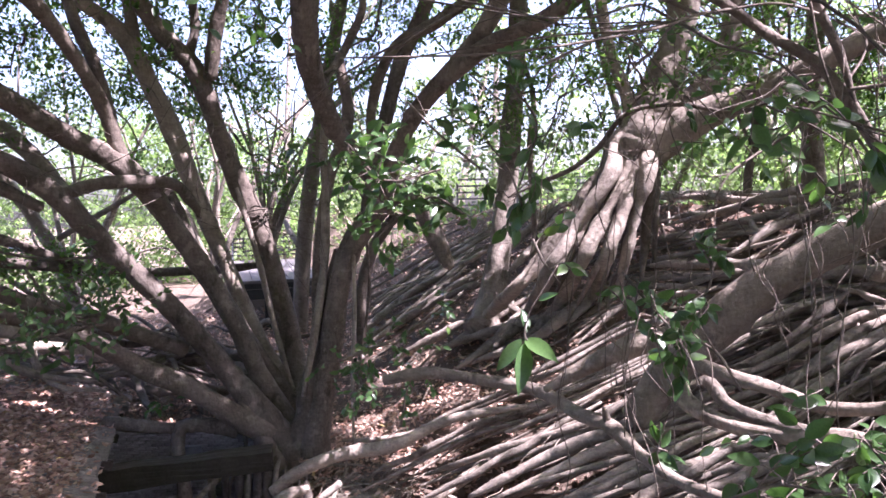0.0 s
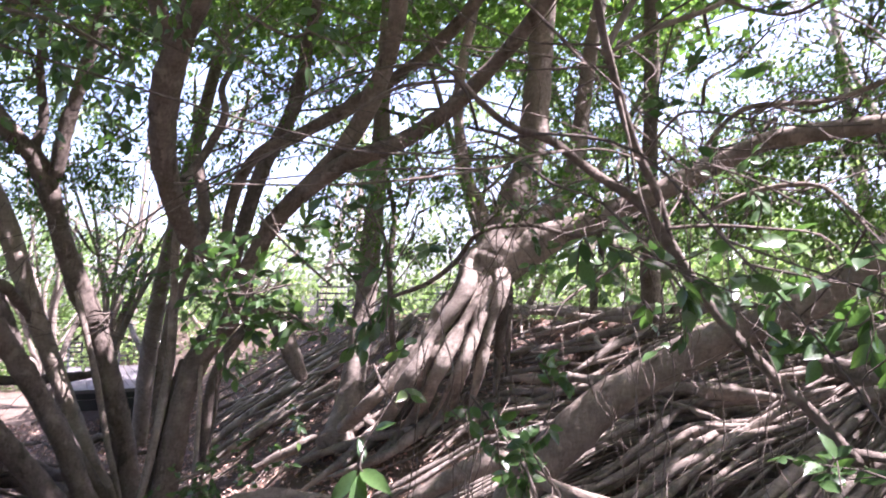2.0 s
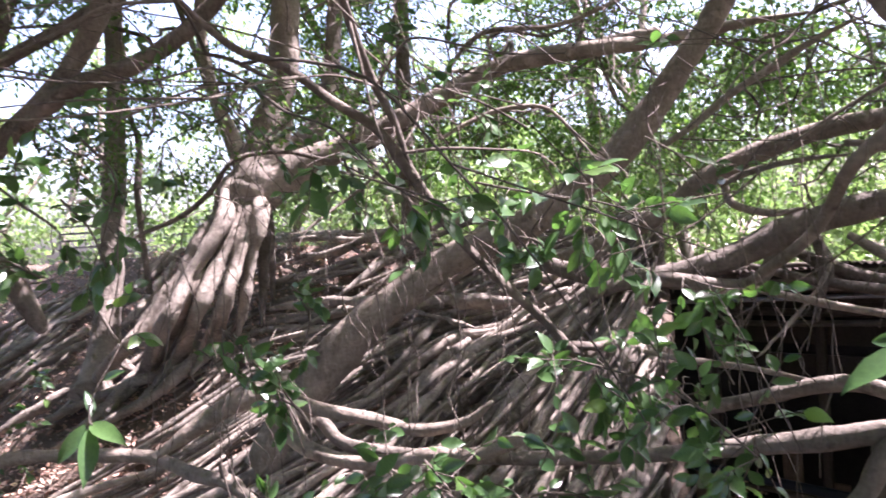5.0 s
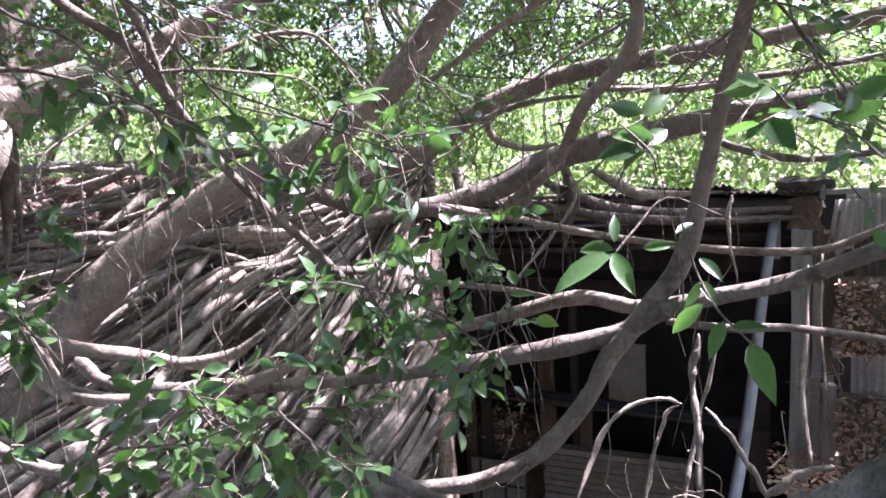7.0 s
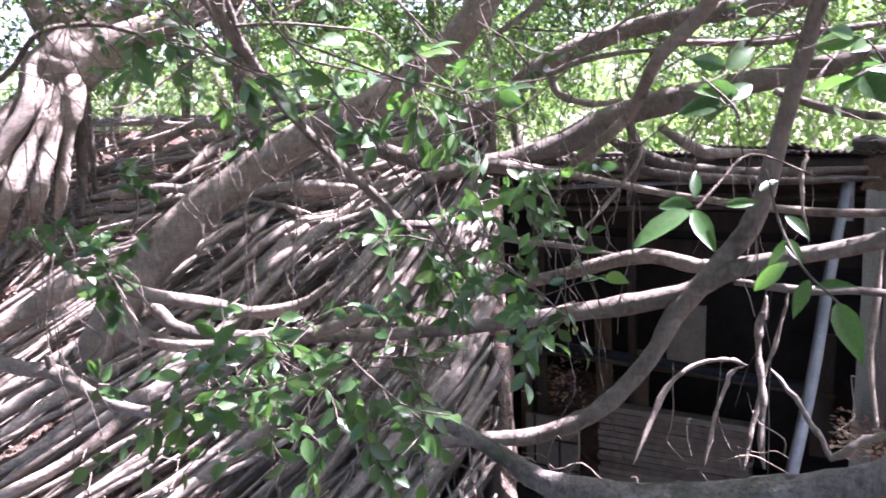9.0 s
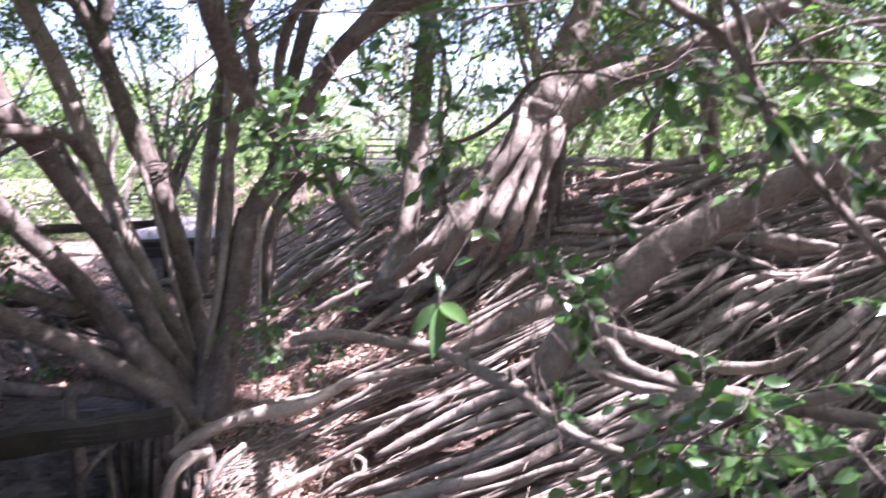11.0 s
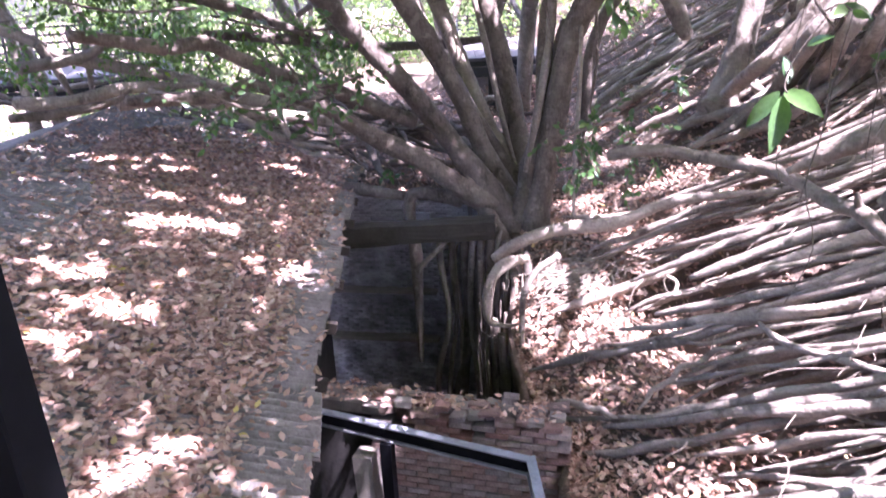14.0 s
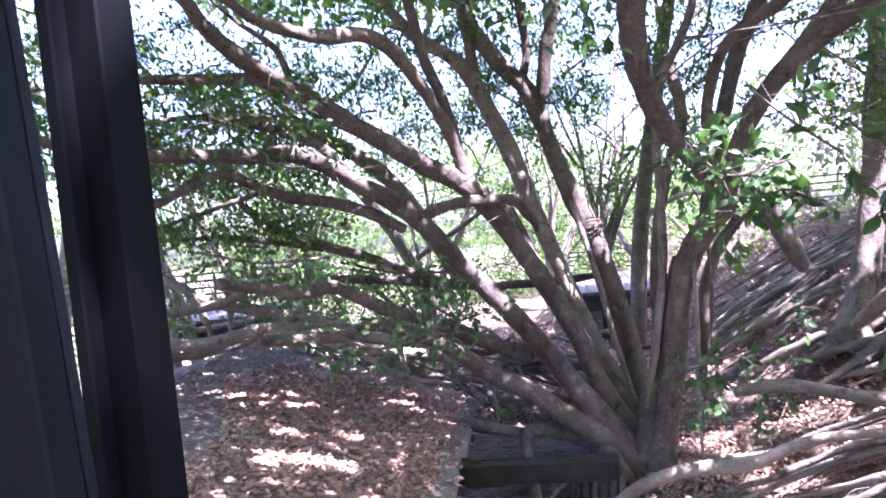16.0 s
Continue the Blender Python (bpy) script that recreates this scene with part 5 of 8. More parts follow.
# ------------------------------------------------------------------ leaning limbs before the roots
tree_three = thing("leaning_fig_tree", "thick brown leaning fig limb with long side branches", "tree")
limb("trunk", tree_three, [(1.90, 7.41, 4.83, 0.172), (2.17, 7.35, 5.26, 0.193), (2.48, 7.24, 5.67, 0.209), (2.99, 7.04, 6.17, 0.198), (3.47, 6.76, 6.54, 0.179), (3.93, 6.43, 6.86, 0.164), (4.26, 6.00, 7.06, 0.153), (4.63, 5.74, 7.30, 0.145), (4.98, 5.44, 7.63, 0.145), (5.21, 5.18, 8.01, 0.136), (5.41, 4.88, 8.45, 0.117), (5.55, 4.62, 8.81, 0.105), (5.65, 4.27, 9.33, 0.091), (5.66, 3.93, 9.88, 0.074), (5.53, 3.62, 10.49, 0.055)], bark_tan, 16)
limb("branch", tree_three, [(1.89, 6.02, 5.95, 0.095), (1.45, 6.12, 5.80, 0.103), (1.14, 6.25, 5.62, 0.096), (0.84, 6.36, 5.43, 0.077)], bark_tan)
limb("branch", tree_three, [(-0.62, 7.19, 5.36, 0.062), (-0.17, 7.13, 5.43, 0.066), (0.31, 6.91, 5.40, 0.064), (0.79, 6.56, 5.38, 0.066), (1.12, 6.16, 5.25, 0.067), (1.28, 5.91, 5.24, 0.069), (1.42, 5.53, 5.14, 0.054), (1.59, 5.12, 5.07, 0.048), (1.79, 4.62, 5.11, 0.044), (2.01, 4.18, 5.14, 0.042)], bark_tan, label="long low branch with a knob")
limb("stub", tree_three, [(1.29, 5.91, 5.23, 0.045), (1.26, 5.89, 5.33, 0.032), (1.24, 5.86, 5.39, 0.020)], bark_tan, 8)
limb("branch", tree_three, [(1.64, 5.88, 5.94, 0.080), (1.94, 5.54, 5.77, 0.062), (2.29, 5.16, 5.68, 0.056), (2.47, 4.84, 5.64, 0.054), (2.73, 4.59, 5.70, 0.050), (2.87, 4.42, 5.85, 0.042)], bark_tan)
limb("branch", tree_three, [(1.76, 5.92, 5.74, 0.122), (1.82, 5.62, 5.49, 0.079), (2.06, 5.29, 5.39, 0.065), (2.31, 4.96, 5.41, 0.066), (2.49, 4.66, 5.49, 0.067), (2.68, 4.33, 5.54, 0.065), (2.88, 3.88, 5.74, 0.068)], bark_tan)
# boughs on the right
bough = thing("spreading_fig_tree", "grey-brown spreading fig boughs with a forked stem", "tree")
limb("bough", bough, [(2.04, 5.77, 5.61, 0.070), (2.16, 5.47, 5.45, 0.060), (2.62, 5.04, 5.37, 0.058), (3.02, 4.49, 5.40, 0.059), (3.52, 3.79, 5.48, 0.063), (3.84, 3.25, 5.59, 0.070), (4.08, 2.71, 5.72, 0.084), (4.22, 2.37, 5.83, 0.079), (4.31, 2.10, 5.99, 0.068), (4.42, 1.72, 6.11, 0.061), (4.45, 1.41, 6.20, 0.056), (4.47, 1.13, 6.33, 0.055), (4.46, 0.86, 6.45, 0.051)], bark_tan)
limb("bough", bough, [(3.70, 3.98, 5.67, 0.043), (3.89, 3.69, 5.72, 0.053), (4.10, 3.36, 5.82, 0.056), (4.35, 2.80, 5.99, 0.064), (4.44, 2.37, 5.95, 0.059), (4.56, 1.97, 6.03, 0.061), (4.69, 1.50, 6.16, 0.059), (4.68, 1.14, 6.33, 0.055), (4.67, 0.86, 6.45, 0.050)], bark_tan)
limb("branch", bough, [(4.38, 2.14, 5.90, 0.032), (4.64, 1.82, 5.84, 0.032), (4.86, 1.57, 5.83, 0.033), (5.10, 1.11, 5.77, 0.033), (5.24, 0.90, 5.72, 0.031)], bark_tan)
limb("branch", bough, [(5.19, 4.11, 6.43, 0.034), (5.32, 3.60, 6.33, 0.037), (5.54, 3.09, 6.23, 0.037), (5.90, 2.40, 6.13, 0.041), (6.00, 1.88, 6.14, 0.040), (6.00, 1.61, 6.22, 0.039), (6.01, 1.26, 6.41, 0.039)], bark_tan)
limb("branch", bough, [(4.33, 4.46, 6.00, 0.024), (4.43, 4.09, 5.96, 0.031), (4.51, 3.55, 5.95, 0.034), (4.53, 3.03, 5.92, 0.032)], bark_tan)
limb("stem", bough, [(3.06, 3.67, 4.79, 0.058), (3.30, 3.37, 4.83, 0.064), (3.54, 3.03, 4.89, 0.069), (3.81, 2.71, 5.10, 0.071), (4.04, 2.51, 5.42, 0.073), (4.16, 2.41, 5.70, 0.076), (4.31, 2.21, 6.01, 0.081), (4.41, 2.03, 6.31, 0.074), (4.43, 1.89, 6.84, 0.064), (4.39, 1.73, 7.38, 0.056), (4.30, 1.58, 7.74, 0.055), (4.19, 1.45, 7.99, 0.051)], bark_tan)
limb("branch", bough, [(4.09, 3.25, 6.58, 0.040), (3.96, 2.65, 6.91, 0.042), (3.75, 2.26, 7.25, 0.047), (3.72, 2.00, 7.43, 0.048), (3.66, 1.87, 7.59, 0.047), (3.58, 1.84, 7.77, 0.044), (3.44, 1.90, 7.95, 0.038), (3.26, 1.96, 8.19, 0.033), (3.14, 1.95, 8.48, 0.025)], bark_tan)
limb("bough", bough, [(2.84, 3.12, 5.16, 0.059), (2.92, 2.77, 5.06, 0.063), (2.97, 2.52, 4.98, 0.081), (3.06, 2.23, 4.96, 0.099), (3.37, 1.73, 4.99, 0.114), (3.59, 1.24, 5.14, 0.127), (3.69, 0.90, 5.33, 0.134), (3.73, 0.64, 5.52, 0.138)], bark_mossy, 18, 0.13, label="thick mossy horizontal bough")
# their trunk stands beside the walkway
limb("trunk", bough, [(6.0, -1.5, -0.1, 0.42), (6.05, -1.45, 2.5, 0.34), (6.1, -1.4, 5.5, 0.3), (6.2, -1.5, 8.5, 0.24), (6.5, -1.7, 12.5, 0.16)], bark_tan, 14)
for end in ((4.46, 0.86, 6.45, 0.05), (4.67, 0.86, 6.45, 0.05), (5.24, 0.90, 5.72, 0.03), (6.01, 1.26, 6.41, 0.038), (3.73, 0.64, 5.52, 0.135)):
    limb("limb", bough, [end, tuple(end[k] * 0.5 + v * 0.5 for k, v in enumerate((6.05, -1.3, end[2] - 0.3, end[3] + 0.05))), (6.08, -1.4, end[2] - 0.5, end[3] + 0.06)], bark_tan, 10)
# crossing twigged branches near the walkway
crossing = thing("bare_fig_branch", "crossing dark fig branches hanging before the roots", "branch")
limb("branch", crossing, [(0.73, 3.24, 8.18, 0.011), (0.86, 3.30, 8.07, 0.017), (1.03, 3.34, 7.96, 0.021), (1.23, 3.35, 7.90, 0.025), (1.46, 3.35, 7.74, 0.026), (1.68, 3.34, 7.60, 0.030), (1.83, 3.35, 7.41, 0.033), (2.03, 3.36, 7.12, 0.031), (2.29, 3.31, 6.81, 0.028), (2.53, 3.24, 6.56, 0.032), (2.70, 3.20, 6.36, 0.037), (3.04, 3.31, 6.37, 0.032), (3.43, 3.51, 6.44, 0.030)])
limb("branch", crossing, [(1.27, 2.89, 8.63, 0.021), (1.35, 3.02, 8.43, 0.021), (1.45, 3.12, 8.20, 0.024), (1.61, 3.26, 7.89, 0.026), (1.75, 3.30, 7.64, 0.027), (1.85, 3.34, 7.39, 0.026)])
limb("branch", crossing, [(0.94, 2.97, 8.46, 0.010), (1.18, 3.07, 8.31, 0.011), (1.40, 3.16, 8.16, 0.012)])
limb("branch", crossing, [(2.68, 3.21, 6.40, 0.030), (2.84, 3.15, 6.39, 0.026), (3.08, 3.23, 6.47, 0.028), (3.39, 3.38, 6.63, 0.034), (3.73, 3.63, 6.80, 0.035)])
# boughs behind, across the top
high = thing("spreading_fig_tree", "long high fig boughs crossing above the roof ridge", "tree")
limb("bough", high, [(4.89, 7.49, 6.82, 0.116), (5.42, 6.89, 6.67, 0.125), (6.00, 6.04, 7.03, 0.126), (6.31, 5.42, 7.46, 0.128), (6.64, 4.52, 7.75, 0.119), (7.01, 3.57, 7.83, 0.111), (7.19, 2.46, 7.89, 0.097), (7.26, 1.53, 7.97, 0.080), (7.27, 0.88, 8.06, 0.065)], bark_tan)
limb("bough", high, [(4.75, 6.39, 6.66, 0.103), (5.33, 5.80, 6.44, 0.127), (5.91, 5.11, 6.57, 0.156), (6.33, 4.32, 6.93, 0.157), (6.83, 3.36, 7.14, 0.135), (7.13, 2.44, 7.29, 0.110), (7.29, 1.61, 7.36, 0.094)], bark_tan)
limb("bough", high, [(4.85, 5.79, 6.34, 0.088), (5.31, 5.42, 6.47, 0.098), (6.02, 4.83, 6.36, 0.089), (6.27, 4.56, 6.80, 0.099), (6.53, 4.05, 7.05, 0.088)], bark_tan)
limb("branch", high, [(5.56, 3.49, 7.52, 0.033), (6.03, 2.92, 7.44, 0.043), (6.29, 2.61, 7.48, 0.039), (6.56, 2.22, 7.51, 0.035), (6.84, 1.69, 7.58, 0.031), (7.06, 1.18, 7.69, 0.023)], bark_tan)
limb("branch", high, [(5.54, 4.64, 7.35, 0.037), (5.59, 4.59, 7.13, 0.046), (5.80, 4.35, 7.02, 0.046), (5.97, 4.14, 7.05, 0.042)], bark_tan)
limb("branch", high, [(6.47, 2.96, 7.05, 0.041), (6.65, 2.58, 6.88, 0.045), (6.81, 2.18, 6.80, 0.041), (7.01, 1.52, 6.85, 0.036), (7.13, 0.99, 6.92, 0.027)], bark_tan)
limb("branch", high, [(3.72, 7.51, 8.33, 0.137), (4.28, 7.18, 8.60, 0.131), (4.74, 6.72, 8.84, 0.119), (5.41, 6.08, 8.86, 0.107), (5.90, 5.50, 8.84, 0.085), (6.27, 4.93, 8.87, 0.063), (6.57, 4.38, 8.84, 0.036)], bark_tan)
limb("branch", high, [(4.35, 4.14, 7.59, 0.031), (4.52, 3.94, 7.75, 0.035), (4.66, 3.76, 7.91, 0.035), (4.83, 3.52, 8.07, 0.035), (5.00, 3.24, 8.23, 0.031), (5.13, 3.01, 8.31, 0.023)], bark_tan)
limb("branch", high, [(4.71, 2.78, 7.40, 0.028), (4.97, 2.54, 7.38, 0.032), (5.17, 2.38, 7.37, 0.032), (5.40, 2.14, 7.42, 0.029)], bark_tan)
limb("branch", high, [(5.08, 4.27, 7.28, 0.030), (5.25, 4.07, 7.38, 0.034), (5.47, 3.79, 7.43, 0.034), (5.57, 3.48, 7.43, 0.033)], bark_tan)
limb("branch", high, [(1.56, 3.47, 8.39, 0.023), (1.65, 3.48, 8.55, 0.024), (1.75, 3.48, 8.71, 0.024), (1.92, 3.44, 8.86, 0.022)], bark_tan)
limb("branch", high, [(1.68, 3.61, 8.47, 0.016), (1.95, 3.66, 8.63, 0.020), (2.29, 3.65, 8.77, 0.021), (2.65, 3.57, 8.99, 0.022)], bark_tan)
limb("branch", high, [(2.72, 4.65, 7.73, 0.017), (2.94, 4.51, 7.85, 0.021), (3.16, 4.35, 7.91, 0.021), (3.37, 4.20, 7.87, 0.017), (3.56, 4.09, 7.61, 0.014), (3.65, 4.02, 7.48, 0.009)], bark_tan)
limb("branch", high, [(3.71, 6.26, 8.60, 0.024), (3.87, 6.10, 8.84, 0.029), (4.07, 5.94, 8.94, 0.029), (4.53, 5.62, 8.92, 0.029), (4.85, 5.31, 9.02, 0.033), (5.13, 4.99, 9.17, 0.033)], bark_tan)
limb("branch", high, [(4.24, 6.15, 8.65, 0.020), (4.14, 6.15, 8.92, 0.022), (4.37, 5.96, 9.01, 0.022)], bark_tan)
limb("branch", high, [(0.87, 3.58, 8.01, 0.010), (1.03, 3.55, 7.97, 0.013), (1.17, 3.53, 7.90, 0.013), (1.28, 3.46, 7.84, 0.010)], bark_tan)
limb("branch", high, [(0.57, 4.08, 7.77, 0.008), (0.76, 3.94, 7.84, 0.009), (0.97, 3.79, 7.89, 0.011), (1.22, 3.53, 7.86, 0.011)], bark_tan)
limb("trunk", high, [(8.4, -0.9, -0.1, 0.4), (8.35, -0.8, 3.5, 0.32), (8.3, -0.7, 7.5, 0.26), (8.5, -1.0, 12.0, 0.16)], bark_tan, 14)
for end in ((7.27, 0.88, 8.06, 0.065), (7.29, 1.61, 7.36, 0.09), (7.06, 1.18, 7.69, 0.022), (7.13, 0.99, 6.92, 0.026)):
    limb("limb", high, [end, (end[0] * 0.5 + 4.2, end[1] * 0.5 - 0.3, end[2] - 0.15, end[3] + 0.03), (8.3, -0.72, end[2] - 0.4, end[3] + 0.05)], bark_tan, 10)
limb("log", high, [(4.71, 16.33, 7.21, 0.088), (5.32, 15.09, 7.17, 0.093), (5.91, 13.79, 7.12, 0.087), (6.30, 12.50, 7.14, 0.072)], bark_pale)

# ------------------------------------------------------------------ brick walls round the pit
def brick_wall(name, label, m, width, height, mat, courses_mesh, ragged=0.0, length=0.235, course=0.068, thick=0.24, limit=300):
    wall = thing(name, label, "wall", kind="structure")
    box("wall_core", (width - 0.02, thick - 0.04, height - 0.2), m @ pose(width / 2, 0, (height - 0.2) / 2), mortar if mat == brick_red else brick_grey, wall)
    bm = box_bm(length - 0.012, thick * 0.5, course - 0.011, 0.005)
    bm.transform(Matrix.Translation((0, 0, 0)))
    me = bpy.data.meshes.new("brick")
    bm.to_mesh(me)
    bm.free()
    me.materials.append(mat)
    g = np.random.default_rng(len(name))
    rows = int(height / course)
    rest, made = [], 0
    for k in range(rows - 3, rows):
        for c in range(int(width / length)):
            rest.append(m @ pose((c + 0.5) * length, thick * 0.26, (k + 0.5) * course, g.normal(0, 0.8), 0, g.normal(0, 1.0)))
    for k in range(rows - 1, -1, -1):
        for c in range(int(width / length) + 1):
            x = (c + (0.5 if k % 2 else 0.0)) * length
            if x > width - length * 0.3 or (k >= rows - 2 and g.random() < ragged):
                continue
            mm = m @ pose(x + length * 0.5, -thick * 0.26 - g.uniform(0, 0.012), (k + 0.5) * course, g.normal(0, 0.8), 0, g.normal(0, 1.0))
            if made < limit:
                ob = new("brick", me)
                ob.parent, ob.matrix_basis = wall, mm
                made += 1
            else:
                rest.append(mm)
    if rest:
        corner = np.array([(x, y, z) for x in (-0.5, 0.5) for y in (-0.5, 0.5) for z in (-0.5, 0.5)]) * (length - 0.012, thick * 0.5, course - 0.011)
        v = np.vstack([np.array([mm @ Vector(c) for c in corner]) for mm in rest])
        q = np.array([(0, 1, 3, 2), (4, 6, 7, 5), (0, 4, 5, 1), (2, 3, 7, 6), (0, 2, 6, 4), (1, 5, 7, 3)])
        f = (np.arange(len(rest))[:, None, None] * 8 + q[None]).reshape(-1, 4)
        tagged(mesh_object("lower_bricks", v, f, mat, wall, smooth=False, sizes=1), kind="stuff")
    return wall


brick_wall("wall_brick", "low old red brick wall with a broken top", pose(-2.80, 6.20, 0, 0, 0, 0.5), 1.88, 3.02, brick_red, None, 0.3, thick=0.36)
brick_wall("wall_grey", "soot-grey stepped brick wall at the back of the pit", pose(-5.6, 10.2, 0, 0, 0, 6.0), 2.9, 4.05, brick_grey, None, 0.2, 0.17, 0.047)


def wall_details():
    ledge = thing("wall_ledge", "grey stone ledges and mossy timber beam across the pit", "beam")
    rough_box((2.5, 0.26, 0.25), pose(-3.4, 8.78, 3.97, 4, -1, 15.5), timber_mossy, "beam", ledge, "mossy squared timber beam", 0.018, 2, 7)
    # two black panels added as shade: below the slab, behind the pit
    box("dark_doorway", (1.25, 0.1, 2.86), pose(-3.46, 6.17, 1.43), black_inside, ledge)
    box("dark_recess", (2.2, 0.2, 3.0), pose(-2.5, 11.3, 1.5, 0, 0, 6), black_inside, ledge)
    box("pale_board", (0.28, 0.06, 0.5), pose(-3.55, 10.1, 3.6, 0, 0, 6), galvanised, ledge)
    box("stone_strip", (2.2, 0.2, 0.06), pose(-4.5, 10.15, 2.55, 0, 0, 6), mortar, ledge)
    box("stone_strip", (2.2, 0.24, 0.06), pose(-4.5, 10.13, 1.75, 0, 0, 6), mortar, ledge)
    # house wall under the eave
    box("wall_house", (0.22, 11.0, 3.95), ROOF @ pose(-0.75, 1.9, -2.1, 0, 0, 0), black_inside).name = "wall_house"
    tagged(bpy.data.objects["wall_house"], "house wall under the eave, coloured near-black for shade", "wall", kind="structure")
    # capping stones on the brick wall
    g = np.random.default_rng(8)
    cap = thing("capping_stones", "loose broken capping stones on the brick wall", "stones")
    box("slab", (1.35, 0.3, 0.15), pose(-3.33, 6.24, 2.99, 2, 1, 1), stone_grey, cap, "long grey stone slab", bevel=0.02)
    for k in range(39):
        x = -2.75 + (k % 13) * 0.148 + g.uniform(-0.03, 0.03)
        sx = g.uniform(0.12, 0.22)
        bm = box_bm(sx, g.uniform(0.1, 0.15), g.uniform(0.045, 0.075), 0.008)
        for v in bm.verts:
            v.co += Vector(g.normal(0, 0.006, 3))
        bm.transform(pose(x, 6.07 + (k // 13) * 0.13, 3.03 + g.uniform(0, 0.05) * (k % 3), g.normal(0, 3), g.normal(0, 4), g.normal(3, 7)))
        part("stone", bm, brick_red if g.random() < 0.65 else stone_grey, cap)
    p = np.stack([g.uniform(-3.9, -0.9, 420), g.uniform(6.02, 6.4, 420), g.uniform(3.07, 3.13, 420)], 1)
    flat_leaves("leaf_litter", p, 0.085, g, "dry leaves on the broken wall top")


wall_details()


def bank(name, label, edge, y0, y1, inset):
    ys = np.linspace(y0, y1, 160)
    v = []
    for y in ys:
        x = float(edge(y))
        top = float(mat_height(x, y)) - 0.08
        for k, f in enumerate(np.linspace(0, 1, 8)):
            v.append((x + inset * f + 0.05 * noise.noise((x * 3, y * 3, f * 6)), y, top * (1 - f) - 0.05 * f))
    i, j = np.meshgrid(np.arange(159), np.arange(7), indexing="ij")
    a = (i * 8 + j).ravel()
    ob = mesh_object(name, v, np.stack([a, a + 1, a + 9, a + 8], -1), soil, sizes=1)
    m = ob.modifiers.new("thick", "SOLIDIFY")
    m.thickness = 0.1
    tagged(ob, label, "wall", kind="structure")


bank("wall_pit_side", "root-covered earth wall beside the pit", hole_edge, 1.3, 16.0, 0.25)
bank("wall_gable", "dark broken gable end under the roots", gable_edge, 1.3, 12.0, -1.2)


def steel_frame():
    fr = thing("steel_frame", "galvanised steel beam frame bracing the ruin", "frame")

    def beam(a, b):
        a, b = Vector(a), Vector(b)
        d = b - a
        m = Matrix.Translation((a + b) / 2) @ d.to_track_quat("X", "Z").to_matrix().to_4x4()
        # dark web, pale flanges: shade and light on one beam put into colour
        box("web", (d.length, 0.012, 0.13), m, steel_dark, fr)
        box("flange", (d.length, 0.085, 0.014), m @ pose(0, 0, 0.071), galvanised, fr)
        box("flange", (d.length, 0.085, 0.014), m @ pose(0, 0, -0.071), galvanised, fr)

    beam((-4.1, 6.01, 2.97), (-1.06, 5.516, 2.97))
    beam((-1.09, 5.56, 2.975), (-0.39, 3.4, 2.975))
    box("post", (0.11, 0.11, 2.88), pose(-2.50, 5.73, 1.44), steel_dark, fr)
    box("pier", (0.2, 0.2, 2.7), pose(-2.74, 5.84, 1.3, 0, -2, 0), timber_grey, fr)


steel_frame()

# ------------------------------------------------------------------ ruined shed
SHED = pose(6.9, 7.4, 0, 0, 0, -69.3)     # local x along the front, local y into the shed


def corrugated(name, parent, x0, x1, z0, z1, y, mat, lean=0.0, label=""):
    """An upright corrugated sheet on the shed's front, with a torn lower edge."""
    n, rows = int((x1 - x0) / 0.0127), 5
    g = np.random.default_rng(int(abs(x0 * 100 + z0 * 10)))
    torn = np.interp(np.arange(n), np.linspace(0, n, 9), g.uniform(0, 0.09, 9))
    v = []
    for b in range(rows):
        for a in range(n):
            x = x0 + (x1 - x0) * a / (n - 1)
            z = z0 + torn[a] + (z1 - z0 - torn[a]) * b / (rows - 1)
            v.append(SHED @ Vector((x + lean * (z - z0), y + 0.016 * math.sin(x / 0.076 * 6.283) + 0.02 * noise.noise((x * 2, z * 2, 3)), z)))
    f = [(b * n + a, b * n + a + 1, b * n + n + a + 1, b * n + n + a) for b in range(rows - 1) for a in range(n - 1)]
    ob = mesh_object(name, v, f, mat, parent, label)
    thick = ob.modifiers.new("thick", "SOLIDIFY")
    thick.thickness = 0.006
    return ob


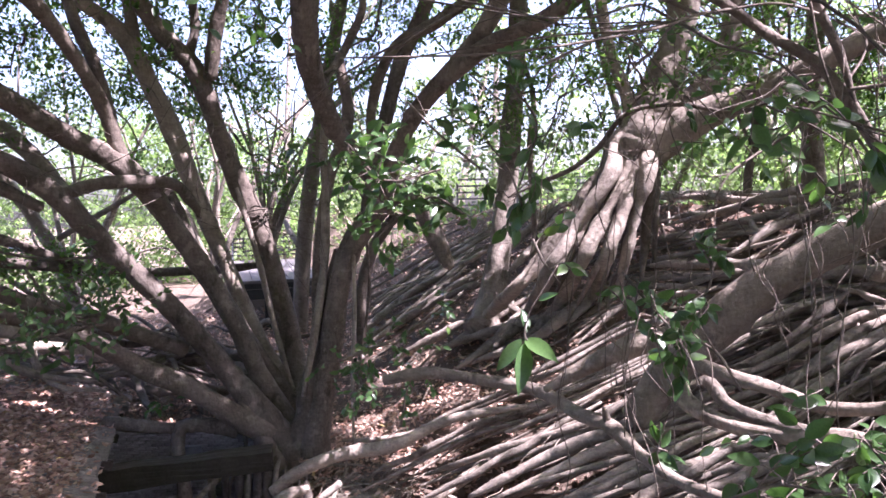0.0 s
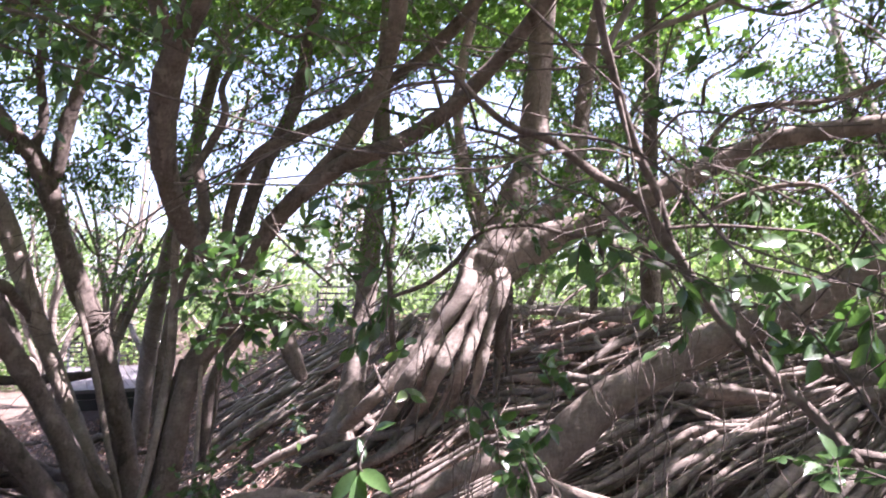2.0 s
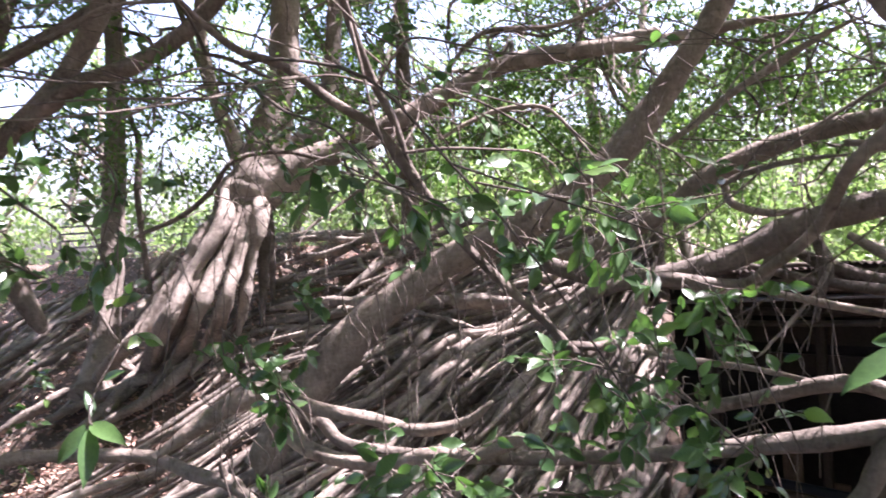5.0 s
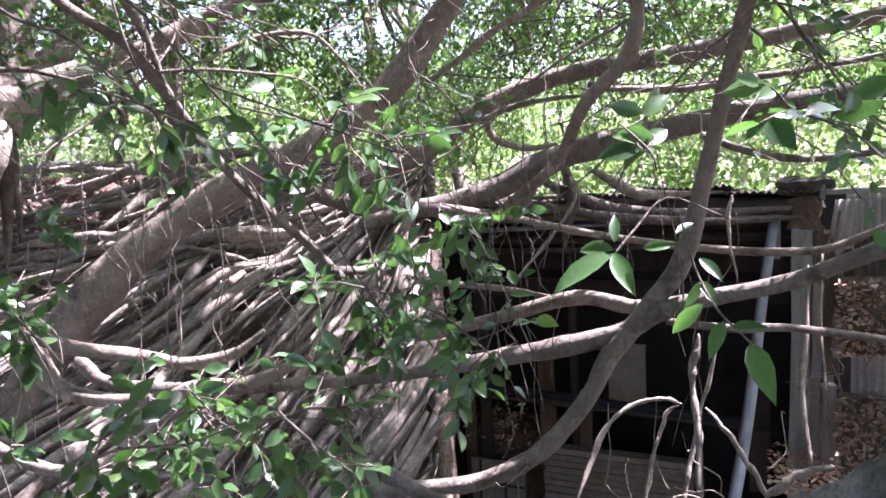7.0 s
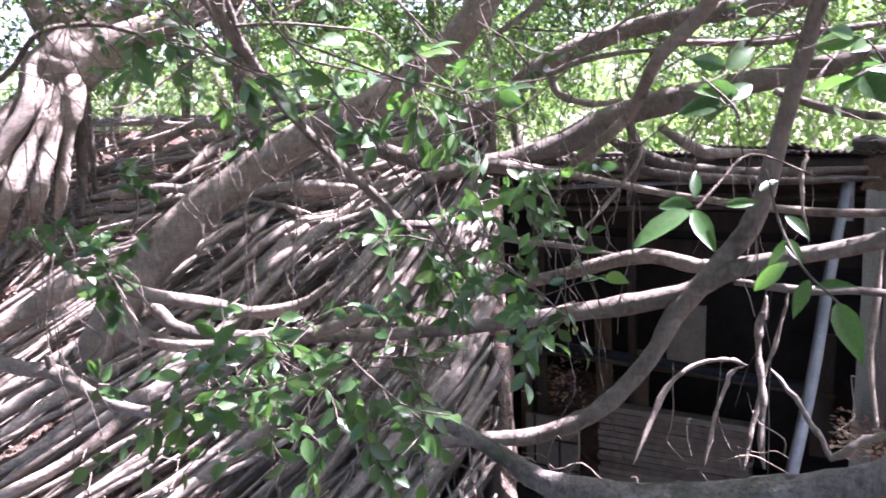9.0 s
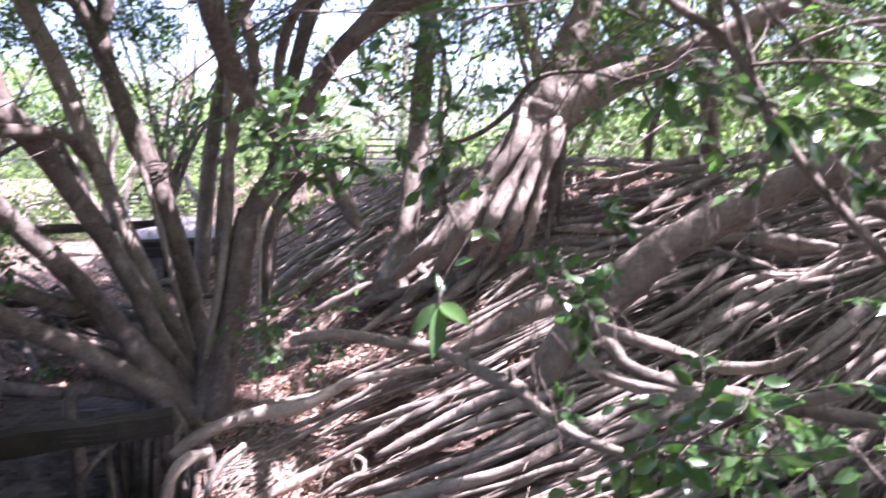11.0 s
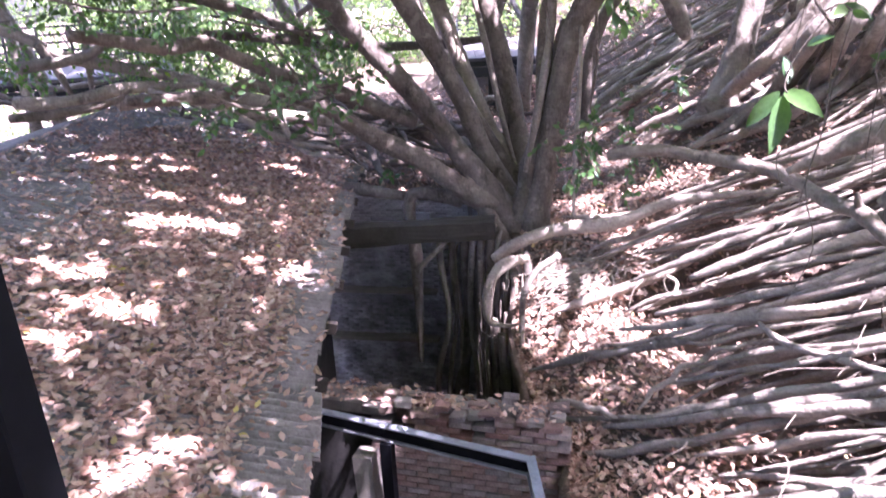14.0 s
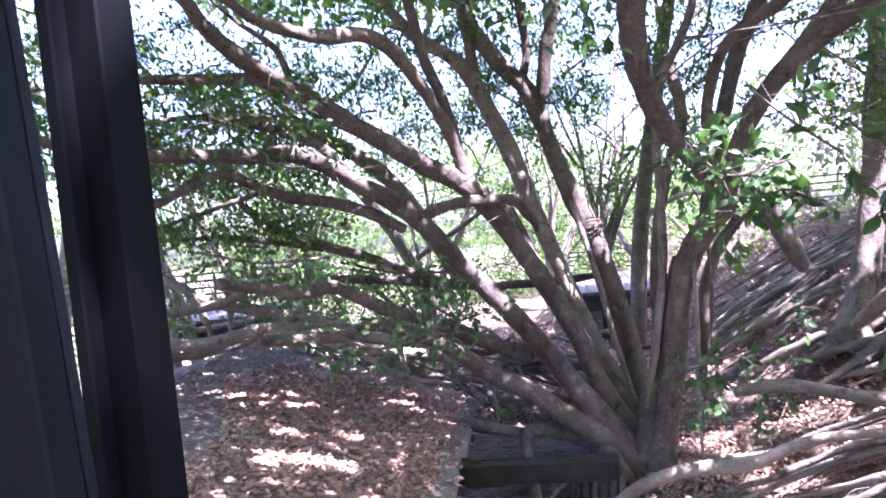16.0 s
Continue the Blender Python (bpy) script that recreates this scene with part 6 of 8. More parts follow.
def shed():
    sh = thing("ruined_shed", "dark open shed with rusty corrugated walls and old timber posts", "shed")
    g = np.random.default_rng(19)
    # inner walls and floor get the interior's shade as near-black colour
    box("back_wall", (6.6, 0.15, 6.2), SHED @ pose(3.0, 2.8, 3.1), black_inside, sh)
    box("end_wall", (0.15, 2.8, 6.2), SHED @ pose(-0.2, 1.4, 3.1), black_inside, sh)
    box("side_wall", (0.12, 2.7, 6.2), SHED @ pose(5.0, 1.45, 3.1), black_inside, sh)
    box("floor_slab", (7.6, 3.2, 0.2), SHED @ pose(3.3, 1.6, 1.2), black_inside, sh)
    # roof: overlapping corrugated sheets with an uneven eave over a rough log
    for k in range(6):
        x0 = -0.45 + 0.9 * k
        n = 72
        v = []
        for b in range(5):
            for a in range(n):
                x = x0 + 0.96 * a / (n - 1)
                y = -0.2 - 0.05 * (k % 3) + 3.1 * b / 4
                v.append(SHED @ Vector((x, y, 6.40 + 0.012 * k + 0.016 * math.sin(x / 0.076 * 6.283) - 0.09 * b * 0.78 + 0.05 * math.sin(k * 2.1) * (1 - b / 4) + 0.03 * noise.noise((x * 1.5, y, k)))))
        f = [(b * n + a, b * n + a + 1, b * n + n + a + 1, b * n + n + a) for b in range(4) for a in range(n - 1)]
        thick = mesh_object("roof_sheet", v, f, rust_dark, sh).modifiers.new("thick", "SOLIDIFY")
        thick.thickness = 0.008
    limb("eave_log", sh, [tuple(SHED @ Vector((x, -0.02 + g.normal(0, 0.02), 6.24 + 0.03 * math.sin(x * 2)))) + (r,) for x, r in ((0.1, 0.10), (1.2, 0.115), (2.4, 0.105), (3.6, 0.11), (4.75, 0.09))], timber_dark, 10, 0.16, "rough dark eave log")
    for k in range(7):
        x0 = g.uniform(0.1, 1.8)
        limb("eave_pole", sh, [tuple(SHED @ Vector((x, -0.1 - 0.03 * (k % 3) + g.normal(0, 0.02), 6.12 + 0.05 * k + g.normal(0, 0.025)))) + (g.uniform(0.018, 0.034),) for x in np.linspace(x0, x0 + g.uniform(1.6, 2.9), 6)], bark_tan, 8, 0.12)
    rail_a, rail_b = SHED @ Vector((0.4, 0.0, 5.96)), SHED @ Vector((4.7, 0.0, 6.14))
    limb("rail", sh, [(*rail_a, 0.028), (*((rail_a + rail_b) / 2), 0.028), (*rail_b, 0.028)], galvanised, 4, 0.0)
    limb("pipe", sh, [tuple(SHED @ Vector((x, 0.3, z))) + (0.06,) for x, z in ((0.2, 3.82), (2.2, 3.72), (4.3, 3.60))], steel_edge, 10, 0.02, "dark steel pipe rail")
    limb("pipe", sh, [tuple(SHED @ Vector((x, 0.9, z))) + (0.035,) for x, z in ((0.1, 3.45), (2.2, 3.40), (4.5, 3.30))], timber_dark, 8, 0.05)
    limb("brace", sh, [(8.43, 3.12, 6.05, 0.057), (8.16, 3.14, 5.19, 0.062), (7.73, 3.10, 4.10, 0.067), (7.20, 3.05, 3.16, 0.066)], galvanised, 4, 0.0)
    box("brace_post", (0.085, 0.07, 0.5), SHED @ pose(4.57, 0.02, 5.9), galvanised, sh)
    for x, w in ((0.5, 0.14), (1.9, 0.1)):
        box("post", (w, 0.16, 6.1), SHED @ pose(x, 1.2, 3.05), timber_dark, sh, bevel=0.02)
    # worn corner of post, cap block and flaking timber
    rough_box((0.3, 0.24, 0.38), SHED @ pose(4.845, 0.0, 6.16, 0, 2, 0), timber_brown, "cap_block", sh, "dark rotten timber cap block", 0.03, 3)
    rough_box((0.2, 0.16, 4.9), SHED @ pose(4.80, 0.02, 3.55, 0, 0.8, 0), timber_pale, "corner_post", sh, "pale green-grey weathered post", 0.014, 4, 8)
    rough_box((0.27, 0.14, 4.7), SHED @ pose(5.075, 0.0, 3.6), timber_brown, "mud_post", sh, "flaking brown timber and mud", 0.04, 5, 10)
    rough_box((0.10, 0.06, 2.1), SHED @ pose(4.965, -0.1, 4.35, 0, 1.5, 0), timber_grey, "split_stake", sh, "", 0.012, 6, 7)
    rough_box((0.13, 0.1, 0.95), SHED @ pose(5.075, -0.28, 3.86, 3, 2, 10), timber_grey, "stump", sh, "splintered grey post stump", 0.025, 7, 6)
    for k in range(9):
        rough_box((g.uniform(0.05, 0.12), 0.025, g.uniform(0.25, 0.7)), SHED @ pose(g.uniform(4.96, 5.2), -0.09, g.uniform(4.2, 5.9), 0, g.normal(0, 6), 0), timber_brown if k % 2 else timber_grey, "splinter", sh, "", 0.01, 30 + k, 3)
    # corrugated side sheets, boards and the leaf-choked bank between them
    corrugated("corrugated_sheet", sh, 5.25, 7.2, 5.88, 6.36, -0.03, rust_sheet)
    corrugated("corrugated_sheet", sh, 5.05, 5.3, 5.7, 6.3, -0.10, rust_sheet, 0.15)
    corrugated("corrugated_sheet", sh, 5.30, 7.2, 4.10, 4.78, -0.16, rust_sheet)
    corrugated("corrugated_sheet", sh, 5.34, 7.2, 5.0, 5.95, 0.02, rust_dark)
    box("top_board", (1.6, 0.06, 0.06), SHED @ pose(5.85, -0.12, 6.40, 0, -1, 0), timber_pale, sh, "pale board under the eave", bevel=0.006)
    box("top_stub", (0.05, 0.05, 0.3), SHED @ pose(5.02, -0.1, 6.45), timber_pale, sh)
    rough_box((0.5, 0.2, 0.16), SHED @ pose(4.85, 0.0, 6.44), timber_dark, "roof_end", sh, "", 0.03, 9)
    nb = 26
    for z0, z1, y0 in ((4.70, 5.45, -0.06), (2.4, 4.22, -0.2)):
        bank_v = []
        for a in range(nb):
            for b in range(14):
                x, z = 5.18 + 2.2 * a / (nb - 1), z0 + (z1 - z0) * b / 13
                bank_v.append(SHED @ Vector((x, y0 - 0.34 * (1 - b / 13) * (z1 - z0) + 0.09 * noise.noise((x * 3, z * 3, 1)), z)))
        bank_f = [(a * 14 + b, a * 14 + b + 1, a * 14 + b + 15, a * 14 + b + 14) for a in range(nb - 1) for b in range(13)]
        earth = mesh_object("earth_bank", bank_v, bank_f, soil, sh, "brown earth bank with dry leaves", sizes=1)
        thick = earth.modifiers.new("thick", "SOLIDIFY")
        thick.thickness = 0.08
        m = int(2300 * (z1 - z0))
        lz = g.uniform(z0, z1, m)
        lp = np.array([SHED @ Vector((x, y0 - 0.13 - 0.34 * (1 - (z - z0) / (z1 - z0)) * (z1 - z0), z)) for x, z in zip(g.uniform(5.15, 7.2, m), lz)])
        flat_leaves("leaf_litter", lp, 0.085, g, "brown dry leaves caught on the shed's earth bank", 1.0)
    p = np.array([SHED @ Vector((x, y, z)) for x, y, z in zip(g.uniform(4.5, 6.2, 900), g.uniform(-0.95, -0.1, 900), g.uniform(0, 0.10, 900) + 3.3)])
    p[:, 2] += 0.2 * np.sin(np.linspace(0, 40, 900)) ** 2
    flat_leaves("leaf_litter", p, 0.09, g, "brown dry leaves heaped against the shed")
    # inside
    box("panel", (0.5, 0.04, 0.85), SHED @ pose(2.69, 1.0, 3.9, 3, 1, 0), plaster, sh, "pale board standing inside")
    for k in range(15):
        box("course", (2.1 - 0.03 * (k % 3), 0.2, 0.085), SHED @ pose(2.5 + 0.02 * (k % 2), 1.0 + g.normal(0, 0.006), 1.36 + 0.096 * k, 0, g.normal(0, 0.3), 0), stone_grey, sh, bevel=0.008)
    door = box("door_leaf", (0.85, 0.05, 1.3), SHED @ pose(0.72, 1.0, 1.75, 0, 1, 0), plaster, sh, "pale panelled door leaf")
    for x in (0.45, 0.85):
        box("door_bar", (0.03, 0.03, 1.3), SHED @ pose(x, 0.96, 1.75, 0, 1, 0), rail_dark, door)
    for z in (1.6, 2.05):
        box("door_bar", (0.85, 0.025, 0.03), SHED @ pose(0.72, 0.95, z, 0, 1, 0), rail_dark, door)
    for x, z, h in ((0.25, 2.6, 2.4), (1.5, 3.2, 1.9), (2.05, 2.6, 1.9), (4.35, 3.2, 1.7)):
        box("upright_board", (g.uniform(0.14, 0.26), 0.04, h), SHED @ pose(x, 1.15, z, g.normal(0, 4), g.normal(0, 3), 0), timber_brown if x < 2.1 else timber_dark, sh, bevel=0.006)
    heap = np.array([SHED @ Vector((0.75 + g.normal(0, 0.3), 1.5 + g.normal(0, 0.2), 2.75 + g.normal(0, 0.22))) for _ in range(420)])
    flat_leaves("leaf_litter", heap, 0.1, g, "brown dry leaves heaped inside the shed", 0.9)
    rough_box((1.3, 0.7, 1.6), SHED @ pose(0.75, 1.75, 1.95), soil, "earth_mound", sh, "brown earth mound inside", 0.08, 11)
    for k in range(4):
        limb("roof_pole", sh, [tuple(SHED @ Vector((x, 0.25 + 0.5 * k + g.normal(0, 0.03), 5.72 + 0.07 * k + g.normal(0, 0.02)))) + (0.035 + 0.01 * (k % 2),) for x in (0.2, 1.8, 3.3, 4.9)], timber_dark, 8, 0.08)
    for k, z in enumerate((5.6, 5.2, 4.75)):
        box("wall_board", (5.2, 0.05, 0.3), SHED @ pose(2.4, 2.6, z), timber_dark, sh)
    # roots over the eave and down the corner
    limb("root", sh, [(6.81, 5.00, 6.65, 0.081), (6.91, 4.69, 6.49, 0.080), (7.28, 4.30, 6.29, 0.070), (7.89, 3.62, 6.21, 0.061), (8.32, 2.89, 6.24, 0.050)], bark, 10)
    limb("root", sh, [(6.89, 4.74, 6.77, 0.107), (6.84, 4.61, 6.46, 0.090), (6.78, 4.65, 6.16, 0.048), (6.73, 4.66, 5.92, 0.026)], bark, 10)
    limb("root", sh, [(6.41, 5.16, 6.50, 0.069), (6.78, 4.68, 6.33, 0.063), (7.25, 4.14, 6.20, 0.053), (7.91, 3.32, 6.13, 0.044), (8.26, 2.75, 6.15, 0.033)], bark, 10)
    limb("root", sh, [(7.31, 4.67, 6.74, 0.094), (7.53, 4.30, 6.47, 0.083), (7.80, 4.04, 6.42, 0.056), (8.16, 3.56, 6.42, 0.040)], bark_pale, 10)
    limb("root", sh, [(7.66, 2.48, 5.75, 0.030), (7.51, 2.45, 5.06, 0.034), (7.28, 2.39, 4.57, 0.033), (7.02, 2.21, 4.04, 0.034)], bark_pale, 8, 0.2)
    limb("root", sh, [(7.71, 2.37, 5.86, 0.026), (7.60, 2.35, 5.27, 0.026), (7.36, 2.21, 4.64, 0.025)], bark_pale, 8, 0.2)
    wires = []
    for k in range(34):
        x, z = g.uniform(4.95, 6.2), g.uniform(3.4, 4.9)
        wires.append([tuple(SHED @ Vector((x + 0.25 * t * g.normal(0, 1.0), -0.45 - 0.1 * t, z - 0.55 * t + g.normal(0, 0.05)))) + (0.006,) for t in (0, 0.35, 0.7, 1.0)])
    tagged(joined_tubes("wiry_root", wires, root_mat, sh, sides=4, per=3), kind="stuff")


shed()
dead_roots = thing("dead_aerial_roots", "bleached dead aerial roots standing before the shed", "roots")


def dead_root(pts, seed):
    """A bleached root, a little crooked and knobbly along its length."""
    g = np.random.default_rng(seed)
    line = curve_points(pts, 4)
    line[1:-1, :3] += g.normal(0, 0.0045, (len(line) - 2, 3))
    line[:, 3] *= 0.72 * g.uniform(0.75, 1.2, len(line))
    limb("root", dead_roots, line.tolist(), root_mat, 8, 0.16, per=3)


for k, pts in enumerate((
        [(4.09, 2.69, 4.60, 0.024), (4.34, 2.65, 5.00, 0.026), (4.52, 2.53, 5.21, 0.024), (4.65, 2.36, 5.28, 0.021), (4.71, 2.22, 5.25, 0.016)],
        [(4.43, 2.36, 4.57, 0.021), (4.60, 2.37, 4.91, 0.021), (4.72, 2.35, 5.14, 0.018), (4.75, 2.25, 5.24, 0.014)],
        [(4.97, 2.23, 5.68, 0.028), (4.89, 2.24, 5.42, 0.035), (4.81, 2.17, 5.13, 0.035), (4.62, 2.04, 4.60, 0.032)],
        [(4.64, 2.19, 4.54, 0.025), (4.77, 2.20, 4.81, 0.025), (4.92, 2.20, 5.14, 0.022), (5.06, 2.17, 5.47, 0.018), (5.13, 2.15, 5.70, 0.014)],
        [(4.86, 2.13, 5.20, 0.021), (4.83, 1.95, 5.06, 0.025), (4.77, 1.78, 4.89, 0.028), (4.71, 1.65, 4.76, 0.031)],
        [(4.70, 1.66, 4.76, 0.034), (4.76, 1.53, 4.89, 0.038), (4.85, 1.39, 4.97, 0.034), (4.88, 1.31, 4.98, 0.024)],
        [(5.84, 2.39, 6.57, 0.024), (5.82, 2.41, 6.42, 0.022), (5.80, 2.39, 6.21, 0.018), (5.78, 2.32, 5.90, 0.014)],
        [(3.54, 3.90, 4.61, 0.030), (3.84, 3.82, 4.92, 0.034), (4.11, 3.71, 5.22, 0.022)],
        [(5.72, 4.58, 5.72, 0.017), (5.96, 4.36, 6.04, 0.024), (6.17, 4.16, 6.41, 0.029), (6.22, 4.12, 6.63, 0.029)])):
    dead_root(pts, 400 + k)


def rootlets():
    """Curly fine rootlets sprouting from the mossy bough and the dead roots."""
    g = np.random.default_rng(88)
    lines = []
    for k in range(15):
        t = g.random()
        p = np.array([3.25 + 1.3 * t, 2.75 - 1.1 * t, 4.72 + 0.15 * t]) + g.normal(0, 0.08, 3)
        way = np.array([g.normal(0, 0.1), g.normal(0, 0.1), g.uniform(-0.05, 0.16)])
        pts = []
        for q in range(6):
            pts.append((*p, 0.0055 - 0.0006 * q))
            p = p + way + g.normal(0, 0.03, 3)
            way = way * 0.75 + g.normal(0, 0.045, 3)
        lines.append(pts)
    tagged(joined_tubes("rootlet", lines, bark_tan, dead_roots, sides=4, per=3), kind="stuff")


rootlets()

# ------------------------------------------------------------------ walkway posts and far decks
col = thing("steel_column", "dark painted steel column of the walkway with a seam", "column")


def upright(name, parent, line, width, depth, turn, mat):
    """A post through two points of its axis, run on to the ground and overhead."""
    a, b = Vector(line[0][:3]), Vector(line[1][:3])
    d = (a - b) / (a.z - b.z)
    foot, head = b - d * b.z, b + d * (11 - b.z)
    ob = box(name, (width, depth, (head - foot).length), Matrix.Translation((foot + head) / 2) @ (head - foot).to_track_quat("Z", "Y").to_matrix().to_4x4() @ pose(0, 0, 0, 0, 0, turn), mat, parent, bevel=0.003)
    return ob


upright("face", col, [(-0.7758, 0.6117, 7.2085), (-0.7650, 0.6234, 6.693)], 0.0593, 0.06, 48, steel_dark)
upright("side", col, [(-0.8004, 0.5819, 7.2066), (-0.7900, 0.5945, 6.7025)], 0.021, 0.058, 48, steel_dark)
col2 = thing("steel_column", "dark blue-black glossy steel column beside the walkway", "column")
upright("face", col2, [(-0.6483, 0.3496, 7.133), (-0.6323, 0.3706, 6.766)], 0.086, 0.04, 52, steel_blue)
upright("edge_strip", col2, [(-0.6186, 0.3875, 7.133), (-0.6026, 0.4085, 6.766)], 0.010, 0.012, 52, steel_edge)


def far_deck(m, width, depth, label, side_rails=False, rail_top=1.0):
    """A timber deck with a pale front edge, boards, posts below and railings at its far end and sides."""
    d = thing("viewing_deck", label, "deck")
    n = max(4, int(width / 0.42))
    for k in range(n):
        box("board", (width / n - 0.012, depth, 0.05), m @ pose(-width / 2 + (k + 0.5) * width / n, 0, -0.025 - 0.006 * (k % 2)), concrete, d)
    box("platform", (width - 0.02, depth - 0.02, 0.12), m @ pose(0, 0, -0.12), rail_dark, d)
    box("edge_board", (width, 0.05, 0.07), m @ pose(0, -depth / 2 - 0.03, -0.02), concrete, d, "pale edge board")
    box("edge_beam", (width, 0.1, 0.22), m @ pose(0, -depth / 2, -0.30), rail_dark, d)
    for x in np.linspace(-width / 2 + 0.15, width / 2 - 0.15, 4):
        box("deck_post", (0.14, 0.14, 6.0), m @ pose(x, -depth / 2 + 0.25, -3.2), rail_dark, d)
    for x in np.linspace(-width / 2, width / 2, 7):
        box("rail_post", (0.06, 0.06, rail_top), m @ pose(x, depth / 2, rail_top / 2), rail_dark, d)
    for z in np.linspace(0.22, 1.0, 5) * rail_top:
        box("rail", (width, 0.055, 0.055), m @ pose(0, depth / 2 + 0.003, z), rail_dark, d)
        if side_rails:
            box("rail", (0.04, depth * 0.62, 0.04), m @ pose(-width / 2, depth * 0.19, z), rail_dark, d)


far_deck(pose(-4.85, 20.9, 5.50, 0, 0, 15.7), 2.1, 8.2, "pale timber viewing deck with dark railing", True, 0.72)
far_deck(pose(-13.6, 14.6, 5.60, 0, 0, 38), 4.6, 4.4, "pale timber viewing deck among the limbs")
far_deck(pose(3.2, 21.5, 6.9, 0, 0, 0), 5.5, 2.5, "distant dark walkway with railings")

# ------------------------------------------------------------------ foliage
fg = np.random.default_rng(31)


sun_gaps = []       # places that shafts of sun reach, and their width
sun_gaps.append(([(-5.33, 6.44, 4.74), (-5.01, 6.72, 4.65), (-4.76, 6.82, 4.58), (-4.91, 5.08, 4.72), (-5.00, 5.00, 4.75), (-4.50, 4.56, 4.65), (-4.21, 4.63, 4.57), (-2.90, 3.22, 4.33), (-5.02, 9.55, 4.49), (-7.26, 7.81, 5.14), (-6.79, 7.99, 5.01)], 0.09))
sun_gaps.append(([(-3.56, 6.17, 4.32), (-5.70, 7.27, 4.79), (-4.20, 3.90, 4.61)], 0.09))
sun_gaps.append(([(-1.50, 8.71, 3.39), (-1.20, 8.55, 3.30), (-0.89, 8.23, 3.30), (-0.61, 8.00, 3.40), (-1.02, 8.13, 3.19), (-0.23, 7.98, 3.62), (0.19, 7.77, 3.81), (1.66, 5.93, 4.19), (1.78, 5.65, 4.18), (1.62, 5.52, 4.02)], 0.26))
sun_gaps.append(([(1.77, 5.23, 4.03), (0.37, 5.14, 3.18), (0.56, 4.95, 3.26), (1.68, 8.10, 4.80), (1.25, 8.00, 4.51), (1.22, 6.52, 4.07), (1.23, 5.17, 3.71), (1.36, 4.69, 3.66), (-0.87, 12.22, 4.43), (-0.30, 10.66, 4.33), (-1.34, 13.45, 4.49), (0.17, 12.30, 5.07)], 0.16))
sun_gaps.append(([(0.59, 10.47, 4.80), (-0.34, 9.63, 4.06)], 0.16))
sun_gaps.append(([(-0.11, 9.24, 4.04), (-0.76, 9.99, 4.00), (0.53, 9.78, 4.58), (-1.24, 10.70, 4.01), (0.30, 8.46, 4.07), (-0.14, 10.55, 4.38), (-0.60, 12.04, 4.53), (-1.46, 9.62, 5.23), (0.95, 11.38, 5.28), (0.30, 12.34, 5.16), (-3.43, 9.30, 5.68), (-3.79, 9.11, 6.24)], 0.14))
sun_gaps.append(([(-3.07, 9.57, 5.25), (-4.95, 7.83, 7.67), (-5.69, 7.33, 7.60), (-4.16, 9.07, 7.48), (-4.17, 11.17, 8.15), (-2.81, 11.24, 7.04)], 0.14))
sun_gaps.append(([(2.20, 9.85, 6.73), (2.11, 9.76, 6.51), (1.88, 9.79, 6.22), (1.48, 9.84, 6.00), (1.36, 9.82, 5.71), (2.27, 9.94, 7.10), (-2.90, 9.66, 4.91), (-2.69, 9.68, 4.71), (-1.43, 9.86, 5.32), (-3.48, 11.11, 8.94), (-3.93, 11.30, 7.97)], 0.13))
sun_gaps.append(([(-0.44, 10.97, 4.34), (-1.04, 10.05, 3.95), (2.00, 8.46, 5.08), (1.90, 8.33, 4.99), (1.16, 10.86, 5.25), (1.50, 9.36, 5.04), (2.86, 8.13, 5.51), (7.05, 39.36, 8.06), (2.69, 5.78, 6.45), (1.34, 3.24, 7.79), (1.48, 3.22, 7.64), (2.06, 9.89, 6.89)], 0.13))
sun_gaps.append(([(2.34, 9.81, 6.51), (1.66, 9.80, 5.85), (1.87, 9.74, 5.70), (2.33, 9.51, 5.58), (2.78, 8.86, 5.66), (2.41, 8.77, 5.41), (1.81, 10.28, 5.48)], 0.13))
sun_gaps.append(([(-0.50, 5.14, 7.56), (-0.39, 5.08, 7.21), (-0.24, 5.09, 7.28), (-0.08, 4.99, 7.27), (-0.56, 5.17, 7.10), (-0.32, 5.09, 6.98), (0.29, 2.54, 6.51), (1.24, 4.17, 6.37)], 0.12))
sun_gaps.append(([(2.42, 3.25, 7.24), (2.52, 3.19, 7.19), (2.62, 3.13, 7.15), (2.40, 3.15, 7.01), (2.32, 3.31, 7.29), (2.70, 2.94, 7.16), (3.02, 9.41, 5.95), (3.62, 9.15, 6.23), (4.84, 6.58, 6.25), (3.46, 11.52, 6.80), (4.02, 10.44, 6.84), (4.21, 6.69, 6.21)], 0.2))
sun_gaps.append(([(4.05, 2.69, 5.63), (3.88, 3.03, 5.55), (4.37, 2.75, 5.22), (4.92, 2.23, 5.50), (2.13, 1.05, 6.68), (1.56, 2.74, 5.97), (6.04, 4.83, 6.65), (4.39, 1.71, 5.98)], 0.2))
sun_gaps.append(([(-1.99, 8.35, 3.60), (-2.05, 8.21, 3.29)], 0.04))
sun_gaps.append(([(2.28, 3.45, 7.33), (2.42, 3.3, 7.28), (2.55, 3.12, 7.22), (2.70, 2.94, 7.17), (2.84, 2.83, 7.10), (2.45, 3.12, 6.98)], 0.34))


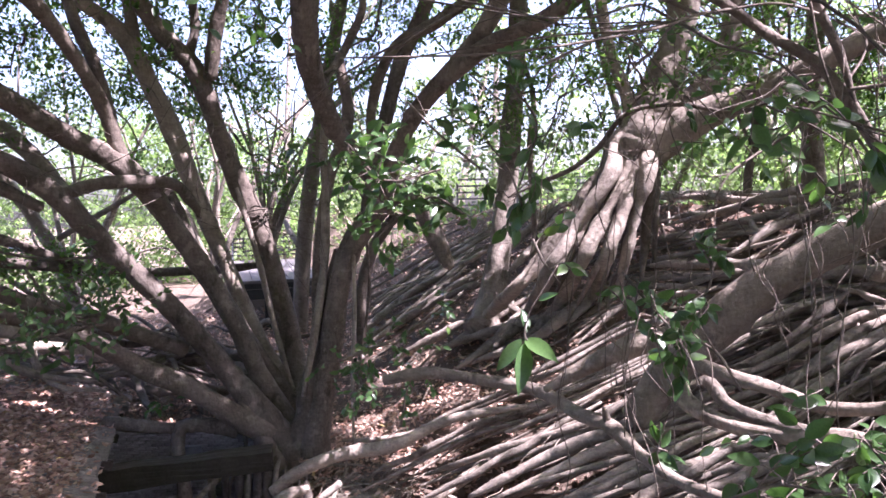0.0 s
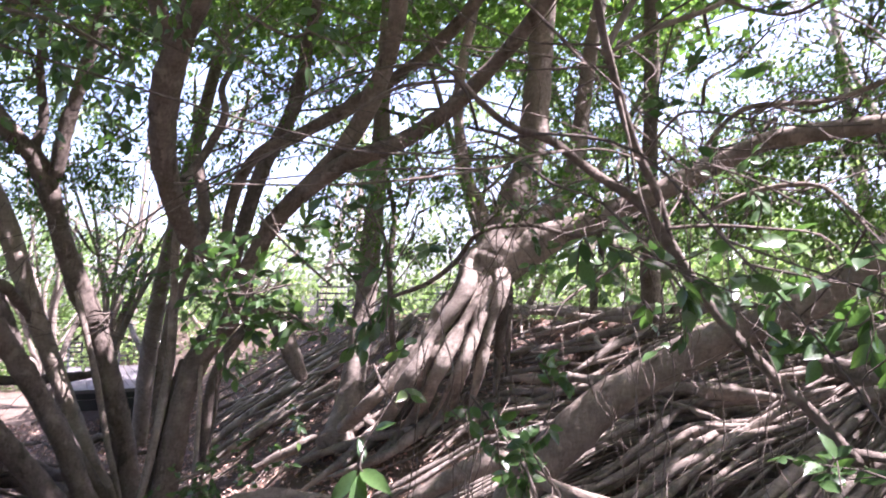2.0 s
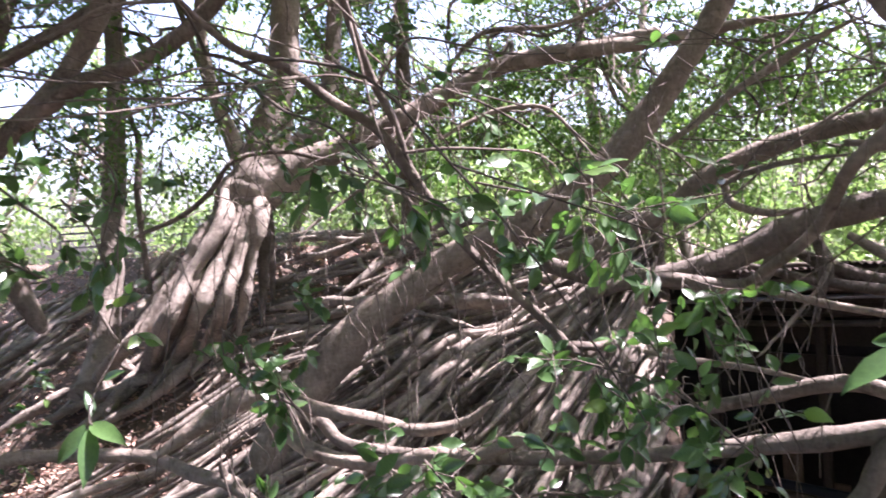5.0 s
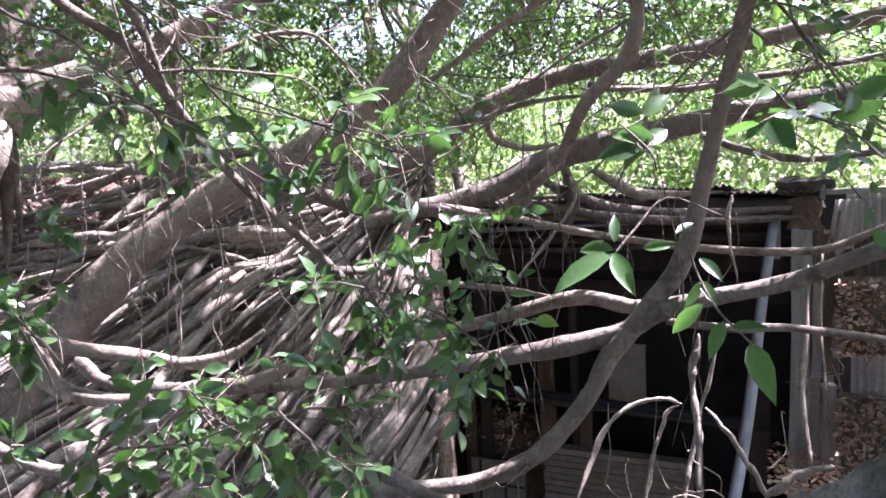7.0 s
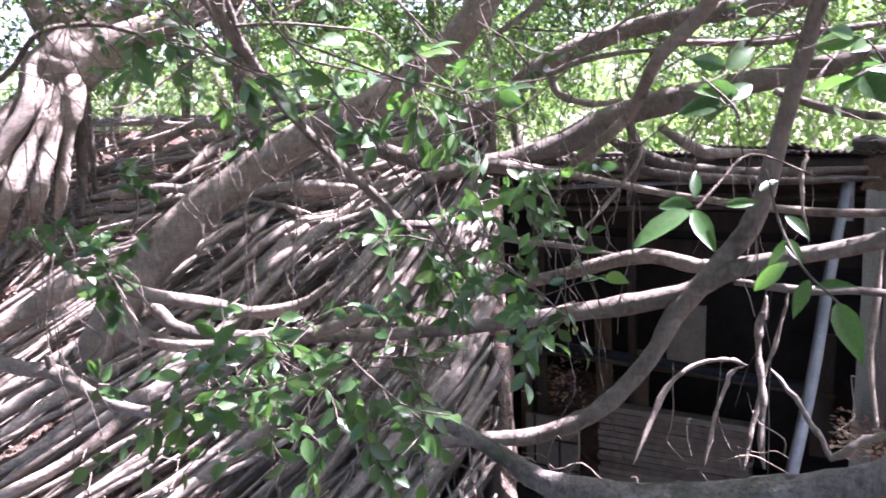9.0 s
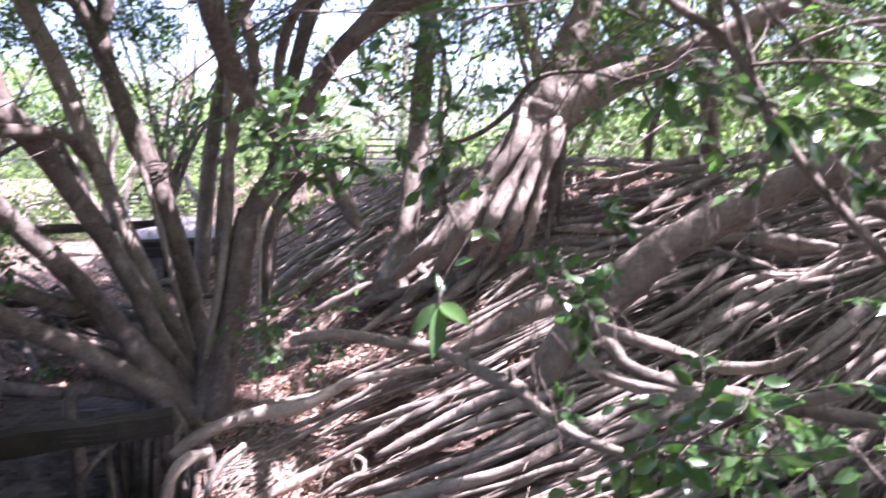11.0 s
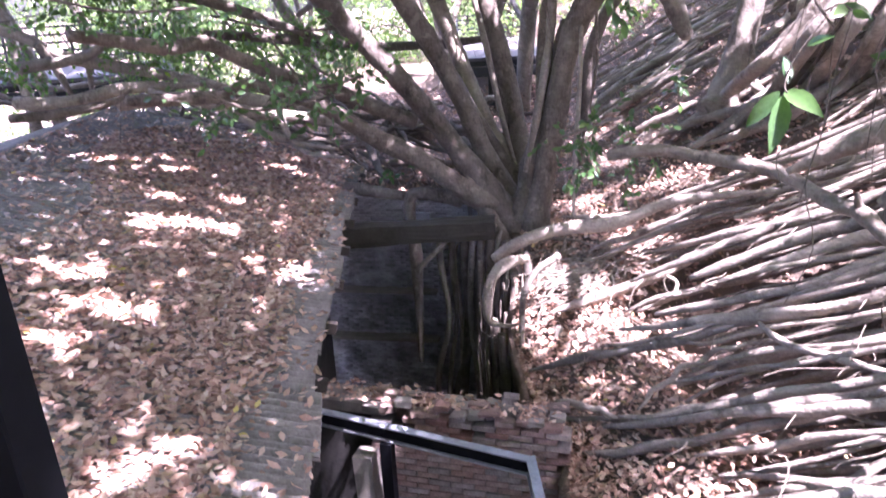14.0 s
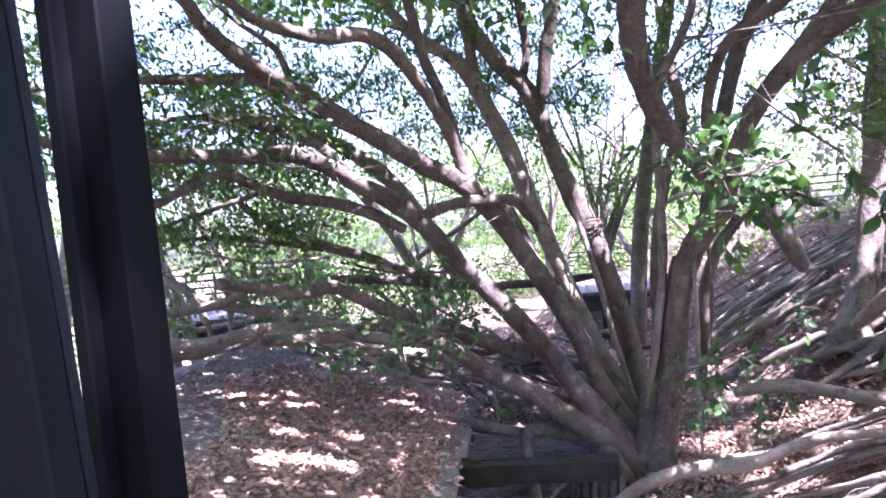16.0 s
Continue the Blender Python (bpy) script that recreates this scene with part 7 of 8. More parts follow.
def dapples():
    """Small gaps cut in the leaves, to drop spots of sun on limbs, roots and the tin roof."""
    g = np.random.default_rng(63)
    wood = np.vstack([np.array(v) for v in anchors.values()])
    wood = wood[(np.abs(wood[:, 0]) < 8) & (wood[:, 1] > 1.5) & (wood[:, 1] < 13) & (wood[:, 2] > 3.4) & (wood[:, 2] < 9.5)]
    on_wood = wood[g.integers(0, len(wood), 170)] + g.normal(0, 0.05, (170, 3))
    y = 2.5 + g.random(150) ** 1.2 * 10
    x = hole_edge(y) + g.random(150) * (np.minimum(gable_edge(y), 5.5) - hole_edge(y))
    on_roots = np.stack([x, y, mat_height(x, y)], 1)
    on_tin = np.array([roof_point(a, b) for a, b in zip(g.uniform(0.2, 4.0, 34), g.uniform(-2.0, 8.8, 34))])
    return [(c, w) for c, w in zip(np.vstack([on_wood, on_roots, on_tin]), g.choice([-0.03, 0.0, 0.04], 354))]


sun_spots = [(np.array(c[:3]), r) for spots, r in sun_gaps for c in spots] + dapples()


def thin(p):
    """Leaves left out where shafts of sun come through the canopy."""
    d = np.array(sun_dir)
    e1 = np.cross(d, (0, 0, 1.0))
    e1 /= np.linalg.norm(e1)
    e2 = np.cross(d, e1)
    a, u, v = p @ d, p @ e1, p @ e2
    keep = np.ones(len(p), bool)
    for c, r in sun_spots:
        keep &= (a - c @ d < 0.6) | ((u - c @ e1) ** 2 + (v - c @ e2) ** 2 > (r * 1.3 + 0.13) ** 2)
    return p[keep]


def crown(parent, spots, size, each, spread, mat=leaf_green, label="", width=0.5):
    """Boughs, then twigs grown from the nearest wood, with leaves strung along each twig."""
    a = np.array(anchors[parent.name])
    pts, twigs = [], []
    for c, r, n in spots:
        for tips, boughs in ((clumps(fg, c, r, max(3, n // 10), 1, 0.0), True), (clumps(fg, c, r, n, 1, 0.0), False)):
            near = np.array([np.min(np.linalg.norm(a - t, axis=1)) for t in tips])
            for tip in tips[np.argsort(near)]:
                dist = np.linalg.norm(a - tip, axis=1) + fg.uniform(0, 0.35, len(a))
                base = a[np.argmin(dist)]
                far = float(np.linalg.norm(tip - base))
                if far > 4.5 or far < 0.12:
                    continue
                bend = 0.13 if boughs else 0.16
                m1 = base + (tip - base) * 0.33 + fg.normal(0, bend * far, 3) * 0.8
                m2 = base + (tip - base) * 0.68 + fg.normal(0, bend * far, 3) * 0.8
                r0 = (0.013 + 0.012 * far) if boughs else (0.004 + 0.006 * far)
                line = np.array([base, m1, m2, tip])
                twigs.append([(*base, r0), (*m1, r0 * 0.8), (*m2, r0 * 0.6), (*tip, r0 * 0.35 + 0.002)])
                ext = curve_points([(*q, 0) for q in line], 4)[:, :3]
                a = np.vstack([a, ext[3:]])
                t = fg.uniform(0.45, 1.0, each // 3 if boughs else each) * (len(ext) - 1)
                k = np.minimum(t.astype(int), len(ext) - 2)
                q = ext[k] + (ext[k + 1] - ext[k]) * (t - k)[:, None]
                pts.append(q + fg.normal(0, spread, q.shape) * np.array([1, 1, 0.75]))
    leaf_mesh("crown", thin(np.vstack(pts)), size, mat, parent, label, fg, 0.35, width)
    wood = joined_tubes("twig_tangle", twigs, bark, parent, sides=5, per=4)
    tagged(wood, kind="stuff")


crown(tree_one, [((-6.0, 11.5, 9.6), (3.6, 3.0, 1.5), 260), ((-2.0, 12.0, 10.6), (3.4, 3.0, 1.9), 210), ((-8.0, 8.5, 8.4), (2.4, 2.4, 1.1), 170), ((-8.5, 9.0, 6.4), (2.6, 2.6, 0.6), 55),
                 ((-6.5, 10.5, 6.2), (2.6, 1.6, 0.5), 45), ((-6.6, 7.0, 8.4), (1.9, 1.6, 0.7), 110), ((-7.2, 8.6, 7.3), (1.8, 1.6, 0.4), 80), ((-3.5, 14.0, 9.0), (3.6, 2.0, 2.2), 160), ((-1.5, 10.5, 11.8), (3.2, 2.6, 1.0), 180), ((-9.5, 9.5, 9.6), (2.8, 3.0, 1.6), 150), ((-7.5, 12.6, 5.9), (3.2, 1.4, 0.9), 45), ((-8.5, 6.5, 9.6), (2.0, 2.0, 1.2), 90)], 0.092, 46, 0.13)
crown(tree_two, [((2.6, 13.0, 10.8), (3.6, 3.2, 2.0), 200), ((5.8, 10.5, 9.9), (3.0, 2.8, 1.5), 190), ((1.5, 11.5, 8.6), (2.2, 1.5, 0.9), 80), ((6.5, 14.0, 9.5), (3.0, 2.5, 2.2), 170), ((4.6, 9.6, 11.4), (3.2, 2.6, 1.2), 90), ((4.3, 8.4, 8.6), (1.8, 1.1, 0.8), 45), ((1.9, 8.7, 8.7), (1.4, 0.8, 0.6), 40)], 0.092, 46, 0.13)
crown(high, [((7.8, 7.8, 8.9), (2.8, 2.8, 1.3), 190), ((8.8, 5.0, 8.8), (2.4, 2.6, 1.2), 180), ((10.5, 3.0, 8.4), (2.0, 2.2, 1.4), 120), ((6.2, 9.5, 8.6), (2.2, 2.2, 1.0), 90), ((10.5, 8.0, 8.2), (2.2, 3.4, 1.6), 140), ((7.6, 7.2, 10.9), (2.6, 2.6, 1.0), 120)], 0.092, 44, 0.125)
crown(bough, [((4.4, 2.0, 9.2), (1.6, 1.4, 0.7), 90), ((5.4, 1.0, 8.5), (1.0, 0.9, 0.6), 50)], 0.09, 34, 0.11)


def twiglets(parent, count, reach, seed, low=6.6):
    """Bare, forking twigs along a tree's lesser limbs."""
    g = np.random.default_rng(seed)
    a = np.array(anchors[parent.name])
    a = a[(a[:, 2] > low) & (a[:, 2] < 10.5)]
    lines = []
    for k in range(count):
        p = a[g.integers(0, len(a))]
        way = g.normal(0, 1, 3) * np.array([1, 1, 0.55])
        way *= reach * g.uniform(0.5, 1.2) / (np.linalg.norm(way) * 4)
        r, pts = g.uniform(0.004, 0.011), []
        for q in range(6):
            pts.append((*p, r * (1 - 0.14 * q)))
            if q == 3:
                side = way * 0.8 + g.normal(0, 0.4, 3) * np.linalg.norm(way)
                lines.append([(*p, r * 0.5), (*(p + side * 0.8 + g.normal(0, 0.03, 3)), r * 0.4), (*(p + side * 1.7), r * 0.25)])
            p = p + way
            way = way + g.normal(0, 0.22, 3) * np.linalg.norm(way) + np.array([0, 0, -0.006])
        lines.append(pts)
    tagged(joined_tubes("twiglet", lines, bark, parent, sides=5, per=3), kind="stuff")


twiglets(crossing, 20, 1.1, 301, 7.3)
twiglets(bough, 45, 1.3, 302, 7.6)
twiglets(high, 90, 1.6, 303, 7.4)
twiglets(tree_one, 120, 1.7, 304)
twiglets(tree_two, 60, 1.8, 305)
twiglets(tree_three, 18, 1.2, 306)


def canopy():
    """The leaf roof high overhead, mostly unseen, shaped to throw the dappled shade."""
    g = np.random.default_rng(77)
    n = 9200
    c = np.stack([g.uniform(-12, 15, n), g.uniform(-15, 18, n), g.uniform(12.8, 15.5, n)], 1)
    c = c[(c[:, 1] < 11) | ((c[:, 0] > -3) & (c[:, 0] < 9) & (g.random(n) < 0.68)) | ((c[:, 0] <= -3) & (g.random(n) < 0.8))]
    n = len(c)
    c = c[(c[:, 0] < 8.5) | (g.random(n) < 0.42)]
    # extra clumps added up-sun of the pit to keep it in shade
    pit_shade = np.array([(x, y, 3.0) for x, y in zip(g.uniform(-4.2, -1.0, 170), g.uniform(4.6, 9.6, 170))])
    c = np.vstack([c, pit_shade + np.array(sun_dir) * 12.4 + g.normal(0, 0.3, pit_shade.shape)])
    n = len(c)
    p = (c[:, None, :] + g.normal(0, 0.4, (n, 26, 3)) * np.array([1, 1, 0.5])).reshape(-1, 3)
    # unthinned leaves added up-sun to keep sunlight off the grey wall
    n = 260
    wall_shade = np.stack([g.uniform(-5.2, -2.4, n), g.uniform(9.9, 10.5, n), g.uniform(2.2, 4.0, n)], 1)
    p = np.vstack([thin(p), np.repeat(wall_shade + np.array(sun_dir) * 11.8, 6, 0) + g.normal(0, 0.16, (n * 6, 3))])
    ob = leaf_mesh("overhead_canopy", p, 0.27, leaf_green, None, "", g, 0.2, 0.62)
    tagged(ob, "dense fig canopy over the ruin, mostly unseen, shaped for dappled shade", "foliage", kind="stuff")


canopy()


def sky_blocker():
    """An unseen leaf mass, added behind the walkway to block sky light."""
    g = np.random.default_rng(78)
    n = 1250
    az, r = np.radians(g.uniform(95, 265, n)), g.uniform(6.5, 11.0, n)
    c = np.stack([np.sin(az) * r, np.cos(az) * r - 1.0, g.uniform(0.5, 14.0, n)], 1)
    p = (c[:, None, :] + g.normal(0, 0.45, (n, 18, 3))).reshape(-1, 3)
    ob = leaf_mesh("thicket", p, 0.3, leaf_green, None, "", g, 0.2, 0.62)
    tagged(ob, "unseen leaf mass added behind the walkway to block sky light", "foliage", kind="stuff")


sky_blocker()


def far_wood():
    g = np.random.default_rng(41)
    pts, stems = [], []
    for k in range(1250):
        # every fourth clump stands behind the camera, unseen, added to cut sky light
        az = g.uniform(-92, 82) if k % 4 else g.uniform(82, 268)
        if az < 4 and g.random() < 0.3:
            continue
        az, r = radians(az), g.uniform(27, 38) if -55 < az < -6 else g.uniform(17, 36)
        z = 7 + (g.uniform(-4.5, 2.2) if g.random() < 0.8 else g.uniform(2.2, 8.0)) * (r / 24)
        c = np.array([math.sin(az) * r, math.cos(az) * r, z])
        sub = c + g.normal(0, 0.75, (7, 3)) * np.array([1.3, 1.3, 0.7])
        pts.append((sub[:, None, :] + g.normal(0, 0.24, (7, 26, 3)) * np.array([1, 1, 0.7])).reshape(-1, 3))
    for lo, hi, r0, r1, z0, z1, n in ((25, 86, 14, 22, 5.6, 9.4, 230), (-78, -34, 15.5, 26, 3.4, 8.6, 150), (-42, -4, 27, 36, 0.8, 10.5, 330), (-14, 25, 18, 26, 6.0, 8.6, 40)):
        for k in range(n):
            az, r = radians(g.uniform(lo, hi)), g.uniform(r0, r1)
            if radians(-55) < az < radians(-36) and r < 27:
                continue
            sub = np.array([math.sin(az) * r, math.cos(az) * r, g.uniform(z0, z1)]) + g.normal(0, 0.6, (6, 3)) * np.array([1.3, 1.3, 0.6])
            pts.append((sub[:, None, :] + g.normal(0, 0.2, (6, 26, 3)) * np.array([1, 1, 0.7])).reshape(-1, 3))
    wood = thing("far_wood", "bright sunlit fig wood behind the ruin", "trees", kind="stuff")
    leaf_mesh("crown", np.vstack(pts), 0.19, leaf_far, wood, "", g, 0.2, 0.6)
    for k in range(26):
        az = radians(g.uniform(-70, 70))
        r = g.uniform(15, 28)
        x, y = math.sin(az) * r, math.cos(az) * r
        w = g.uniform(0.06, 0.2)
        lx, ly = g.normal(0, 1.9, 2)
        stems.append([(x, y, 2.5, w), (x + lx * 0.3, y + ly * 0.3, 6.5, w * 0.85), (x + lx, y + ly, 10, w * 0.7), (x + lx * 2.0, y + ly * 2, 14, w * 0.4)])
        for h in g.uniform(4.5, 11.0, 5):
            u = (h - 2.5) / 11.5
            bx, by, a, m = x + lx * 2 * u * u, y + ly * 2 * u * u, g.uniform(0, 6.28), g.uniform(1.2, 3.2)
            stems.append([(bx, by, h, w * 0.4), (bx + math.cos(a) * m * 0.5, by + math.sin(a) * m * 0.5, h + g.uniform(0.2, 0.8), w * 0.3), (bx + math.cos(a) * m, by + math.sin(a) * m, h + g.uniform(0.3, 1.8), w * 0.12)])
    joined_tubes("stems", stems, bark_pale, wood, sides=8)


far_wood()


def big_leaf_mesh():
    """One pointed, folded fig leaf of unit length along +x."""
    bm = bmesh.new()
    rows = ((0.0, 0.0, 0.0), (0.12, 0.13, 0.012), (0.32, 0.235, 0.02), (0.55, 0.235, 0.012), (0.78, 0.14, -0.02), (0.93, 0.045, -0.06), (1.0, 0.0, -0.085))
    mid = [bm.verts.new((x, 0, z - 0.02)) for x, w, z in rows]
    for sgn in (1, -1):
        edge = [bm.verts.new((x, sgn * w, z + w * 0.22)) for x, w, z in rows[1:-1]]
        e = [mid[0], *edge, mid[-1]]
        for i in range(len(rows) - 1):
            f = [mid[i], mid[i + 1], e[i + 1], e[i]]
            f = list(dict.fromkeys(f))
            bm.faces.new(f if sgn < 0 else f[::-1])
    for f in bm.faces:
        f.smooth = True
    me = bpy.data.meshes.new("leaf")
    bm.to_mesh(me)
    bm.free()
    me.materials.append(leaf_near)
    return me


LEAF = big_leaf_mesh()


def leaf_turn(a, d, roll):
    """Blade along d, its upper face to the light above the open walkway side."""
    d = Vector(d).normalized()
    face = Vector((-a[0], -a[1], 0)).normalized() * 0.8 + sun_dir * 0.6
    side = face.cross(d).normalized()
    up = d.cross(side)
    return Matrix((d, side, up)).transposed().to_quaternion() @ Euler((roll, 0, 0)).to_quaternion()


def spray(label, twig, leaves, size=0.11):
    """A twig with single leaves: each leaf stands at a place and points towards another."""
    sp = thing("leafy_twig", label, "twig")
    stem = limb("twig", sp, twig, bark, 6, 0.05, per=4)
    for a, b in leaves:
        a, b = Vector(a[:3]), Vector(b[:3])
        d = b - a
        ob = new("leaf", LEAF)
        ob.parent = stem
        ob.matrix_basis = Matrix.LocRotScale(a, leaf_turn(a, d, random.uniform(-0.6, 0.6)), (d.length * 1.03, d.length * 0.72, d.length))
    return sp


def pairs(pts):
    return list(zip(pts[0::2], pts[1::2]))


spray("green fig leaves on a thin hanging twig", [(0.39, 2.56, 6.80, 0.003), (0.34, 2.56, 6.72, 0.003), (0.29, 2.56, 6.64, 0.003), (0.27, 2.55, 6.57, 0.003), (0.28, 2.54, 6.54, 0.003)],
      pairs([(0.27, 2.55, 6.55), (0.36, 2.42, 6.50), (0.26, 2.55, 6.55), (0.17, 2.55, 6.44), (0.27, 2.54, 6.54), (0.24, 2.46, 6.38), (0.28, 2.55, 6.57), (0.27, 2.61, 6.65), (0.32, 2.56, 6.68), (0.38, 2.51, 6.71)]))
spray("bright young fig leaves at a twig end", [(2.39, 0.80, 6.78, 0.003), (2.32, 0.96, 6.85, 0.003), (2.22, 1.01, 6.77, 0.004), (2.13, 1.04, 6.69, 0.004)],
      pairs([(2.13, 1.04, 6.70), (1.97, 1.15, 6.60), (2.13, 1.04, 6.70), (2.06, 0.93, 6.60), (2.13, 1.04, 6.71), (2.16, 1.19, 6.70), (2.14, 1.04, 6.73), (2.19, 1.07, 6.81), (2.18, 0.97, 6.71), (2.23, 0.89, 6.72), (2.23, 0.89, 6.75), (2.30, 0.87, 6.78)]))
spray("large fig leaves on a drooping twig", [(2.07, 0.79, 6.83, 0.003), (2.07, 0.75, 6.69, 0.004), (2.03, 0.67, 6.59, 0.004), (2.00, 0.58, 6.53, 0.003), (2.01, 0.55, 6.50, 0.003)],
      pairs([(2.00, 0.57, 6.52), (1.90, 0.47, 6.42), (2.03, 0.64, 6.54), (2.03, 0.54, 6.56), (2.03, 0.65, 6.56), (1.95, 0.65, 6.48), (2.07, 0.73, 6.65), (2.04, 0.76, 6.58), (2.07, 0.73, 6.65), (2.03, 0.67, 6.60), (2.06, 0.72, 6.59), (2.05, 0.81, 6.50), (2.08, 0.74, 6.71), (2.05, 0.66, 6.66)]))


clear_ways = [(c, r * 1.1) for c, r in sun_spots[:sum(len(spots) for spots, _ in sun_gaps)]]


def in_shaft(p):
    """Whether a leaf at p would stand in one of the larger shafts of sun."""
    for c, r in clear_ways:
        v = Vector(p) - Vector(c)
        along = v.dot(sun_dir)
        if along > 0.45 and (v - sun_dir * along).length < r:
            return True
    return False


def twig_bush(label, pts, count, spread, size, seed):
    """A twig through pts with side twigs, and leaves in two ranks along each."""
    g = np.random.default_rng(seed)
    sp = thing("leafy_twig", label, "twig")
    c = curve_points(pts, 12)
    stem = limb("twig", sp, pts, bark, 6, 0.05, per=4)
    lines, left = [], count
    while left > 0:
        base = c[g.integers(0, len(c))]
        way = g.normal(0, 1, 3) + np.array([0, 0, -0.25])
        way *= spread * g.uniform(0.9, 2.4) / np.linalg.norm(way)
        kink = base[:3] + way * 0.5 + g.normal(0, 0.18, 3) * np.linalg.norm(way)
        side = np.array([(*base[:3], 0.0036), (*kink, 0.0027), (*(base[:3] + way), 0.0015)])
        lines.append(side.tolist())
        path = curve_points(side, 5)[:, :3]
        n = min(left, int(g.integers(4, 9)))
        left -= n
        for m in range(n):
            u = (0.25 + 0.75 * (m + 1) / n) * (len(path) - 1)
            a = min(int(u), len(path) - 2)
            p = path[a] + (path[a + 1] - path[a]) * (u - a)
            d = (path[a + 1] - path[a]) / (np.linalg.norm(path[a + 1] - path[a]) + 1e-9)
            out = np.cross(d, (0, 0, 1.0)) * (1 if m % 2 else -1) * g.uniform(0.7, 1.3) + d * 0.9 + g.normal(0, 0.3, 3) + np.array([0, 0, -0.25])
            q = leaf_turn(p, out, g.normal(0, 0.6))
            if in_shaft(p):
                continue
            ob = new("leaf", LEAF)
            ob.parent = stem
            ob.matrix_basis = Matrix.LocRotScale(Vector(p), q, (size * g.uniform(0.65, 1.25),) * 3)
    tagged(joined_tubes("side_twig", lines, bark, sp, sides=5, per=4), kind="stuff")
    return sp


green = "glossy green fig leaves on a thin twig"
twig_bush(green, [(1.04, 4.36, 6.61, 0.007), (1.16, 4.21, 6.43, 0.007), (1.27, 4.04, 6.26, 0.007), (1.33, 3.87, 6.05, 0.005)], 92, 0.15, 0.114, 1)
twig_bush(green, [(0.38, 4.13, 7.68, 0.007), (0.53, 4.14, 7.46, 0.007), (0.43, 4.18, 7.12, 0.005)], 28, 0.2, 0.114, 2)
twig_bush(green, [(-0.66, 5.13, 7.49, 0.010), (-0.39, 5.08, 7.21, 0.010), (-0.01, 4.99, 7.27, 0.008)], 190, 0.2, 0.10, 3)
twig_bush(green, [(-0.21, 4.75, 7.69, 0.009), (-0.00, 4.78, 7.47, 0.009), (0.24, 4.69, 7.25, 0.008)], 60, 0.2, 0.11, 4)
twig_bush(green, [(-0.37, 5.19, 6.90, 0.010), (-0.09, 5.10, 7.09, 0.010), (0.14, 5.00, 6.97, 0.008)], 110, 0.16, 0.10, 23)
twig_bush("shaded dark fig leaves close overhead", [(-1.76, 4.81, 8.94, 0.014), (-1.40, 4.85, 8.87, 0.014), (-1.10, 4.98, 8.72, 0.010)], 130, 0.32, 0.12, 24)
twig_bush("shaded dark fig leaves close overhead", [(-2.20, 5.09, 9.21, 0.015), (-1.78, 5.18, 9.13, 0.015), (-1.32, 5.25, 9.31, 0.015), (-0.55, 5.20, 9.52, 0.011)], 290, 0.42, 0.12, 30)
twig_bush("shaded dark fig leaves close overhead", [(-0.31, 4.61, 8.93, 0.010), (0.00, 4.66, 8.82, 0.010), (0.17, 4.60, 8.99, 0.008)], 46, 0.22, 0.13, 31)
twig_bush(green, [(2.69, 4.45, 9.24, 0.013), (3.04, 4.10, 8.96, 0.012), (3.22, 3.68, 8.98, 0.012), (3.45, 3.44, 8.75, 0.010)], 200, 0.36, 0.115, 32)
twig_bush(green, [(1.56, 4.64, 6.79, 0.008), (1.62, 4.50, 6.59, 0.008), (1.52, 4.41, 6.40, 0.008)], 40, 0.16, 0.11, 33)
twig_bush(green, [(2.32, 3.91, 7.96, 0.007), (2.54, 3.69, 7.80, 0.007), (2.68, 3.50, 7.64, 0.007)], 40, 0.2, 0.10, 25)
twig_bush(green, [(2.79, 3.35, 8.67, 0.007), (2.92, 3.19, 8.49, 0.007), (3.04, 3.05, 8.21, 0.007)], 60, 0.3, 0.11, 26)
twig_bush(green, [(2.04, 4.12, 7.17, 0.007), (2.17, 4.06, 7.01, 0.007), (2.26, 4.00, 7.22, 0.007)], 20, 0.2, 0.12, 27)
twig_bush(green, [(0.27, 4.47, 7.40, 0.007), (0.40, 4.48, 7.23, 0.007), (0.48, 4.37, 6.96, 0.007)], 20, 0.16, 0.11, 28)
twig_bush(green, [(-1.32, 9.03, 5.19, 0.024), (-0.98, 9.09, 5.30, 0.024), (-0.63, 9.14, 5.42, 0.018)], 120, 0.2, 0.104, 5)
twig_bush(green, [(-1.18, 8.95, 4.78, 0.024), (-1.05, 8.98, 4.84, 0.024), (-0.91, 8.98, 4.77, 0.018)], 60, 0.15, 0.104, 6)
twig_bush(green, [(-0.50, 9.46, 5.44, 0.025), (-0.14, 9.51, 5.71, 0.025), (0.01, 9.53, 5.85, 0.019)], 52, 0.12, 0.104, 7)
twig_bush(green, [(-3.70, 9.24, 4.77, 0.020), (-3.57, 9.26, 4.66, 0.020), (-3.51, 9.30, 4.72, 0.016)], 32, 0.12, 0.104, 8)
twig_bush("sunlit fig leaves before the roof ridge", [(2.28, 3.45, 7.33, 0.008), (2.47, 3.22, 7.25, 0.008), (2.70, 2.94, 7.17, 0.006), (2.84, 2.83, 7.10, 0.005)], 95, 0.23, 0.15, 9)
twig_bush("sunlit fig leaves before the roof ridge", [(2.36, 3.18, 7.02, 0.008), (2.45, 3.12, 6.98, 0.008), (2.49, 3.09, 6.86, 0.006)], 20, 0.14, 0.14, 10)
twig_bush(green, [(1.07, 3.05, 5.74, 0.006), (1.37, 2.89, 5.87, 0.006), (1.53, 2.77, 6.03, 0.005), (1.61, 2.70, 5.92, 0.004)], 105, 0.26, 0.108, 11)
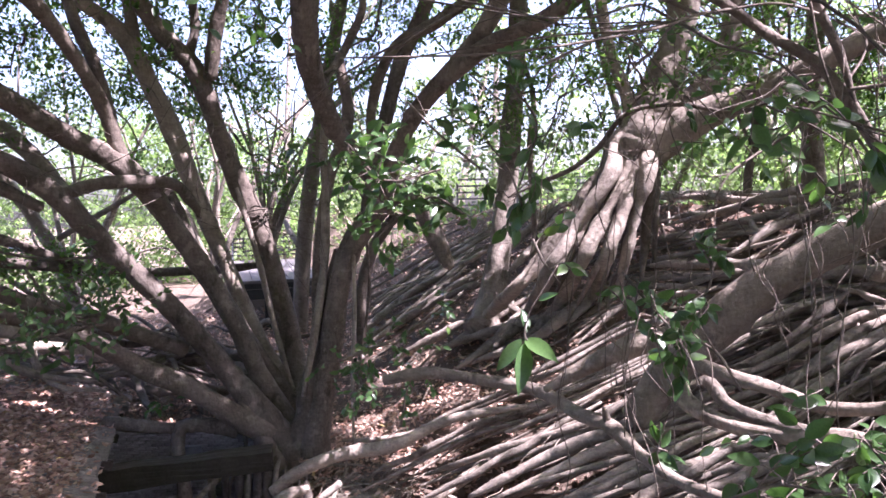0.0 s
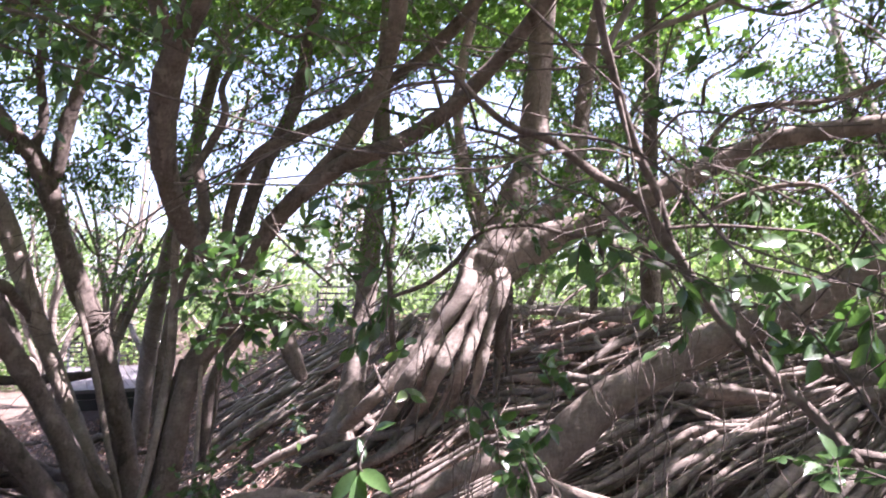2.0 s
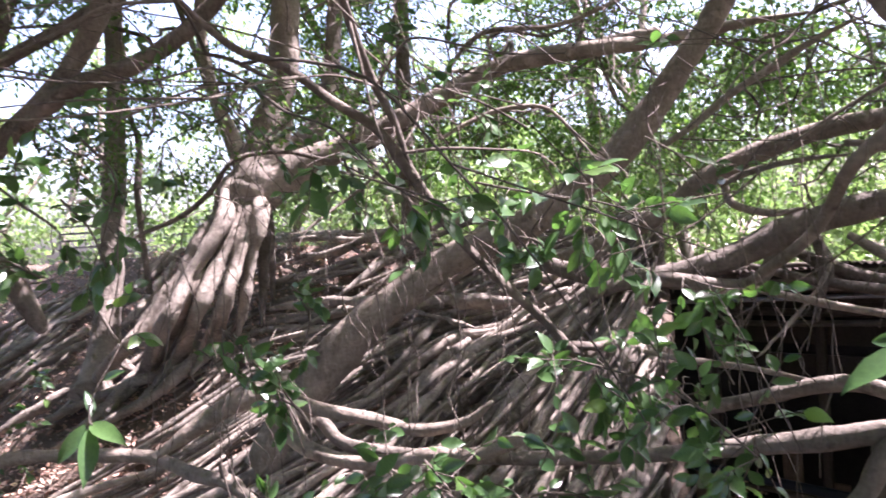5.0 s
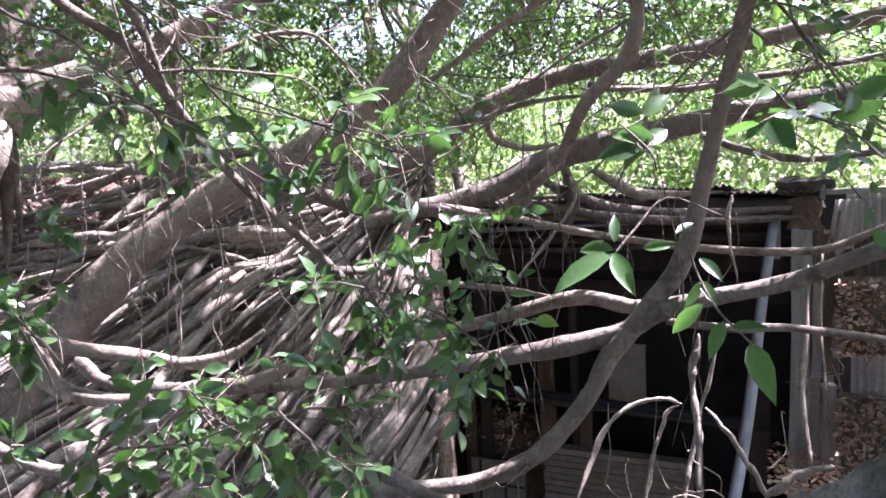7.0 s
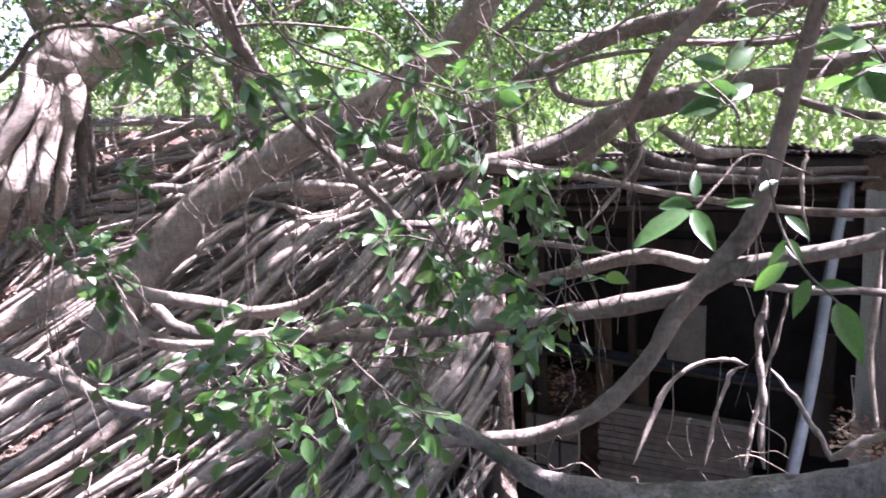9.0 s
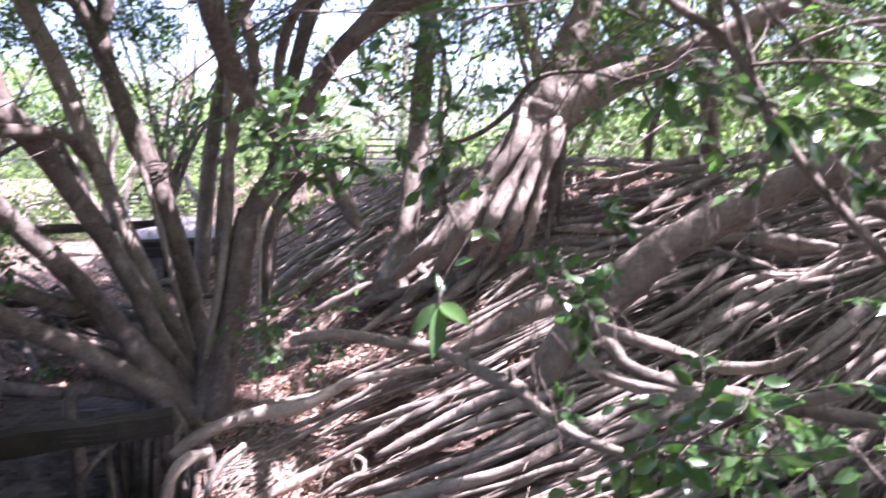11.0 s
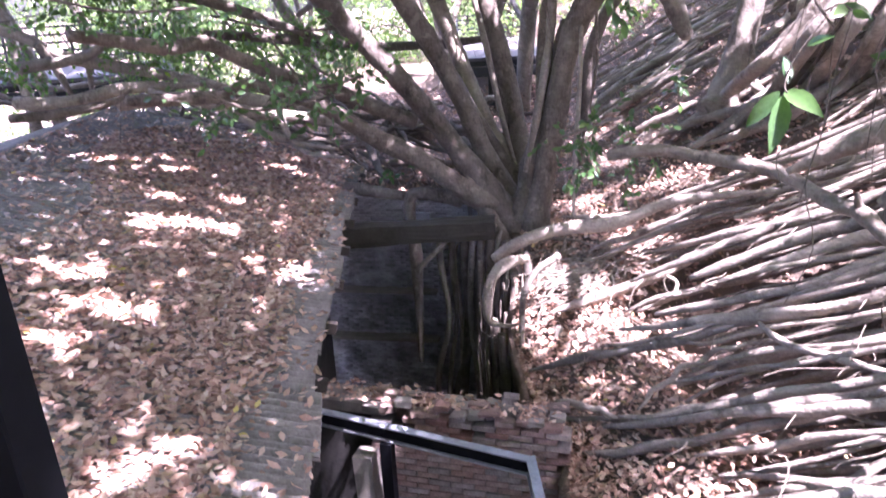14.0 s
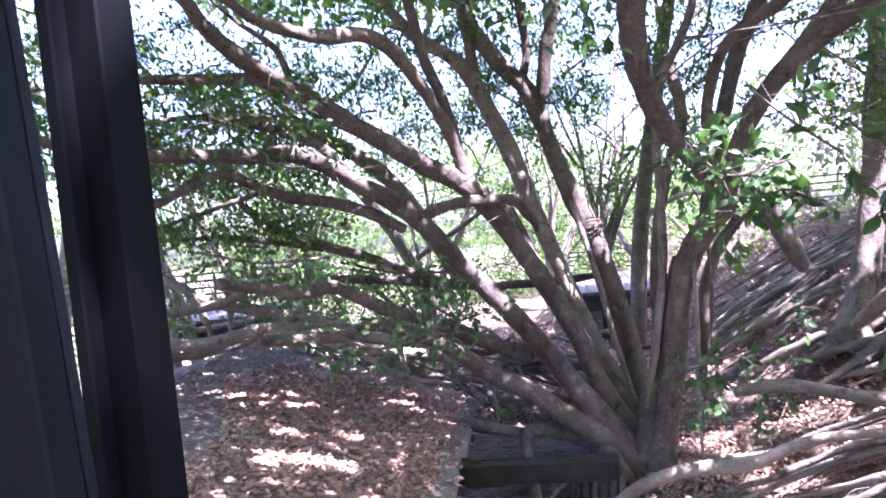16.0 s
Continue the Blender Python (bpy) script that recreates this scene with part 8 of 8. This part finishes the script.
twig_bush(green, [(1.52, 2.55, 5.74, 0.005), (1.70, 2.53, 5.91, 0.005), (1.99, 2.49, 5.95, 0.005), (2.27, 2.38, 5.84, 0.005)], 95, 0.3, 0.108, 12)
twig_bush(green, [(2.30, 2.68, 6.44, 0.006), (2.47, 2.40, 6.36, 0.006), (2.54, 2.17, 6.26, 0.005), (2.57, 1.93, 6.11, 0.004)], 200, 0.17, 0.105, 13)
twig_bush(green, [(2.99, 2.67, 6.76, 0.005), (3.14, 2.52, 6.69, 0.005), (3.33, 2.29, 6.70, 0.005)], 36, 0.12, 0.104, 14)
twig_bush(green, [(2.66, 0.72, 7.09, 0.004), (2.61, 0.55, 7.03, 0.004), (2.54, 0.43, 6.94, 0.003)], 32, 0.12, 0.119, 15)
twig_bush(green, [(2.42, 1.19, 7.09, 0.004), (2.39, 1.06, 6.99, 0.004), (2.39, 1.04, 6.93, 0.003)], 18, 0.07, 0.119, 16)
twig_bush(green, [(1.18, 2.62, 7.34, 0.005), (1.30, 2.58, 7.30, 0.005), (1.56, 2.48, 7.19, 0.004)], 40, 0.12, 0.11, 17)
twig_bush(green, [(1.50, 2.69, 6.14, 0.005), (1.50, 2.56, 6.10, 0.005), (1.50, 2.42, 6.05, 0.004)], 40, 0.085, 0.092, 18)
twig_bush(green, [(1.08, 4.07, 5.73, 0.007), (1.13, 4.04, 5.67, 0.007), (1.19, 4.01, 5.65, 0.006)], 10, 0.06, 0.124, 19)
twig_bush(green, [(-4.43, 7.82, 6.53, 0.017), (-4.06, 7.96, 5.96, 0.017), (-3.58, 8.42, 6.02, 0.015)], 180, 0.3, 0.114, 20)
twig_bush(green, [(-5.50, 5.66, 8.28, 0.015), (-5.12, 6.24, 8.41, 0.016), (-4.77, 6.75, 8.42, 0.014)], 220, 0.4, 0.124, 21)
twig_bush(green, [(-5.12, 7.34, 6.00, 0.017), (-4.61, 7.75, 5.72, 0.018), (-3.84, 8.39, 5.82, 0.015)], 180, 0.3, 0.114, 22)
twig_bush(green, [(1.36, 5.30, 8.20, 0.006), (1.56, 5.29, 7.96, 0.006), (1.75, 5.28, 7.64, 0.005)], 34, 0.2, 0.11, 40)
twig_bush(green, [(1.91, 5.63, 7.80, 0.006), (2.14, 5.58, 7.54, 0.006), (2.29, 5.53, 7.36, 0.005)], 30, 0.2, 0.11, 41)
twig_bush(green, [(1.46, 2.82, 7.41, 0.006), (1.53, 2.80, 7.26, 0.006), (1.62, 2.76, 7.11, 0.005)], 16, 0.12, 0.1, 42)
twig_bush(green, [(0.18, 4.52, 7.81, 0.006), (0.41, 4.54, 7.64, 0.006), (0.61, 4.48, 7.83, 0.005)], 26, 0.18, 0.105, 43)
twig_bush(green, [(1.75, 5.66, 8.08, 0.006), (2.02, 5.61, 7.85, 0.006), (2.14, 5.60, 7.58, 0.005)], 32, 0.2, 0.11, 44)
twig_bush(green, [(1.79, 3.66, 8.18, 0.006), (1.96, 3.61, 8.08, 0.006), (2.12, 3.55, 7.95, 0.005)], 28, 0.18, 0.1, 45)
twig_bush(green, [(0.34, 5.13, 8.98, 0.006), (0.66, 5.20, 8.72, 0.006), (0.92, 5.24, 8.45, 0.005)], 40, 0.24, 0.115, 46)
twig_bush(green, [(1.64, 3.78, 7.48, 0.006), (1.83, 3.71, 7.37, 0.006), (2.00, 3.65, 7.24, 0.005)], 26, 0.17, 0.1, 47)
twig_bush(green, [(0.34, 2.85, 6.88, 0.006), (0.38, 2.84, 6.79, 0.006), (0.44, 2.83, 6.71, 0.005)], 8, 0.08, 0.09, 48)
twig_bush(green, [(3.24, 3.14, 7.53, 0.006), (3.38, 3.01, 7.39, 0.006), (3.51, 2.89, 7.14, 0.005)], 30, 0.17, 0.105, 49)
twig_bush(green, [(3.16, 2.77, 6.56, 0.006), (3.20, 2.70, 6.37, 0.006), (3.23, 2.61, 6.19, 0.005)], 26, 0.14, 0.1, 50)
twig_bush(green, [(0.92, 2.67, 6.50, 0.006), (0.98, 2.65, 6.45, 0.006), (1.04, 2.61, 6.33, 0.005)], 8, 0.08, 0.09, 51)
twig_bush(green, [(5.50, 2.58, 7.62, 0.006), (5.68, 2.24, 7.47, 0.006), (5.84, 1.82, 7.54, 0.005)], 40, 0.24, 0.115, 52)
twig_bush(green, [(0.95, 2.51, 5.98, 0.006), (1.12, 2.48, 6.04, 0.006), (1.35, 2.39, 6.01, 0.006)], 46, 0.14, 0.105, 60)
twig_bush(green, [(1.77, 2.40, 5.99, 0.006), (1.85, 2.30, 5.87, 0.006), (1.96, 2.15, 5.72, 0.006)], 34, 0.14, 0.1, 61)
twig_bush(green, [(5.01, 1.14, 7.61, 0.006), (4.93, 1.44, 7.49, 0.006), (4.87, 1.64, 7.21, 0.006)], 90, 0.3, 0.12, 62)
twig_bush(green, [(4.67, 1.01, 7.04, 0.006), (4.59, 1.23, 7.24, 0.006), (4.52, 1.38, 7.55, 0.006)], 60, 0.3, 0.12, 63)
twig_bush(green, [(3.13, 2.82, 6.71, 0.006), (3.21, 2.73, 6.61, 0.006), (3.26, 2.65, 6.48, 0.006)], 18, 0.12, 0.1, 64)
twig_bush(green, [(-0.59, 9.03, 4.35, 0.018), (-0.47, 9.16, 4.88, 0.018), (-0.13, 9.25, 5.26, 0.018)], 60, 0.2, 0.104, 65)
twig_bush(green, [(-5.39, 8.19, 6.78, 0.018), (-4.65, 8.62, 6.56, 0.018), (-3.84, 9.01, 6.56, 0.018)], 110, 0.25, 0.11, 66)
twig_bush(green, [(-6.23, 6.51, 7.05, 0.018), (-5.69, 6.99, 6.87, 0.018), (-5.06, 7.45, 6.87, 0.018)], 90, 0.25, 0.11, 67)


def hanging_threads():
    """Thin wiry aerial roots hanging before the root mat."""
    g = np.random.default_rng(91)
    curtain = thing("aerial_root_threads", "thin wiry aerial roots hanging from the branches", "roots", kind="stuff")
    lines = []
    for k in range(120):
        az, d = radians(g.uniform(8, 70)), g.uniform(3.4, 6.0)
        x, y = math.sin(az) * d, math.cos(az) * d
        z, length, r = 7 + g.uniform(-0.6, 1.2), g.uniform(0.5, 1.7), g.uniform(0.0018, 0.0036)
        lean = g.normal(0, 0.14, 2)
        lines.append([(x + lean[0] * t * length + g.normal(0, 0.03), y + lean[1] * t * length + g.normal(0, 0.03), z - t * length, r) for t in np.linspace(0, 1, 7)])
    joined_tubes("thread", lines, bark, curtain, sides=4, per=3, rough=0.02)


hanging_threads()
